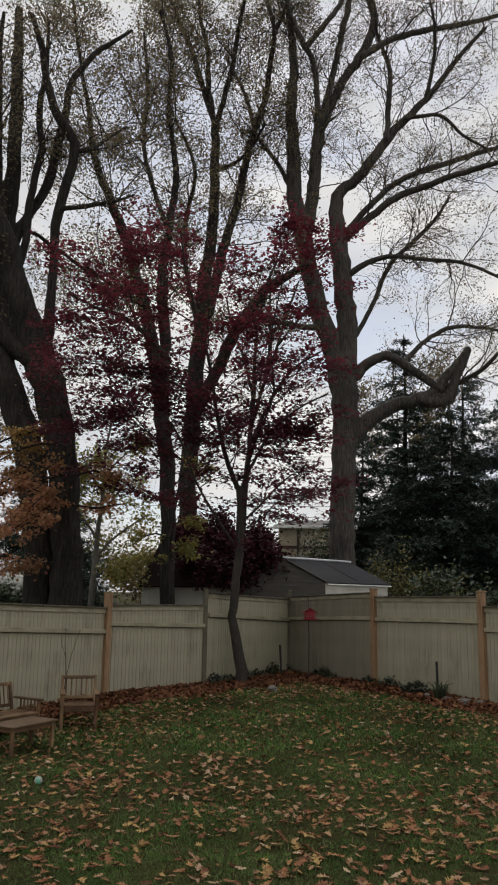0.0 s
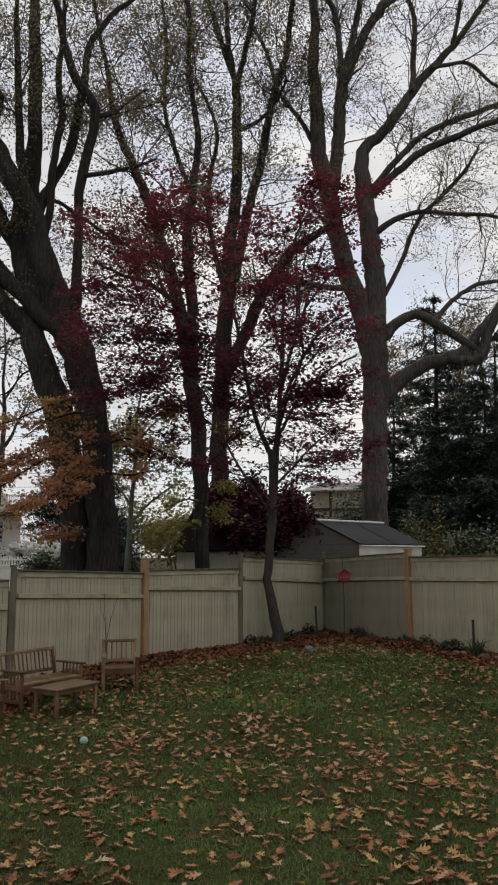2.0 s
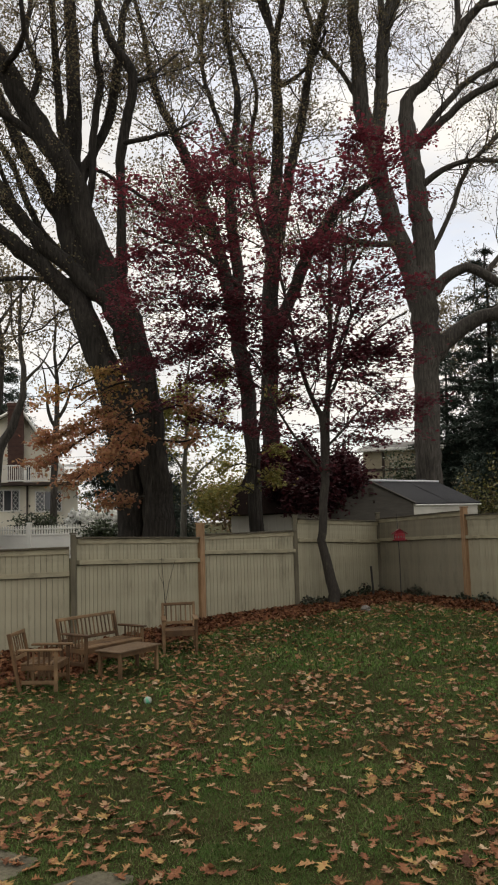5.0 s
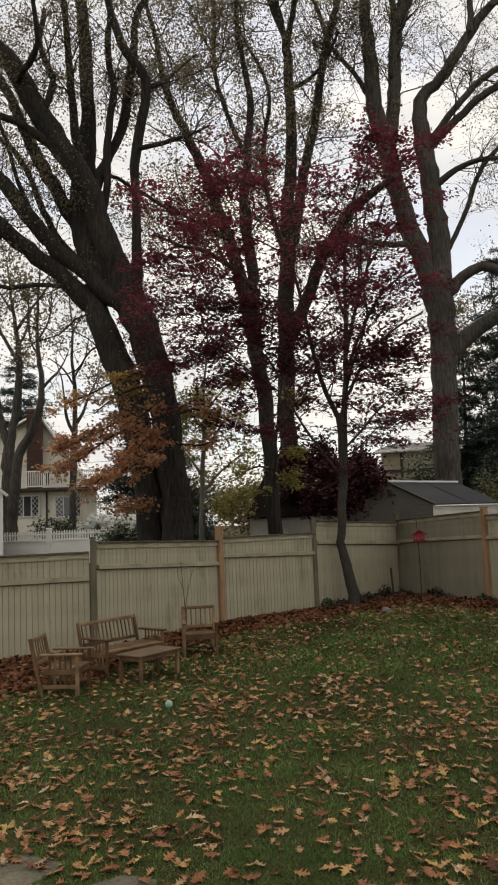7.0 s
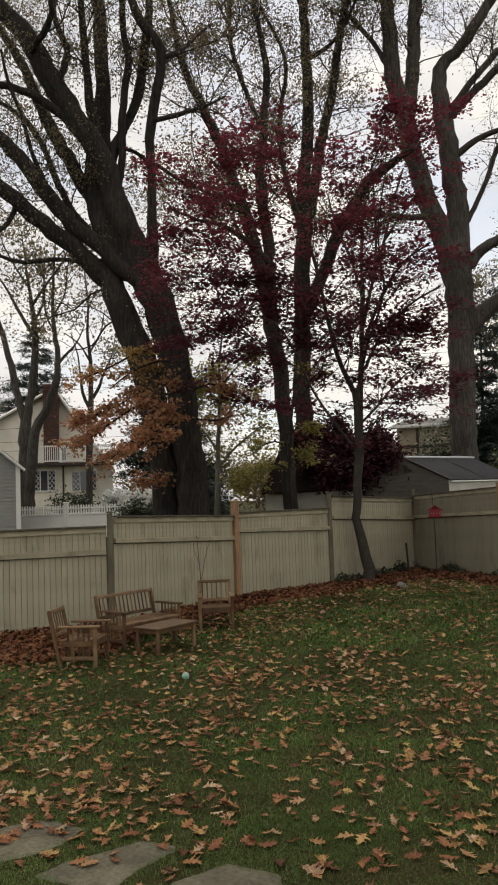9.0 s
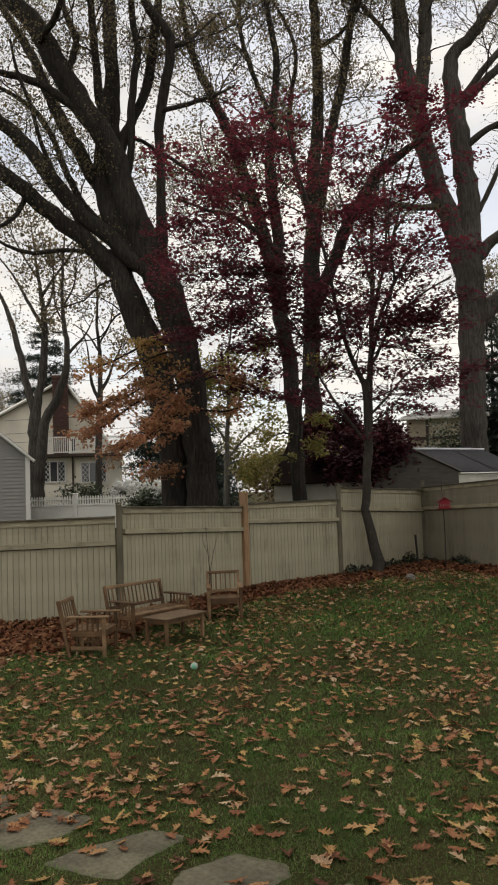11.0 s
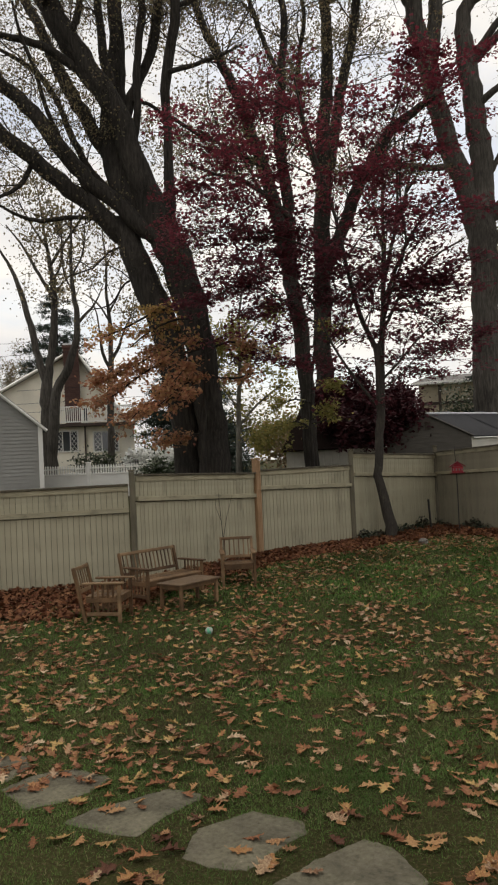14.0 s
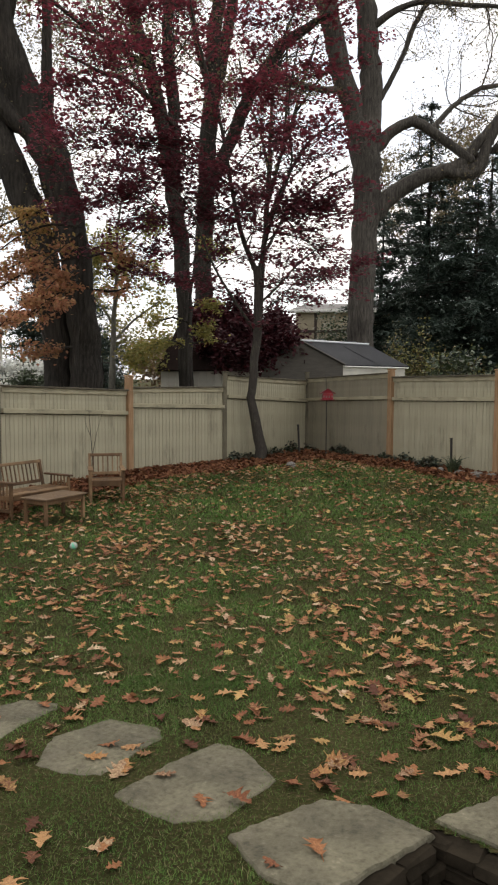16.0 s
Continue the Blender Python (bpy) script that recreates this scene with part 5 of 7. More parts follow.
tree("young_tree", YT2, SPRAY_SPEC, M_BARK, M_LEAF_YELLOW, 0.10, 23, "thin young tree with olive and yellow leaves beside the oak", gz(-2.1, 21.6), flat=0.4, skip_trunks=0.6, flare=1.0)
tree("red_leaved_tree", RT, RED_SPEC, M_BARK, M_LEAF_DARKRED, 0.15, 24, "low dark red-leaved tree hanging over the outbuilding roof", gz(-0.1, 27.6), flat=0.4, skip_trunks=0.4, flare=1.0)
tree("young_tree", OT, SPRAY_SPEC, M_BARK, M_LEAF_RUSSET, 0.095, 19, "young tree with sprays of russet and yellow leaves", gz(-3.7, 17.6), flat=0.3, droop=0.4, skip_trunks=0.75, upper=(4.95, M_LEAF_GOLD))


def wild_tree(name, x, y, height, seed, label, leaf_material, lean=0.0, spread=0.32, leaf_size=0.16):
    """A forked tree of its own design, for the woods behind the plots."""
    rng = np.random.default_rng(seed)
    r0 = height * 0.0065
    limbs = [("t", (x, y, 0.3, r0), (x + lean * 0.2, y, height * 0.2, r0 * 0.9), (x + lean * 0.5, y, height * 0.42, r0 * 0.75))]
    top = np.array((x + lean * 0.5, y, height * 0.42))
    for k in range(9):
        a = rng.uniform(0, 6.28)
        s = spread * height * rng.uniform(0.5, 1.1)
        e = top + np.array((math.cos(a) * s, math.sin(a) * s * 0.7, height * rng.uniform(0.38, 0.58)))
        m = top * 0.5 + e * 0.5 + np.array((math.cos(a) * s * 0.15, 0, -height * 0.02))
        f = rng.uniform(0, 0.35)
        o = np.array((x + lean * (0.5 - f * 0.4), y, height * (0.42 - 0.22 * f)))
        limbs.append(("b", (*o, r0 * 0.55), (*m, r0 * 0.38), (*e, r0 * 0.12)))
    return tree(name, limbs, FAR_SPEC, M_BARK_GREY, leaf_material, leaf_size, seed, label, gz(x, y))


for k, (x, y, h) in enumerate(((-31, 64, 12), (9.5, 46, 17))):
    wild_tree("background_tree", x, y, h, 40 + k, "distant thinly leaved tree in the woods behind", M_LEAF_OAK, lean=(-1) ** k * 1.2)


def conifer(x, y, height, radius, seed, label, bottom=0.06, droop=0.22, size=0.32):
    rng = np.random.default_rng(seed)
    z0 = gz(x, y)
    thing = tagged(new("conifer"), label, "tree")
    thing.location = (x, y, z0)
    trunk = Tubes()
    h = np.linspace(0, height, 14)
    wob = np.cumsum(rng.normal(size=(14, 2)) * 0.04, 0)
    p = np.c_[wob, h - 0.1]
    trunk.add(p, np.linspace(height * 0.018, 0.02, 14), 9, 0.05)
    new("trunk", trunk.mesh("trunk", M_BARK)).parent = thing
    boughs, pts = Tubes(), []
    z = height * bottom
    while z < height * 0.985:
        f = (z / height - bottom) / (1 - bottom)
        reach = radius * ((1 - f) ** 0.7) * (0.55 + 0.45 * min(1, f * 6 + 0.5)) * rng.uniform(0.75, 1.2)
        for _ in range(rng.integers(4, 8)):
            a = rng.uniform(0, 6.283)
            ln = reach * rng.uniform(0.55, 1.15) + 0.15
            n = 6
            s = np.linspace(0, 1, n)
            lift = rng.uniform(-0.05, 0.25)
            q = np.c_[math.cos(a) * ln * s, math.sin(a) * ln * s, z + ln * (lift * s - droop * s**2)]
            boughs.add(q, np.linspace(0.03, 0.006, n), 4)
            k = int(52 * ln * (1.2 - 0.75 * f)) + 6
            u = rng.uniform(0.15, 1.0, k) ** 0.7
            c = np.c_[math.cos(a) * ln * u, math.sin(a) * ln * u, z + ln * (lift * u - droop * u**2)]
            c += rng.normal(size=(k, 3)) * np.array((0.15, 0.15, 0.07)) * (0.5 + ln * 0.4)
            pts.append(c)
        z += rng.uniform(0.20, 0.36) * (0.75 + 1.1 * f)
    ob = tagged(new("bough_mass", boughs.mesh("bough_mass", M_TWIG)), kind="stuff")
    ob.parent = thing
    c = np.concatenate(pts)
    v, fq = leaf_quads(c, size, rng, 0.45, 2, 0.115, 0.1)
    ob = new("needles", arrays("needles", v, fq, M_CONIFER, False))
    ob.parent = thing
    tagged(ob, kind="stuff")
    return thing


CON_NOTE = "tall dark green conifer with dense drooping boughs"
for k, (x, y, h, r) in enumerate(((7.7, 38, 15.2, 3.6), (10.4, 37, 13.0, 4.2), (13.4, 38, 13.4, 4.2), (8.6, 33, 10.2, 3.6), (11.6, 32.5, 9.6, 3.8), (5.9, 40, 10.6, 3.0), (7.0, 34.5, 8.0, 2.6))):
    conifer(x, y, h, r, 60 + k, CON_NOTE)
conifer(-11.4, 41, 7.4, 3.0, 70, "dark green conifer beside the cream house")
conifer(-8.8, 38, 6.4, 2.7, 71, "dark green conifer beside the cream house")
conifer(-5.42, 27.0, 2.2, 0.42, 73, "small dark conical evergreen behind the fence", size=0.14)
conifer(-23.7, 54, 15.0, 4.6, 72, "tall dark evergreen behind the cream house")


def shrub(x, y, w, d, h, seed, label, material, size=0.09, count=1600, base=None, blossom=0, low=0.45):
    """A bush: stems from one crown, and leaves in lumps round their ends."""
    rng = np.random.default_rng(seed)
    z0 = gz(x, y) if base is None else base
    thing = tagged(new("shrub"), label, "shrub")
    thing.location = (x, y, z0)
    stems, heads = Tubes(), []
    for _ in range(26):
        a, s = rng.uniform(0, 6.283), math.sqrt(rng.uniform(0.02, 1))
        e = np.array((math.cos(a) * s * w / 2, math.sin(a) * s * d / 2, h * rng.uniform(low, 1.0) * (1 - 0.35 * s * s * (1 - low))))
        q = np.array([e * (0.08, 0.08, 0.0), e * (0.45, 0.45, 0.5), e])
        stems.add(q, (0.016, 0.011, 0.005), 4)
        heads.append(e)
    tagged(new("stem_mass", stems.mesh("stem_mass", M_TWIG)), kind="stuff").parent = thing
    heads = np.array(heads)
    c = heads[rng.integers(0, len(heads), count)] * rng.uniform(max(0.55, low), 1.0, (count, 1))
    c = c + rng.normal(size=(count, 3)) * np.array((w, d, h)) * 0.085
    c[:, 2] = np.maximum(c[:, 2], h * (low - 0.13) * rng.uniform(0.97, 1.03, count) if low > 0.6 else 0.02)
    v, f = leaf_quads(c, size, rng, 0.3)
    ob = new("foliage", arrays("foliage", v, f, material, False))
    ob.parent = thing
    tagged(ob, kind="stuff")
    if blossom:
        c = heads[rng.integers(0, len(heads), blossom)] + rng.normal(size=(blossom, 3)) * 0.10
        c[:, 2] += h * 0.10
        v, f = leaf_quads(c, 0.10, rng, 0.2, 3, 0.45)
        ob = new("blossom", arrays("blossom", v, f, M_FLOWER, False))
        ob.parent = thing
        tagged(ob, "white blossom heads", kind="stuff")
    return thing


shrub(5.4, 29.5, 2.6, 2.0, 4.2, 80, "pale yellow-green shrub beside the shed", M_SHRUB_PALE, 0.12, 2600)
shrub(5.7, 23.2, 2.4, 1.8, 2.65, 81, "glossy dark evergreen rhododendron behind the fence", M_SHRUB, 0.15, 2600)
shrub(7.6, 21.8, 2.6, 1.8, 2.55, 82, "glossy dark evergreen rhododendron behind the fence", M_SHRUB, 0.15, 2600)
shrub(6.9, 26.5, 2.6, 2.0, 3.1, 83, "brownish bush behind the rhododendrons", M_SHRUB_PALE, 0.12, 2400)
shrub(9.6, 24.5, 3.0, 2.2, 3.0, 84, "dark evergreen bush behind the fence", M_SHRUB, 0.15, 2600)
shrub(3.9, 41.0, 2.6, 2.0, 5.7, 96, "dark evergreen holly before the beige house", M_SHRUB, 0.16, 3000)
shrub(-10.45, 26.5, 1.6, 1.2, 1.68, 85, "green garden bush behind the white picket fence", M_SHRUB, 0.11, 1800)
shrub(-6.95, 23.2, 1.3, 1.0, 1.38, 86, "leafy green bush at the end of the picket fence", M_SHRUB, 0.10, 2400)
shrub(-8.3, 26.6, 1.9, 0.9, 1.33, 87, "low hedge covered in white blossom", M_SHRUB, 0.10, 1200, blossom=1500, low=0.75)
shrub(-7.2, 26.2, 1.7, 0.9, 1.33, 90, "low hedge covered in white blossom", M_SHRUB, 0.10, 1200, blossom=1100, low=0.75)
shrub(-3.6, 36.0, 2.6, 2.0, 4.2, 91, "tan autumn bush far behind the fence", M_LEAF_TAN, 0.16, 2600)
for k, (x, y, w, h, m) in enumerate(((-6.2, 48, 5, 4.0, M_LEAF_TAN), (-10.5, 56, 7, 5.5, M_SHRUB_PALE), (-2.0, 58, 7, 4.5, M_LEAF_TAN), (3.5, 60, 7, 5.0, M_SHRUB_PALE), (-18, 66, 9, 5.5, M_SHRUB_PALE), (-27, 70, 9, 6.0, M_LEAF_TAN), (10, 60, 8, 6.0, M_SHRUB_PALE), (18, 58, 8, 6.5, M_SHRUB))):
    shrub(x, y, w, 3.0, h, 130 + k, "distant hazy autumn thicket beyond the gardens", m, 0.26, 2600)

# ---- buildings behind the fence ----


def clapboards(parent, w, h, m, material, pitch=0.12, outline=None, lip=0.022):
    """Overlapping boards on a wall from (0, 0) to (w, h) in the local x-z plane, facing -y."""
    n = int(h / pitch) + 1
    for i in range(n):
        z = i * pitch
        x0, x1 = outline(z + pitch * 0.5) if outline else (0, w)
        if x1 - x0 < 0.05 or z >= h:
            continue
        bm = bmesh.new()
        hgt = min(pitch + 0.012, h - z + 0.01)
        v = [bm.verts.new(c) for c in ((x0, -lip, z), (x1, -lip, z), (x1, -0.006, z + hgt), (x0, -0.006, z + hgt), (x0, 0, z), (x1, 0, z), (x1, 0, z + hgt), (x0, 0, z + hgt))]
        for f in ((0, 1, 2, 3), (4, 0, 3, 7), (1, 5, 6, 2), (0, 4, 5, 1), (3, 2, 6, 7), (5, 4, 7, 6)):
            bm.faces.new([v[k] for k in f])
        ob = part("clapboard", bm, material, parent)
        ob.matrix_basis = m


def slab_between(name, a, b, c, d, thick, material, parent):
    """A flat slab with the corners a, b, c, d, thickened downwards."""
    bm = bmesh.new()
    pts = [Vector(q) for q in (a, b, c, d)]
    nor = (pts[1] - pts[0]).cross(pts[3] - pts[0]).normalized()
    if nor.z < 0:
        nor = -nor
    hi = [bm.verts.new(q) for q in pts]
    lo = [bm.verts.new(q - nor * thick) for q in pts]
    bm.faces.new(hi)
    bm.faces.new(lo[::-1])
    for i in range(4):
        bm.faces.new((hi[(i + 1) % 4], hi[i], lo[i], lo[(i + 1) % 4]))
    bmesh.ops.recalc_face_normals(bm, faces=bm.faces[:])
    return part(name, bm, material, parent)


def shingle_rows(parent, a, b, c, d, rows, per_row, material):
    """Courses of shingles on the roof slope with eave a-b and ridge d-c."""
    a, b, c, d = (Vector(q) for q in (a, b, c, d))
    ux, up = (b - a), (d - a)
    nor = ux.cross(up).normalized()
    if nor.z < 0:
        nor = -nor
    wl_, hl_ = ux.length / per_row, up.length / rows
    bm = bmesh.new()
    box(bm, (wl_ / 2, hl_ * 0.55, 0.008), (wl_, hl_ * 1.03, 0.004), 0.0, Matrix.Rotation(radians(0.5), 4, "X"))
    me = bpy.data.meshes.new("shingle")
    bm.to_mesh(me)
    bm.free()
    me.materials.append(material)
    rot = Matrix((ux.normalized(), up.normalized(), nor)).transposed().to_4x4()
    for j in range(rows):
        for i in range(per_row):
            o = a + ux * (i / per_row) + up * (j / rows) + nor * 0.004
            share("shingle", me, parent, Matrix.Translation(o) @ rot)


def gable_shed():
    """The taupe garden shed behind the fence corner."""
    base = gz(1.3, 24.5)
    shed = tagged(new("shed"), "small taupe clapboard garden shed with a charcoal shingle gable roof", "shed")
    yaw = -2.0
    shed.matrix_basis = pose(-0.10, 24.36, base, 0, 0, yaw)
    w, eave, ridge = 2.52, 2.40 - base, 3.05 - base
    # the long side runs back and to the right of the gable
    back = Vector((2.25, 2.55, 0))

    def outline(z):
        if z < eave:
            return (0, w)
        f = (z - eave) / (ridge - eave)
        return (w / 2 * f, w - w / 2 * f)

    bm = bmesh.new()
    c = [(0, 0), (w, 0), (w, eave), (w / 2, ridge), (0, eave)]
    f = [bm.verts.new((x, 0.002, z)) for x, z in c]
    k = [bm.verts.new((x + back.x, 0.002 + back.y, z)) for x, z in c]
    bm.faces.new(f)
    bm.faces.new(k[::-1])
    for i in range(5):
        if i not in (2, 3):
            bm.faces.new((f[(i + 1) % 5], f[i], k[i], k[(i + 1) % 5]))
    bmesh.ops.recalc_face_normals(bm, faces=bm.faces[:])
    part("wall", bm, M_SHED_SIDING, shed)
    # the gable's shade is in its siding colour; the long side has pale boards
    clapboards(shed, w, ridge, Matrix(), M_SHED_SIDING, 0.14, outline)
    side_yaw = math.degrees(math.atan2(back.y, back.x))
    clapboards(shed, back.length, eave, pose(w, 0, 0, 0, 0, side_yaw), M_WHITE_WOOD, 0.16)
    o = Vector((-0.06, -0.10, 0))
    e = Vector((0.10, 0, -0.05))
    r0 = Vector((w * 0.5, 0, ridge + 0.05)) + o * 0.6
    r1 = r0 + back * 1.03
    e0 = Vector((w, 0, eave + 0.03)) + o * 0.6 + e
    e1 = e0 + back * 1.03
    l0 = Vector((0, 0, eave + 0.03)) + o * 0.6 - Vector((0.1, 0, 0.05))
    l1 = l0 + back * 1.03
    slab_between("roof_slope", e0, e1, r1, r0, 0.04, M_SHINGLE, shed)
    slab_between("roof_slope", l0, l1, r1, r0, 0.04, M_SHINGLE, shed)
    shingle_rows(shed, e0, e1, r1, r0, 12, 2, M_SHINGLE)
    cap = Tubes()
    cap.add(np.array([r0 + Vector((0, 0, 0.02)), (r0 + r1) / 2 + Vector((0, 0, 0.02)), r1 + Vector((0, 0, 0.02))]), (0.035, 0.035, 0.035), 8)
    tagged(new("ridge_cap", cap.mesh("ridge_cap", M_CAP)), "bright metal ridge cap").parent = shed
    for a_, b_ in ((e0, r0), (l0, r0)):
        t = Tubes()
        t.add(np.array([a_, a_ * 0.5 + b_ * 0.5, b_]), (0.03, 0.03, 0.03), 4)
        new("rake_board", t.mesh("rake_board", M_SHED_SIDING)).parent = shed
    t = Tubes()
    t.add(np.array([e0 - Vector((0, 0, 0.06)), (e0 + e1) / 2 - Vector((0, 0, 0.06)), e1 - Vector((0, 0, 0.06))]), (0.025, 0.025, 0.025), 4)
    tagged(new("fascia", t.mesh("fascia", M_WHITE)), "white fascia board").parent = shed
    vent = part("vent", boxed((w / 2, -0.03, ridge - 0.30), (0.16, 0.02, 0.24), 0.004), M_TRIM_BROWN, shed, "dark louvred gable vent")
    for i in range(4):
        part("louvre", boxed((w / 2, -0.045, ridge - 0.39 + i * 0.055), (0.15, 0.02, 0.012), 0.0, None), M_SHED_SIDING, vent)
    return shed


gable_shed()


def outbuilding():
    """A low white-boarded outbuilding with a dark brown roof."""
    base = gz(-2, 24.5)
    ob = tagged(new("outbuilding"), "low white-boarded outbuilding with a dark brown shingle roof", "outbuilding")
    ob.matrix_basis = pose(-3.25, 24.5, base, 0, 0, 2.0)
    w, eave = 3.1, 2.20 - base
    part("wall", boxed((w / 2, 1.3, eave / 2), (w - 0.04, 2.5, eave)), M_WHITE_WOOD, ob)
    bm = bmesh.new()
    box(bm, (0, -0.012, eave / 2), (0.220, 0.03, eave), 0.006)
    me = bpy.data.meshes.new("plank")
    bm.to_mesh(me)
    bm.free()
    me.materials.append(M_WHITE_WOOD)
    n = 13
    for i in range(n):
        share("plank", me, ob, Matrix.Translation(((i + 0.5) * w / n, 0.05 + 0.004 * (i % 2), 0)))
    slab_between("roof_slope", (-0.12, -0.25, eave - 0.02), (w + 0.1, -0.25, eave + 0.02), (w - 0.15, 1.3, eave + 1.5), (0.5, 1.3, eave + 1.5), 0.06, M_ROOF_BROWN, ob)
    slab_between("roof_slope", (-0.12, 2.85, eave - 0.02), (w + 0.1, 2.85, eave - 0.02), (w - 0.15, 1.3, eave + 1.5), (0.5, 1.3, eave + 1.5), 0.06, M_ROOF_BROWN, ob)
    slab_between("roof_hip", (-0.12, -0.25, eave - 0.02), (-0.12, 2.85, eave - 0.02), (0.5, 1.31, eave + 1.5), (0.5, 1.29, eave + 1.5), 0.06, M_ROOF_BROWN, ob)
    return ob


outbuilding()


def window(parent, x0, x1, z0, z1, y, cols, lattice=True):
    w = tagged(new("window"), "white-framed leaded window")
    w.parent = parent
    fr = bmesh.new()
    t = 0.07
    for c, s in (((x0, (z0 + z1) / 2), (t, z1 - z0)), ((x1, (z0 + z1) / 2), (t, z1 - z0)), (((x0 + x1) / 2, z0), (x1 - x0 + t, t)), (((x0 + x1) / 2, z1), (x1 - x0 + t, t))):
        box(fr, (c[0], y - 0.04, c[1]), (s[0], 0.10, s[1]), 0.006)
    part("frame", fr, M_WHITE, w)
    cw = (x1 - x0) / cols
    for i in range(cols):
        part("pane", boxed((x0 + (i + 0.5) * cw, y - 0.02, (z0 + z1) / 2), (cw - 0.05, 0.012, z1 - z0 - 0.05)), M_PANE, w)
        if i:
            part("mullion", boxed((x0 + i * cw, y - 0.045, (z0 + z1) / 2), (0.05, 0.06, z1 - z0), 0.004), M_WHITE, w)
    if lattice:
        bars = Tubes()
        h = z1 - z0
        for i in range(cols):
            a, b = x0 + i * cw, x0 + (i + 1) * cw
            if cols > 2 and i == cols // 2:
                continue
            for k in range(-2, 5):
                for s in (1, -1):
                    zs, ze = z0 + k * h / 4, z0 + (k + 2) * h / 4
                    fa, fb = max(0, -k / 2), min(1, (4 - k) / 2)
                    if fb <= fa:
                        continue
                    xa, xb = (a + (b - a) * fa, a + (b - a) * fb) if s > 0 else (b - (b - a) * fa, b - (b - a) * fb)
                    p = np.array([(xa, y - 0.035, zs + (ze - zs) * fa), (xb, y - 0.035, zs + (ze - zs) * fb)])
                    bars.add(p, (0.012, 0.012), 4)
        ob = tagged(new("lattice", bars.mesh("lattice", M_WHITE)), kind="stuff")
        ob.parent = w
    return w


def cream_house():
    base = 1.0
    h = tagged(new("house"), "two-storey cream stucco house with a brick chimney and a white-railed balcony", "house")
    h.matrix_basis = pose(-22.6, 39.07, base, 0, 0, 19)
    w, d = 9.0, 8.0
    deck = 4.25 - base
    part("ground_floor", boxed((w / 2, d / 2, deck / 2), (w, d, deck), 0.01), M_STUCCO, h)
    # upper floor under a steep gable
    gx0, gx1, top, eave = 0.5, 8.4, 8.55 - base, 4.85 - base
    mid = 5.85
    bm = bmesh.new()
    c = [(gx0, deck), (gx1, deck), (gx1, eave), (mid, top), (gx0, eave + 1.0)]
    f = [bm.verts.new((x, 0.7, z)) for x, z in c]
    k = [bm.verts.new((x, d, z)) for x, z in c]
    bm.faces.new(f)
    bm.faces.new(k[::-1])
    for i in range(5):
        bm.faces.new((f[(i + 1) % 5], f[i], k[i], k[(i + 1) % 5]))
    bmesh.ops.recalc_face_normals(bm, faces=bm.faces[:])
    part("upper_floor", bm, M_STUCCO, h)
    slab_between("roof_slope", (gx1 + 0.25, 0.35, eave - 0.25), (gx1 + 0.25, d, eave - 0.25), (mid, d, top + 0.18), (mid, 0.35, top + 0.18), 0.16, M_ROOF_SLATE, h)
    slab_between("roof_slope", (gx0 - 0.2, 0.35, eave + 0.8), (gx0 - 0.2, d, eave + 0.8), (mid, d, top + 0.18), (mid, 0.35, top + 0.18), 0.16, M_ROOF_SLATE, h)
    for a, b in (((gx1 + 0.25, 0.33, eave - 0.33), (mid, 0.33, top + 0.08)), ((gx0 - 0.2, 0.33, eave + 0.7), (mid, 0.33, top + 0.08))):
        t = Tubes()
        t.add(np.array([a, (np.array(a) + np.array(b)) / 2, b]), (0.09, 0.09, 0.09), 4)
        tagged(new("bargeboard", t.mesh("bargeboard", M_WHITE)), "white bargeboard").parent = h
    # a lower wing to the side
    part("wing", boxed((0.6, d / 2 + 0.8, 2.0), (6.0, d - 0.6, 4.0), 0.01), M_STUCCO, h)
    slab_between("wing_roof", (-2.6, 0.6, 3.95), (0.45, 0.6, 3.95), (0.45, 4.5, 5.2), (-2.6, 4.5, 5.2), 0.14, M_ROOF_SLATE, h)
    part("deck_edge", boxed((6.2, 0.1, deck + 0.06), (5.8, 1.7, 0.16), 0.01), M_TRIM_BROWN, h, "dark brown balcony edge")
    part("downpipe", boxed((6.30, -0.06, deck / 2), (0.09, 0.09, deck), 0.01), M_TRIM_BROWN, h, "dark brown downpipe")
    rail = tagged(new("balcony_rail"), "white wooden balcony railing")
    rail.parent = h
    z0 = deck + 0.14
    for z in (z0 + 0.10, z0 + 0.92):
        part("rail", boxed((6.9, -0.62, z), (4.3, 0.06, 0.07), 0.006), M_WHITE, rail)
    bm = boxed((0, 0, 0.46), (0.045, 0.045, 0.80))
    me = bpy.data.meshes.new("baluster")
    bm.to_mesh(me)
    bm.free()
    me.materials.append(M_WHITE)
    for i in range(38):
        share("baluster", me, rail, Matrix.Translation((4.85 + i * 0.11, -0.62, z0 + 0.05)))
    for x in (4.78, 6.2, 7.6, 9.0):
        part("newel", boxed((x, -0.62, z0 + 0.5), (0.12, 0.12, 1.05), 0.01), M_WHITE, rail)
    window(h, 4.65, 5.89, 2.88 - base, 4.02 - base, -0.005, 3)
    window(h, 6.74, 8.12, 2.80 - base, 3.92 - base, -0.005, 3)
    window(h, 5.96, 6.45, 4.50 - base, 5.35 - base, 0.695, 1, False)
    chim = tagged(new("chimney"), "tall red-brown brick chimney")
    chim.parent = h
    part("stack", boxed((5.68, 0.35, 6.1 - base + 0.0), (0.82, 0.62, 5.4), 0.01), M_BRICK, chim)
    part("corbel", boxed((5.68, 0.35, 8.75 - base), (0.94, 0.74, 0.16), 0.01), M_BRICK, chim)
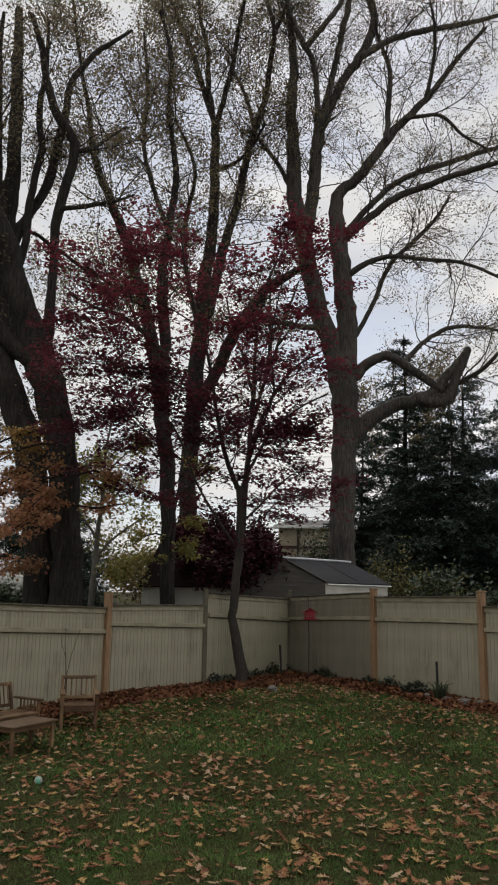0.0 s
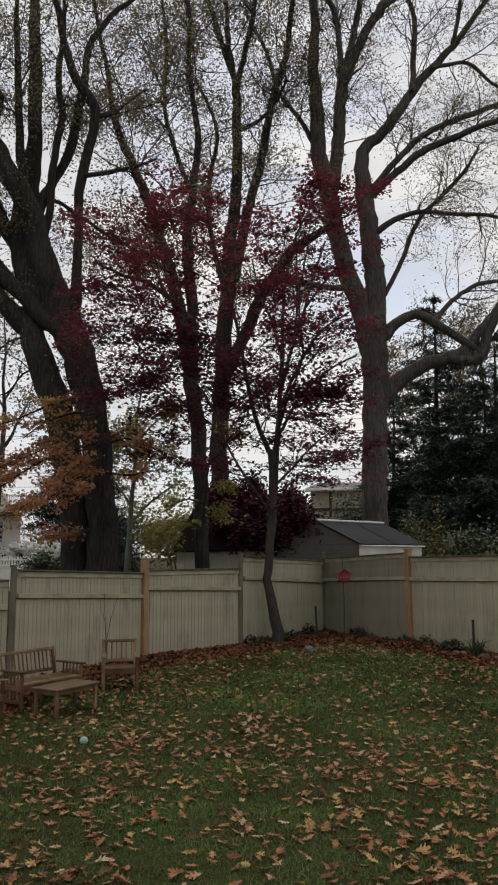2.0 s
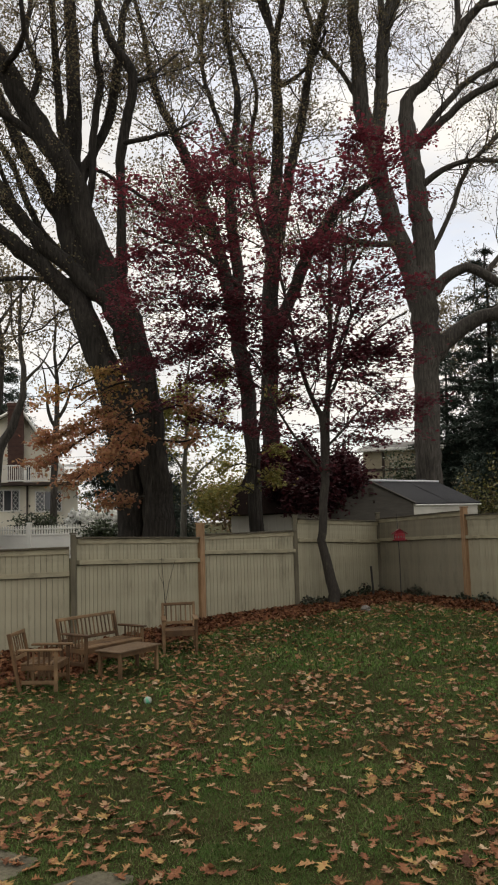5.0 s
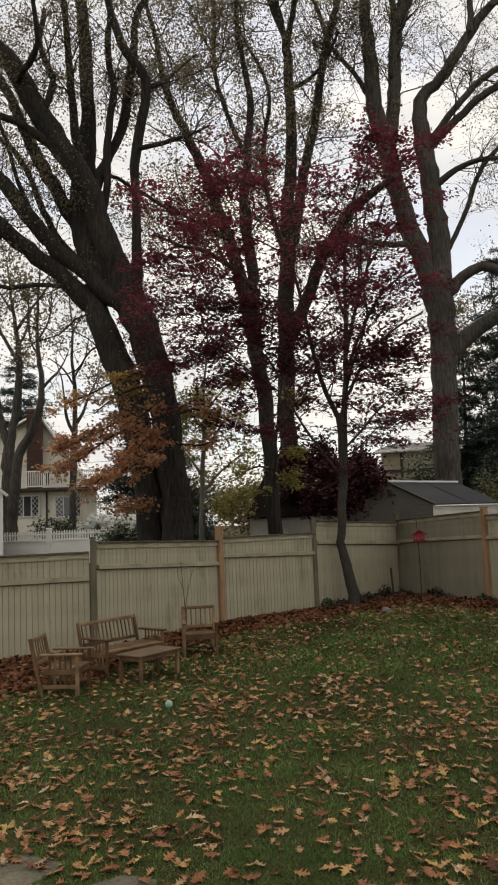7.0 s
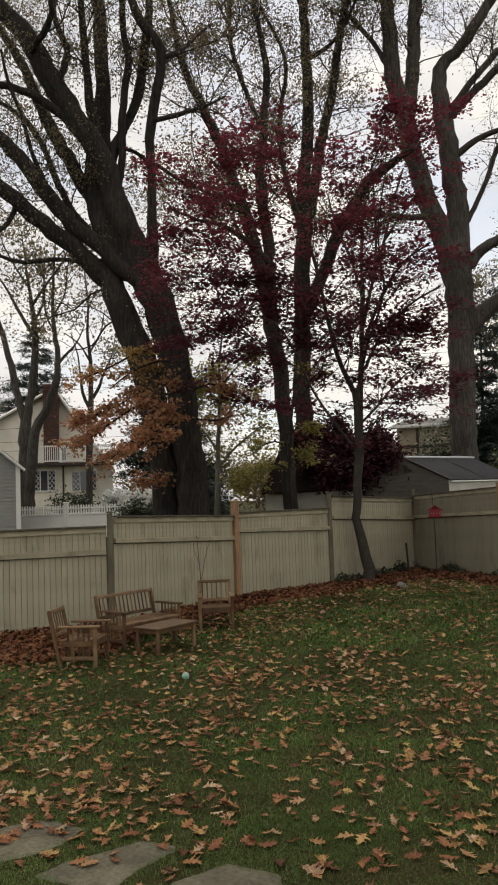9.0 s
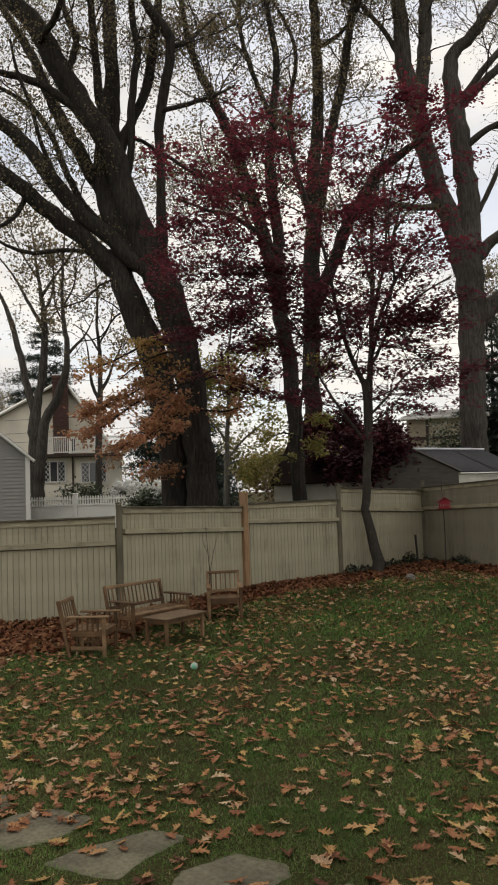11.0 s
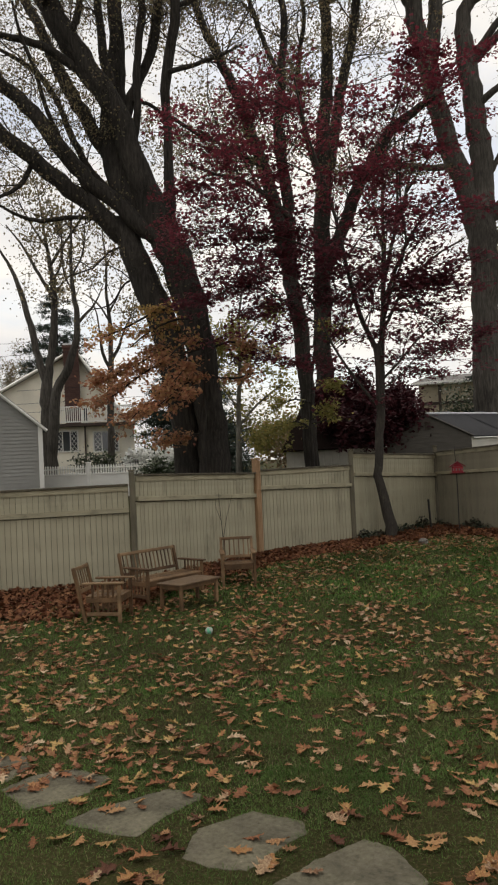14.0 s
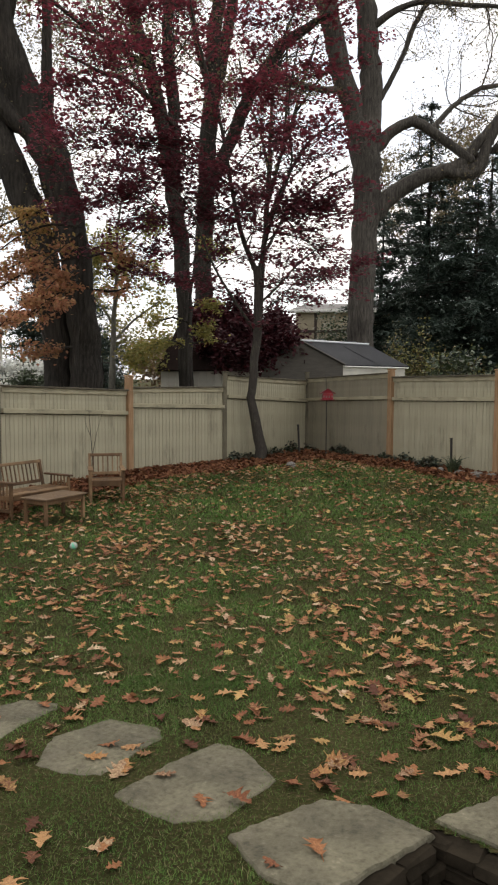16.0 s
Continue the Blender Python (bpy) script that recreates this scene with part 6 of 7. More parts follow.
    part("coping", boxed((5.68, 0.35, 8.87 - base), (0.86, 0.66, 0.08), 0.01), M_CAP, chim, "pale mortar coping")
    bm = boxed((0, 0, 0), (0.195, 0.03, 0.062), 0.005)
    me = bpy.data.meshes.new("brick")
    bm.to_mesh(me)
    bm.free()
    me.materials.append(M_BRICK)
    for j in range(48):
        for i in range(4):
            share("brick", me, chim, Matrix.Translation((5.38 + i * 0.205 - (0.05 if j % 2 else 0), 0.032, 5.2 - base + j * 0.076)))
    return h


cream_house()


def grey_garage():
    base = gz(-11, 21.5)
    g = tagged(new("garage"), "grey clapboard garage gable with white corner trim", "garage")
    g.matrix_basis = pose(-15.35, 18.86, base, 0, 0, 27)
    w, eave = 5.9, 3.23 - base
    top = eave + 2.5

    def outline(z):
        if z < eave:
            return (0, w)
        f = (z - eave) / (top - eave)
        return (w / 2 * f, w - w / 2 * f)

    bm = bmesh.new()
    c = [(0, 0), (w, 0), (w, eave), (w / 2, top), (0, eave)]
    f = [bm.verts.new((x, 0.002, z)) for x, z in c]
    k = [bm.verts.new((x, 6.0, z)) for x, z in c]
    bm.faces.new(f)
    bm.faces.new(k[::-1])
    for i in range(5):
        bm.faces.new((f[(i + 1) % 5], f[i], k[i], k[(i + 1) % 5]))
    bmesh.ops.recalc_face_normals(bm, faces=bm.faces[:])
    part("wall", bm, M_GREY_SIDING, g)
    clapboards(g, w, top, Matrix(), M_GREY_SIDING, 0.105, outline, 0.032)
    part("corner_trim", boxed((w - 0.03, -0.03, eave / 2), (0.13, 0.06, eave), 0.006), M_WHITE, g, "white corner trim")
    for s in (1, -1):
        a = (w / 2 + s * (w / 2 + 0.16), -0.16, eave - 0.08)
        b = (w / 2, -0.16, top + 0.06)
        slab_between("roof_slope", (a[0], -0.2, a[2]), (a[0], 6.2, a[2]), (b[0], 6.2, b[2]), (b[0], -0.2, b[2]), 0.07, M_SHINGLE, g)
        t = Tubes()
        t.add(np.array([(a[0], -0.2, a[2] - 0.07), ((a[0] + b[0]) / 2, -0.2, (a[2] + b[2]) / 2 - 0.07), (b[0], -0.2, b[2] - 0.07)]), (0.045, 0.045, 0.045), 4)
        tagged(new("rake_trim", t.mesh("rake_trim", M_WHITE)), "white rake trim").parent = g
    return g


grey_garage()


def far_beige_house():
    h = tagged(new("house"), "beige sided house half hidden behind trees", "house")
    h.matrix_basis = pose(1.9, 47.5, -0.1, 0, 0, -10)
    part("wall", boxed((3.4, 2.5, 3.0), (6.8, 5, 6.0)), M_BEIGE, h)
    clapboards(h, 6.8, 6.0, Matrix(), M_BEIGE, 0.2)
    part("eave", boxed((3.4, -0.15, 6.1), (7.4, 0.5, 0.18), 0.01), M_WHITE, h, "white eave board")
    slab_between("roof_slope", (-0.3, -0.3, 6.2), (7.1, -0.3, 6.2), (6.6, 2.5, 6.75), (0.2, 2.5, 6.75), 0.1, M_ROOF_SLATE, h)
    part("corner_board", boxed((1.2, -0.05, 3.0), (0.16, 0.08, 6.0), 0.006), M_TRIM_BROWN, h)
    part("belt_board", boxed((3.4, -0.05, 4.9), (6.8, 0.08, 0.16), 0.006), M_TRIM_BROWN, h)
    return h


far_beige_house()


def picket_fence():
    z0 = gz(-9.5, 23.6)
    f = tagged(new("picket_fence"), "white vinyl fence with a picket top over solid panels", "fence")
    f.matrix_basis = pose(-11.6, 23.6, z0, 0, 0, 1.0)
    length, solid, top = 4.15, 1.72 - z0, 1.98 - z0
    part("lower_panel", boxed((length / 2, 0, solid / 2), (length, 0.04, solid), 0.004), M_WHITE, f)
    part("rail", boxed((length / 2, -0.01, solid + 0.02), (length, 0.08, 0.06), 0.006), M_WHITE, f)
    part("rail", boxed((length / 2, -0.01, top - 0.06), (length, 0.05, 0.04), 0.006), M_WHITE, f)
    bm = bmesh.new()
    c = [(-0.025, 0), (0.025, 0), (0.025, 0.27), (0, 0.31), (-0.025, 0.27)]
    a = [bm.verts.new((x, -0.01, z)) for x, z in c]
    b = [bm.verts.new((x, 0.01, z)) for x, z in c]
    bm.faces.new(a)
    bm.faces.new(b[::-1])
    for i in range(5):
        bm.faces.new((a[(i + 1) % 5], a[i], b[i], b[(i + 1) % 5]))
    me = bpy.data.meshes.new("picket")
    bm.to_mesh(me)
    bm.free()
    me.materials.append(M_WHITE)
    n = int(length / 0.085)
    for i in range(n):
        share("picket", me, f, Matrix.Translation((0.04 + i * 0.085, 0, solid + 0.01)))
    for x in (0.05, 2.1, 4.1):
        post = part("post", boxed((x, -0.01, (top + 0.1) / 2), (0.13, 0.13, top + 0.1), 0.008), M_WHITE, f)
        part("post_cap", boxed((x, -0.01, top + 0.12), (0.17, 0.17, 0.05), 0.02), M_WHITE, post)
    return f


picket_fence()

# cables between poles out of view
for k, (z, sag) in enumerate(((9.6, 0.5), (9.0, 0.6), (6.9, 0.5), (6.5, 0.85), (5.9, 0.75))):
    t = Tubes()
    s = np.linspace(0, 1, 24)
    t.add(np.c_[-60 + 75 * s, 39 + 3 * s, z - 4 * sag * s * (1 - s)], np.full(24, 0.010), 5)
    tagged(new("overhead_cable", t.mesh("overhead_cable", M_CABLE)), "thin black overhead cable along the street", "cable", "overhead cables")

# ---- garden furniture ----


def slatted_seat(name, width, label, category, group=""):
    """A teak garden seat with arms, a slatted back and a slatted seat. Its front looks along -y."""
    depth, seat, arm, back = 0.48, 0.33, 0.50, 0.70
    s = tagged(new(name), label, category, group)
    hw = width / 2
    leg = 0.042
    for x in (-hw + leg / 2, hw - leg / 2):
        part("front_leg", boxed((x, -depth / 2 + leg / 2, (arm - 0.03) / 2), (leg, leg, arm - 0.03), 0.005), M_TEAK, s)
        lean = Matrix.Translation((x, depth / 2 - leg / 2, 0)) @ Matrix.Rotation(radians(-12), 4, "X")
        part("back_leg", boxed((0, 0, back / 2), (leg, leg * 0.9, back), 0.005, lean), M_TEAK, s)
        part("arm", boxed((x, -0.02, arm - 0.012), (0.075, depth + 0.05, 0.026), 0.008), M_TEAK, s)
        part("side_rail", boxed((x, 0, seat - 0.05), (0.03, depth - 0.08, 0.06), 0.004), M_TEAK, s)
        part("side_stretcher", boxed((x, 0, 0.11), (0.028, depth - 0.08, 0.045), 0.004), M_TEAK, s)
        for k in range(5):
            y = -0.14 + k * 0.065
            part("side_slat", boxed((x, y, (arm + 0.11) / 2), (0.014, 0.026, arm - 0.14), 0.003), M_TEAK, s)
    part("front_rail", boxed((0, -depth / 2 + 0.02, seat - 0.05), (width - 0.1, 0.028, 0.07), 0.004), M_TEAK, s)
    part("back_rail", boxed((0, depth / 2 - 0.04, seat - 0.04), (width - 0.1, 0.028, 0.06), 0.004), M_TEAK, s)
    tilt = Matrix.Translation((0, depth / 2 - leg / 2, 0)) @ Matrix.Rotation(radians(-12), 4, "X")
    part("top_rail", boxed((0, -0.005, back - 0.025), (width - 0.05, 0.034, 0.045), 0.008, tilt), M_TEAK, s)
    part("lower_back_rail", boxed((0, -0.005, seat + 0.06), (width - 0.1, 0.028, 0.045), 0.005, tilt), M_TEAK, s)
    n = round(width / 0.08)
    for i in range(n):
        x = -hw + 0.075 + i * (width - 0.15) / (n - 1)
        part("back_slat", boxed((x, -0.005, (seat + 0.07 + back - 0.04) / 2), (0.019, 0.014, back - seat - 0.10), 0.003, tilt), M_TEAK, s)
    for k in range(6):
        y = -depth / 2 + 0.035 + k * 0.078
        part("seat_slat", boxed((0, y, seat - 0.008), (width - 0.03, 0.064, 0.018), 0.004), M_TEAK, s)
    return s


BENCH = slatted_seat("garden_bench", 1.10, "weathered teak garden bench with a slatted back, among fallen leaves", "bench")
BENCH.matrix_basis = pose(-3.27, 10.80, gz(-3.27, 10.8), 0, 0, 60)
CHAIR = slatted_seat("garden_chair", 0.52, "weathered teak garden armchair with its back to the fence", "chair", "garden chairs")
CHAIR.matrix_basis = pose(-2.40, 11.80, gz(-2.40, 11.8), 0, 0, 14)
second = copy_thing(CHAIR, pose(-3.62, 9.46, gz(-3.62, 9.46), 0, 0, 92))
tagged(second, "weathered teak garden armchair standing sideways in deep leaf litter")


def garden_table():
    t = tagged(new("garden_table"), "low weathered teak garden table with a slatted top", "table")
    w, d, h = 0.80, 0.45, 0.345
    for x in (-w / 2 + 0.05, w / 2 - 0.05):
        for y in (-d / 2 + 0.05, d / 2 - 0.05):
            part("leg", boxed((x, y, (h - 0.02) / 2), (0.044, 0.044, h - 0.02), 0.005), M_TEAK, t)
    for y in (-d / 2 + 0.05, d / 2 - 0.05):
        part("apron", boxed((0, y, h - 0.05), (w - 0.14, 0.024, 0.055), 0.003), M_TEAK, t)
    for x in (-w / 2 + 0.05, w / 2 - 0.05):
        part("apron", boxed((x, 0, h - 0.05), (0.024, d - 0.14, 0.055), 0.003), M_TEAK, t)
    for k in range(7):
        part("top_slat", boxed((0, -d / 2 + 0.037 + k * (d - 0.074) / 6, h - 0.008), (w, 0.066, 0.022), 0.005), M_TEAK_TOP, t)
    t.matrix_basis = pose(-2.78, 10.28, gz(-2.84, 10.3), 0, 0, 62)
    return t


garden_table()


# ---- small things in the yard ----
def bird_feeder():
    x, y = 1.42, 18.0
    z0 = gz(x, y)
    b = tagged(new("bird_feeder"), "small red house-shaped bird feeder on a thin iron pole", "bird feeder")
    b.location = (x, y, z0)
    t = Tubes()
    h = 2.05 - z0
    t.add(np.array([(0, 0, -0.05), (0.005, 0, h * 0.5), (-0.02, 0, h)]), (0.011, 0.010, 0.008), 6)
    new("pole", t.mesh("pole", M_IRON)).parent = b
    t = Tubes()
    a = np.linspace(0, 2.6, 8)
    t.add(np.c_[0.02 + 0.07 * np.sin(a) + a * 0.03, a * 0, h - 0.02 - 0.035 * a], np.full(8, 0.006), 5)
    new("hook", t.mesh("hook", M_IRON)).parent = b
    zc = 1.53 - z0
    house = part("box", boxed((0.02, -0.04, zc), (0.24, 0.18, 0.13), 0.01), M_RED, b)
    part("floor", boxed((0.02, -0.04, zc - 0.075), (0.32, 0.25, 0.022), 0.005), M_RED_DARK, b)
    for s in (1, -1):
        m = Matrix.Translation((0.02, -0.04, zc + 0.175)) @ Matrix.Rotation(radians(33 * s), 4, "Y")
        part("roof_board", boxed((s * 0.10, 0, -0.0), (0.21, 0.24, 0.018), 0.004, m), M_RED_DARK, b)
    part("gable", prism(bmesh.new(), ((-0.10, 0), (0.14, 0), (0.02, 0.10)), 0, 0.17), M_RED, b).matrix_basis = Matrix.Translation((0, 0.06, zc + 0.07)) @ Matrix.Rotation(radians(90), 4, "X")
    for k in range(4):
        part("feeding_slot", boxed((-0.07 + k * 0.06, -0.146, zc), (0.022, 0.012, 0.05), 0.003), M_ROCK, house)
    return b


bird_feeder()


def stake(x, y, h, lean, label):
    t = tagged(new("garden_stake"), label, "stake", "garden stakes")
    t.matrix_basis = pose(x, y, gz(x, y) - 0.05, 0, lean, 20)
    part("shaft", boxed((0, 0, h / 2), (0.042, 0.032, h), 0.006), M_IRON, t)
    part("tip", boxed((0, 0, h + 0.008), (0.05, 0.04, 0.02), 0.006), M_IRON, t)
    return t


stake(3.60, 15.1, 0.72, -1, "dark metal garden stake beside a spiky plant")
stake(0.84, 18.6, 0.76, -3, "dark metal garden stake against the fence")


def rock(x, y, size, seed, label, material=M_ROCK, name="rock", cat="rock", dz=0.0):
    rng = random.Random(seed)
    bm = bmesh.new()
    bmesh.ops.create_icosphere(bm, subdivisions=3, radius=1.0)
    for v in bm.verts:
        n = noise.noise(v.co * 1.3 + Vector((seed, 0, 0))) * 0.35 + noise.noise(v.co * 3.5 + Vector((seed, 3, 0))) * 0.12
        v.co = Vector((v.co.x * size[0], v.co.y * size[1], v.co.z * size[2])) * (1 + n)
    ob = part(name, bm, material, None)
    ob.matrix_basis = pose(x, y, gz(x, y) + size[2] * 0.45 + dz, 0, 0, rng.uniform(0, 360))
    return tagged(ob, label, cat)


rock(0.55, 15.95, (0.13, 0.10, 0.075), 3, "pale lichen-grey rock in the leaf litter")
for k, (x, y, a) in enumerate(((3.72, 14.9, 0.14), (3.98, 14.6, 0.17), (4.16, 14.35, 0.12), (3.42, 15.2, 0.11))):
    rock(x, y, (a, a * 0.7, 0.07), 10 + k, "flat pale edging stone at the foot of the fence")


def spiky_plant(x, y, seed):
    rng = np.random.default_rng(seed)
    p = tagged(new("garden_plant"), "small grey-green spiky plant in front of the fence", "plant")
    p.location = (x, y, gz(x, y))
    t = Tubes()
    for _ in range(46):
        a, ln = rng.uniform(0, 6.283), rng.uniform(0.2, 0.42)
        o = rng.uniform(0.2, 0.7)
        q = np.array([(0, 0, 0), (math.cos(a) * ln * o * 0.4, math.sin(a) * ln * o * 0.4, ln * 0.7), (math.cos(a) * ln * o, math.sin(a) * ln * o, ln * (1.0 - o * 0.3))])
        t.add(q, (0.009, 0.008, 0.002), 3)
    new("blades", t.mesh("blades", M_SHRUB)).parent = p
    return p


spiky_plant(3.66, 14.95, 5)
spiky_plant(3.50, 14.75, 6)
shrub(3.3, 15.55, 0.55, 0.4, 0.28, 95, "low dark clump of ivy at the fence foot", M_IVY, 0.06, 500)


def sapling():
    s = tagged(new("sapling"), "thin leafless sapling against the fence", "plant")
    x, y = -3.02, 13.55
    s.location = (x, y, gz(x, y))
    t = Tubes()
    t.add(np.array([(0, 0, -0.03), (0.02, 0, 0.5), (-0.01, 0, 0.95), (-0.03, 0, 1.28)]), (0.008, 0.007, 0.005, 0.003), 5)
    new("stem", t.mesh("stem", M_TWIG)).parent = s
    t = Tubes()
    t.add(np.array([(0.02, 0, 0.45), (0.10, -0.02, 0.85), (0.22, -0.03, 1.25)]), (0.005, 0.004, 0.002), 4)
    t.add(np.array([(0.0, 0, 0.8), (-0.08, 0, 1.0), (-0.10, 0, 1.15)]), (0.004, 0.003, 0.002), 4)
    new("side_shoots", t.mesh("side_shoots", M_TWIG)).parent = s
    return s


sapling()


def play_ball():
    x, y, r = -2.16, 8.75, 0.043
    b = tagged(new("ball"), "white play ball with green panels on the grass", "ball")
    b.location = (x, y, gz(x, y) + r - 0.012)
    bm = bmesh.new()
    bmesh.ops.create_uvsphere(bm, u_segments=28, v_segments=18, radius=r)
    for f in bm.faces:
        f.smooth = True
    part("shell", bm, M_BALL, b)
    for k in range(3):
        bm = bmesh.new()
        bmesh.ops.create_uvsphere(bm, u_segments=28, v_segments=18, radius=r * 1.012)
        bmesh.ops.delete(bm, geom=[f for f in bm.faces if not (abs(math.atan2(f.calc_center_median().y, f.calc_center_median().x)) < 0.5)], context="FACES")
        part("panel", bm, M_BALL_GREEN, b, "green panel").matrix_basis = pose(0, 0, 0, 20, 15, 120 * k - 75)
    return b


play_ball()


# ---- stepping stones ----
def flagstone(pts, seed, label, thick=0.05, top=0.02):
    """A rough slab with a worn, uneven rim."""
    rng = random.Random(seed)
    cx, cy = sum(p[0] for p in pts) / len(pts), sum(p[1] for p in pts) / len(pts)
    rim = []
    for i in range(len(pts)):
        (x0, y0), (x1, y1) = pts[i], pts[(i + 1) % len(pts)]
        n = max(3, int(math.hypot(x1 - x0, y1 - y0) / 0.035))
        for k in range(n):
            f = k / n
            j = 0.008 if k else 0.002
            rim.append((x0 + (x1 - x0) * f + rng.uniform(-j, j) - cx, y0 + (y1 - y0) * f + rng.uniform(-j, j) - cy))
    bm = bmesh.new()
    rings = []
    for s, z in ((1.03, top - thick), (1.01, top - 0.014), (0.985, top - 0.003), (0.8, top), (0.5, top), (0.2, top)):
        rings.append([bm.verts.new((x * s, y * s, z + (0.002 * noise.noise((x * s * 6 + seed, y * s * 6, 0)) if s < 1 else 0))) for x, y in rim])
    n = len(rim)
    for a, b in zip(rings, rings[1:]):
        for i in range(n):
            bm.faces.new((a[i], a[(i + 1) % n], b[(i + 1) % n], b[i]))
    bm.faces.new(rings[-1])
    bmesh.ops.recalc_face_normals(bm, faces=bm.faces[:])
    ob = part("stepping_stone", bm, M_STONE, None)
    ob.location = (cx, cy, 0)
    return tagged(ob, label, "stepping stone", "stepping stones")


STONE_NOTE = "irregular grey-brown flagstone stepping stone set in the lawn"
SLABS = (
    ((-2.80, 4.65), (-2.76, 5.04), (-2.57, 5.04), (-2.45, 4.86), (-2.50, 4.62)),
    ((-2.48, 4.51), (-2.38, 4.74), (-2.14, 4.86), (-1.86, 4.74), (-1.85, 4.65), (-1.96, 4.41), (-2.20, 4.25)),
    ((-1.91, 4.12), (-1.82, 4.28), (-1.43, 4.60), (-1.22, 4.54), (-1.21, 4.46), (-1.35, 4.26), (-1.44, 4.00), (-1.58, 4.01)),
    ((-1.15, 3.81), (-1.14, 4.12), (-0.88, 4.35), (-0.59, 4.25), (-0.55, 4.13), (-0.80, 3.72), (-0.99, 3.73)),
    ((-0.71, 3.54), (-0.48, 3.86), (-0.26, 4.08), (-0.12, 4.01), (0.05, 3.70), (-0.18, 3.37), (-0.40, 3.32), (-0.59, 3.44)),
    ((-0.16, 3.23), (0.25, 3.52), (0.46, 3.47), (0.70, 3.26), (0.18, 2.83), (-0.03, 2.98)),
    ((0.73, 3.37), (1.06, 3.57), (1.45, 3.40), (1.45, 2.80), (1.07, 3.04), (0.94, 3.18)),
)
for k, s in enumerate(SLABS):
    flagstone(s, 20 + k, STONE_NOTE if k < 5 else "thick grey flagstone at the edge of a stone step", 0.07 if k >= 5 else 0.05, 0.020 if k >= 5 else 0.006)

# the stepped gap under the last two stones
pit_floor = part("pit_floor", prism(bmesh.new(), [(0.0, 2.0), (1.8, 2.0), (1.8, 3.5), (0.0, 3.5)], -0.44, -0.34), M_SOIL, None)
tagged(pit_floor, "dark earth at the bottom of a stepped stone edge", kind="structure")
rng_p = random.Random(4)
for i in range(len(PIT)):
    (x0, y0), (x1, y1) = PIT[i], PIT[(i + 1) % len(PIT)]
    ln = math.hypot(x1 - x0, y1 - y0)
    nx_, ny_ = (y1 - y0) / ln, -(x1 - x0) / ln
    for lay in range(5):
        n = max(1, round(ln / rng_p.uniform(0.15, 0.26)))
        for k in range(n):
            f = (k + 0.5 + (0.25 if lay % 2 else -0.1)) / n
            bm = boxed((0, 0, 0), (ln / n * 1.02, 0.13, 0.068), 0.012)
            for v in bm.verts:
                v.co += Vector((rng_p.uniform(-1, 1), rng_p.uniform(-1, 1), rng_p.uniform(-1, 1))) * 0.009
            # near-black colour stands in for the shade inside the gap
            ob = part("wall_stone", bm, M_STONE_SHADED, None)
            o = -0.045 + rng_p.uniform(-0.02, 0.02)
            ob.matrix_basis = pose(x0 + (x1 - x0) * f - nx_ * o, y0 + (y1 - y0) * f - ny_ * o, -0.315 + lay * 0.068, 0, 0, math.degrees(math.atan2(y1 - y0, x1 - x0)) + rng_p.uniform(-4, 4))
            tagged(ob, "rough stone of a dry-laid step, coloured near black for the gap's shade", "stone", "dry-laid step stones")


# ---- fallen leaves ----
def oak_leaf_shape(curl, roll, seed, length=1.0):
    """Corners and faces of one lobed oak leaf, a unit long, lying along x."""
    rng = np.random.default_rng(seed)
    st = np.array((0.0, 0.16, 0.22, 0.27, 0.31, 0.38, 0.44, 0.49, 0.53, 0.60, 0.66, 0.71, 0.75, 0.82, 0.90, 1.0))
    half = np.array((0.008, 0.012, 0.09, 0.19, 0.13, 0.12, 0.24, 0.40, 0.25, 0.13, 0.20, 0.33, 0.19, 0.10, 0.13, 0.006))
    fwd = np.array((0, 0, 0, 0.06, 0, 0, 0.03, 0.09, 0.01, 0, 0.03, 0.10, 0.01, 0, 0.05, 0))
    v = []
    for s, h, f in zip(st, half, fwd):
        hl, hr = h * rng.uniform(0.75, 1.25), h * rng.uniform(0.75, 1.25)
        for y, fx in ((-hl, f), (0.0, 0.0), (hr, f)):
            z = 0.9 * curl * (s - 0.5) ** 2 + 0.9 * roll * abs(y) + 0.10 * math.sin(7 * s + seed) * abs(y) + rng.normal() * 0.016
            v.append((s + fx - 0.5, y, z))
    v = np.array(v)
    v[:, 2] -= np.percentile(v[:, 2], 15)
    f = []
    for i in range(len(st) - 1):
        a = i * 3
        f += [(a, a + 3, a + 4, a + 1), (a + 1, a + 4, a + 5, a + 2)]
    return v * length, np.array(f)


SHAPES = [oak_leaf_shape(c, r, 100 + k) for k, (c, r) in enumerate(((0.25, 0.18), (0.5, 0.35), (-0.35, 0.25), (0.1, -0.3), (0.7, 0.1), (-0.2, 0.5)))]


SMALL = []
for _v, _f in SHAPES:
    rows = [0, 3, 4, 7, 9, 11, 13, 15]
    SMALL.append((np.concatenate([_v[r * 3:r * 3 + 3] for r in rows]), np.concatenate([[(a * 3, a * 3 + 3, a * 3 + 4, a * 3 + 1), (a * 3 + 1, a * 3 + 4, a * 3 + 5, a * 3 + 2)] for a in range(len(rows) - 1)])))


TINY = []
for _v, _f in SHAPES:
    rows = [0, 3, 7, 11, 15]
    TINY.append((np.concatenate([_v[r * 3:r * 3 + 3] for r in rows]), np.concatenate([[(a * 3, a * 3 + 3, a * 3 + 4, a * 3 + 1), (a * 3 + 1, a * 3 + 4, a * 3 + 5, a * 3 + 2)] for a in range(len(rows) - 1)])))


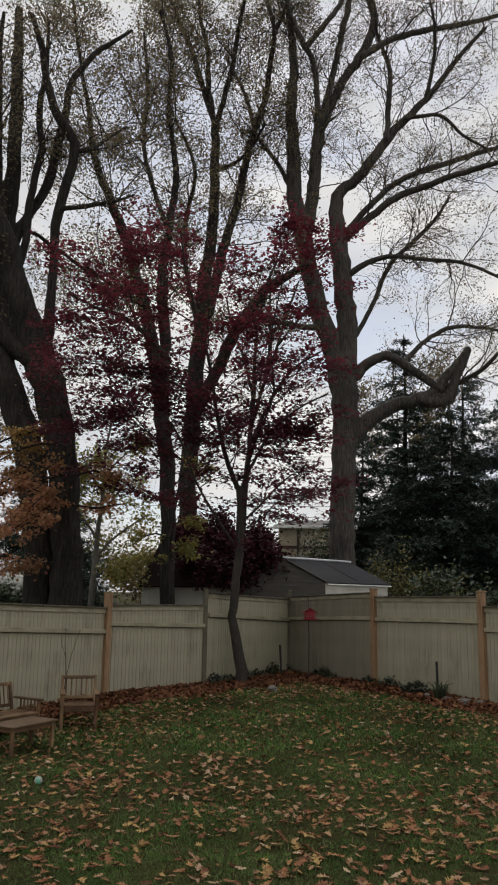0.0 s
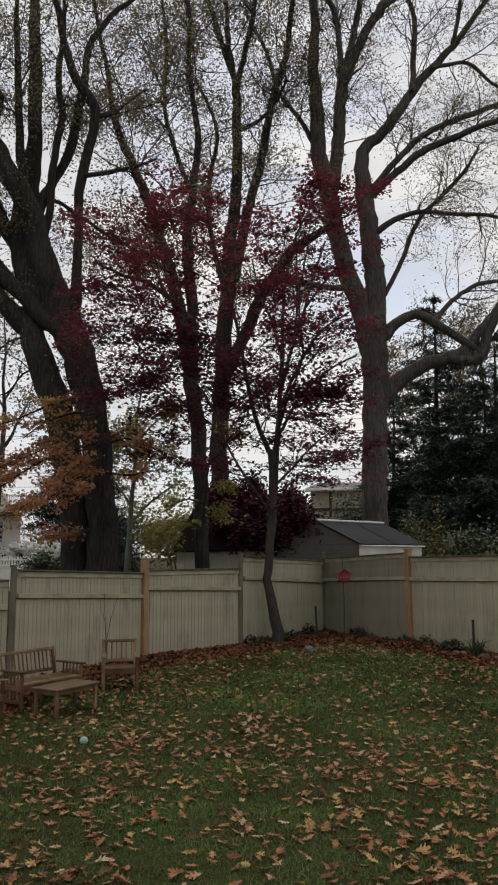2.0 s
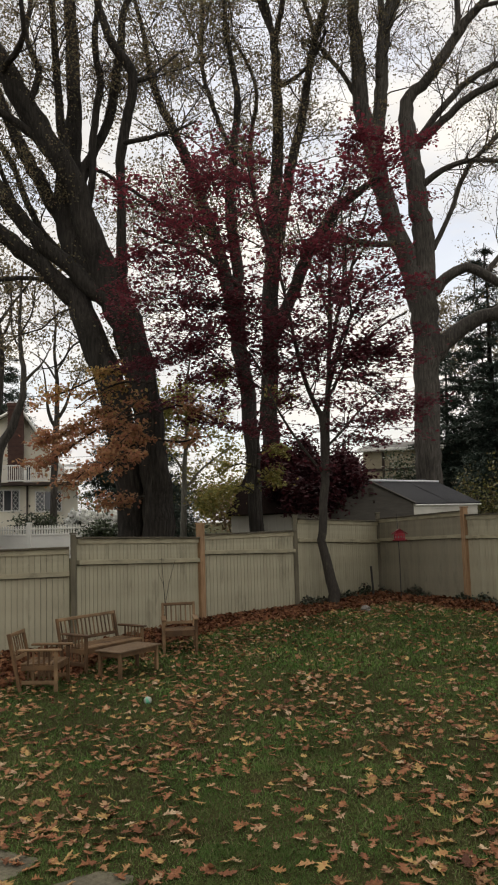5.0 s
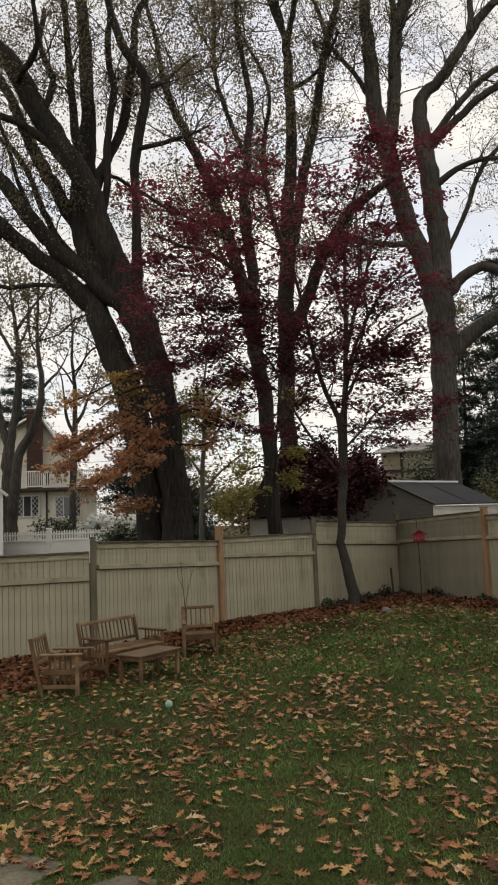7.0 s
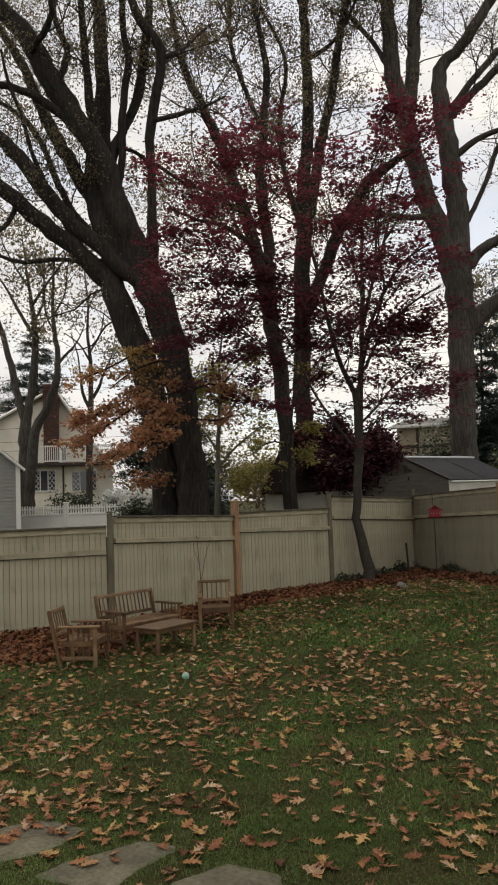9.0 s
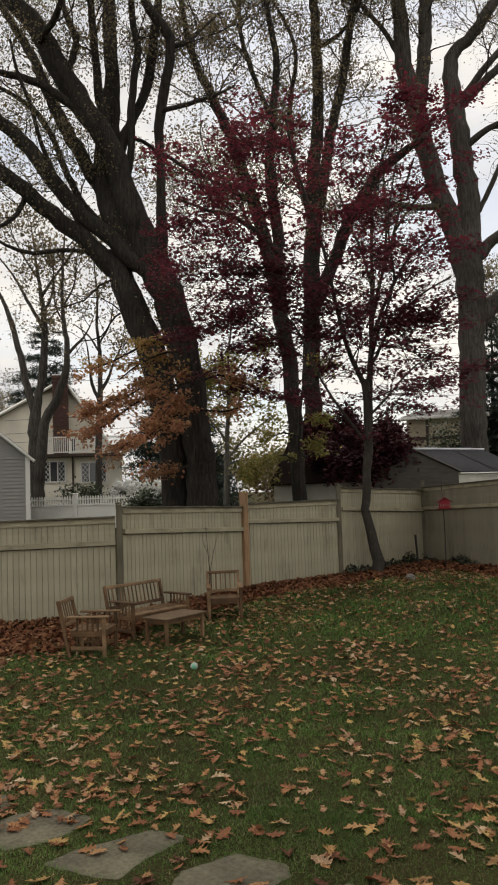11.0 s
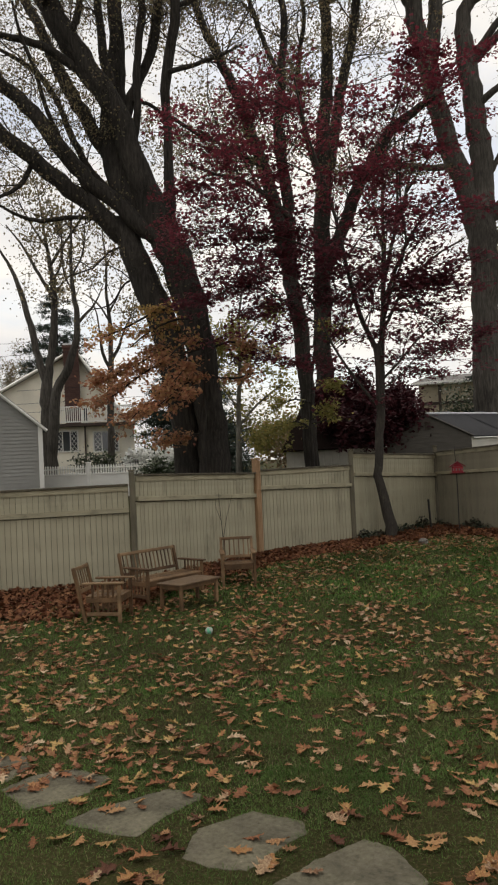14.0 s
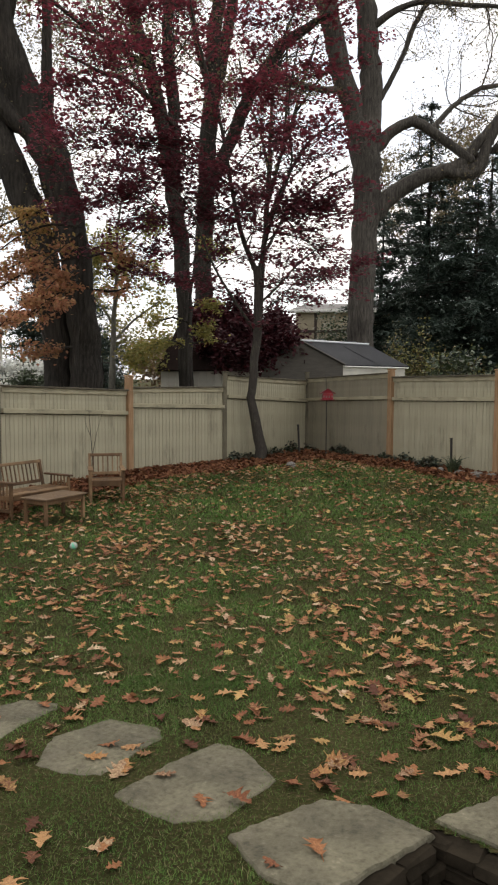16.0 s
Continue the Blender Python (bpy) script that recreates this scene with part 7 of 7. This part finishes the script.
def leaves_at(places, sizes, rng, tilt, lift, shapes=SHAPES):
    vs, fs, n = [], [], 0
    for (x, y), s in zip(places, sizes):
        v, f = shapes[rng.integers(len(shapes))]
        e = Euler((rng.normal() * tilt, rng.normal() * tilt, rng.uniform(0, 6.283))).to_matrix()
        w = (v * s * (1, rng.uniform(0.75, 1.1), 1)) @ np.array(e).T
        vs.append(w + (x, y, gz(x, y) + lift * rng.uniform(0.6, 1.5)))
        fs.append(f + n)
        n += len(v)
    return np.concatenate(vs), np.concatenate(fs)


FENCE_LINE = [POSTS[k] for k in "KLABCDEFG"]


def fence_distance(x, y):
    best = 99.0
    for (x0, y0), (x1, y1) in zip(FENCE_LINE, FENCE_LINE[1:]):
        dx, dy = x1 - x0, y1 - y0
        f = min(1, max(0, ((x - x0) * dx + (y - y0) * dy) / (dx * dx + dy * dy)))
        best = min(best, math.hypot(x - x0 - f * dx, y - y0 - f * dy))
    return best


YARD = FENCE_LINE + [(9.0, 1.0), (-9.0, 1.0)]


def in_yard(x, y):
    return inside(x, y, YARD)


def on_slab(x, y, k=1.0):
    for s in SLABS:
        cx, cy = sum(p[0] for p in s) / len(s), sum(p[1] for p in s) / len(s)
        if inside(cx + (x - cx) / k, cy + (y - cy) / k, s):
            return True
    return False


rng = np.random.default_rng(77)
BED = 1.25
lawn, litter = [], []
while len(lawn) < 8900:
    x, y = rng.uniform(-8, 6.5), rng.uniform(4.6, 19)
    if abs(x) > y * 0.52 + 1.0 or not in_yard(x, y) or fence_distance(x, y) < 0.4:
        continue
    # thicker towards the beds and in loose drifts
    d = 0.5 + 0.4 * noise.noise((x * 0.55, y * 0.55, 9.0)) + 0.45 * noise.noise((x * 1.6, y * 1.6, 2.0))
    d += 0.5 * max(0, 1 - (fence_distance(x, y) - BED) / 1.6)
    d += 0.12 if x < -1 else 0
    # fewer out on the far grass
    d *= 1.0 - 0.3 * smooth((y - 8.0) / 3.0) * min(1.0, max(0.0, (fence_distance(x, y) - BED) / 1.0))
    if rng.random() < d:
        lawn.append((x, y))
lawn.sort(key=lambda q: q[1])
cut = sum(1 for q in lawn if q[1] < 8.0)
v, f = leaves_at(lawn[:cut], rng.uniform(0.07, 0.13, cut), rng, 0.22, 0.018)
v2, f2 = leaves_at(lawn[cut:], rng.uniform(0.06, 0.12, len(lawn) - cut), rng, 0.25, 0.022, SMALL)
v, f = np.concatenate([v, v2]), np.concatenate([f, f2 + len(v)])
tagged(new("fallen_leaves", arrays("fallen_leaves", v, f, M_FALLEN, False)), "tan and brown oak leaves scattered over the lawn", "leaves", kind="stuff")
while len(litter) < 14000:
    x, y = rng.uniform(-9, 6.5), rng.uniform(8.2, 19.8)
    if not in_yard(x, y):
        continue
    fd = fence_distance(x, y)
    edge = BED + 0.3 * noise.noise((x * 0.9, y * 0.9, 1.0))
    if x < -3.4:
        edge += 1.2
    if x > 2.4:
        edge -= 0.1
    if fd < 0.05 or fd > edge or rng.random() < 0.35 * (fd / edge) ** 3:
        continue
    litter.append((x, y))
v, f = leaves_at(litter, rng.uniform(0.055, 0.115, len(litter)), rng, 0.45, 0.05, TINY)
tagged(new("leaf_litter", arrays("leaf_litter", v, f, M_LITTER, False)), "deep drift of brown oak leaves along the fence", "leaves", kind="stuff")

# ivy at the foot of the fence corner
ivy = []
while len(ivy) < 2600:
    x, y = rng.uniform(-1.2, 3.2), rng.uniform(15.5, 19.7)
    fd = fence_distance(x, y)
    if in_yard(x, y) and fd < 0.34 and noise.noise((x * 1.5, y * 1.5, 5.0)) > -0.22:
        ivy.append((x, y, gz(x, y) + rng.uniform(0.03, 0.30) * (1 - fd / 0.45) * (0.6 + noise.noise((x * 2.5, y * 2.5, 8.0)))))
v, f = leaf_quads(np.array(ivy), 0.075, rng, 0.3, 1, 0.45)
tagged(new("ivy", arrays("ivy", v, f, M_IVY, False)), "dark ivy creeping along the foot of the fence corner", "ivy", kind="stuff")

# the leaves near the stepping stones, one by one
LEAF_ME = []
for k, (sv, sf) in enumerate(SHAPES):
    LEAF_ME.append(arrays("oak_leaf", sv, sf, M_FALLEN_ONE, False))
near = [(-0.50, 3.72), (0.06, 3.98), (-0.30, 3.50), (-0.82, 4.02), (-1.16, 4.22), (-1.30, 4.50), (-1.55, 4.40), (-1.72, 4.28), (-2.25, 4.62), (-2.00, 4.70), (0.12, 3.66), (0.30, 3.62), (0.45, 3.75), (0.52, 3.56), (0.20, 3.12), (0.02, 3.02), (0.60, 3.9), (0.34, 3.88), (-0.10, 4.30), (-0.42, 4.28), (0.28, 3.76), (0.36, 3.84)]
spots = list(near)
while len(spots) < 250:
    x, y = rng.uniform(-3.2, 2.6), rng.uniform(2.5, 4.75)
    if abs(x) > y * 0.5 + 0.5 or inside(x, y, PIT) or (on_slab(x, y) and rng.random() < 0.75):
        continue
    if rng.random() < 0.45 + 0.6 * noise.noise((x * 1.1, y * 1.1, 3.0)) + (0.25 if y > 3.7 else -0.1):
        spots.append((x, y))
for k, (x, y) in enumerate(spots):
    s = rng.uniform(0.085, 0.165)
    ob = new("oak_leaf", LEAF_ME[k % len(LEAF_ME)])
    z = ((0.028 if x > -0.2 and y < 3.5 or x > 0.6 else 0.014) if on_slab(x, y) else 0.014)
    ob.matrix_basis = pose(x, y, z, rng.normal() * 9, rng.normal() * 9, rng.uniform(0, 360)) @ Matrix.Diagonal((s, s * rng.uniform(0.8, 1.1), s, 1))
    tagged(ob, "dry tan oak leaf lying by the stepping stones", "leaf", "fallen oak leaves")
for k in range(40):
    s = rng.uniform(0.10, 0.16)
    ob = new("oak_leaf", LEAF_ME[k % len(LEAF_ME)])
    ob.matrix_basis = pose(rng.uniform(0.55, 1.15), rng.uniform(2.45, 3.0), -0.31, rng.normal() * 14, rng.normal() * 14, rng.uniform(0, 360)) @ Matrix.Diagonal((s, s, s, 1))
    tagged(ob, "brown oak leaf in the gap below the stone step", "leaf", "fallen oak leaves")


# ---- grass ----
def grass(count, y0, y1, h, w, seed, name_label, bent=True):
    rg = np.random.default_rng(seed)
    y = y0 + (y1 - y0) * rg.random(count * 2) ** 1.0
    x = (rg.random(count * 2) * 2 - 1) * (y * 0.44 + 0.8)
    keep = []
    for i in range(len(x)):
        if len(keep) >= count:
            break
        if y[i] > 7 and (fence_distance(x[i], y[i]) < 0.9 or not in_yard(x[i], y[i])):
            continue
        if y[i] < 5.2 and (on_slab(x[i], y[i], 0.92 + 0.11 * noise.noise((x[i] * 6, y[i] * 6, 1.0))) or inside(x[i], y[i], PIT)):
            continue
        if y[i] < 4.2 and rg.random() < 0.45 * (4.2 - y[i]) + 0.5 * noise.noise((x[i] * 1.7, y[i] * 1.7, 15.0)):
            continue
        if rg.random() < (0.85 if y[i] > 9 else 0.66 if y[i] > 5.2 else 0.46) + (0.55 if y[i] > 5.2 else 0.8) * noise.noise((x[i] * 0.9, y[i] * 0.9, 6.0)) + 0.4 * noise.noise((x[i] * 3.1, y[i] * 3.1, 7.0)):
            keep.append(i)
    x, y = x[keep], y[keep]
    n = len(x)
    z = np.array([gz(a, b) for a, b in zip(x, y)])
    a = rg.uniform(0, 6.283, n)
    hh = h * rg.uniform(0.45, 1.3, n)
    lean = rg.uniform(0.25, 1.45, n)
    dx, dy = np.cos(a), np.sin(a)
    px, py = -dy * w / 2, dx * w / 2
    base = np.c_[x, y, z - 0.004]
    side = np.c_[px, py, np.zeros(n)]
    mid = base + np.c_[dx * hh * lean * 0.35, dy * hh * lean * 0.35, hh * 0.6]
    tip = base + np.c_[dx * hh * lean, dy * hh * lean, hh * (1.05 - 0.42 * lean)]
    v = np.stack([base - side, base + side, mid + side * 0.8, mid - side * 0.8, tip + side * 0.12, tip - side * 0.12], 1).reshape(-1, 3)
    b = np.arange(n)[:, None] * 6
    f = np.concatenate([b + np.array((0, 1, 2, 3)), b + np.array((3, 2, 4, 5))])
    if not bent:
        v = np.stack([base - side, base + side, tip + side * 0.25, tip - side * 0.25], 1).reshape(-1, 3)
        f = np.arange(n)[:, None] * 4 + np.array((0, 1, 2, 3))
    tagged(new("grass", arrays("grass", v, f, M_GRASS, False)), name_label, "grass", kind="stuff")


grass(150000, 2.3, 5.0, 0.026, 0.0036, 1, "short green lawn grass round the stepping stones", False)
grass(60000, 4.8, 6.6, 0.033, 0.0055, 4, "short green lawn grass beyond the stepping stones", False)
grass(90000, 6.4, 10.5, 0.040, 0.008, 2, "short green lawn grass in the middle of the yard", False)
grass(75000, 10.5, 18.6, 0.050, 0.018, 3, "short green lawn grass before the fence", False)
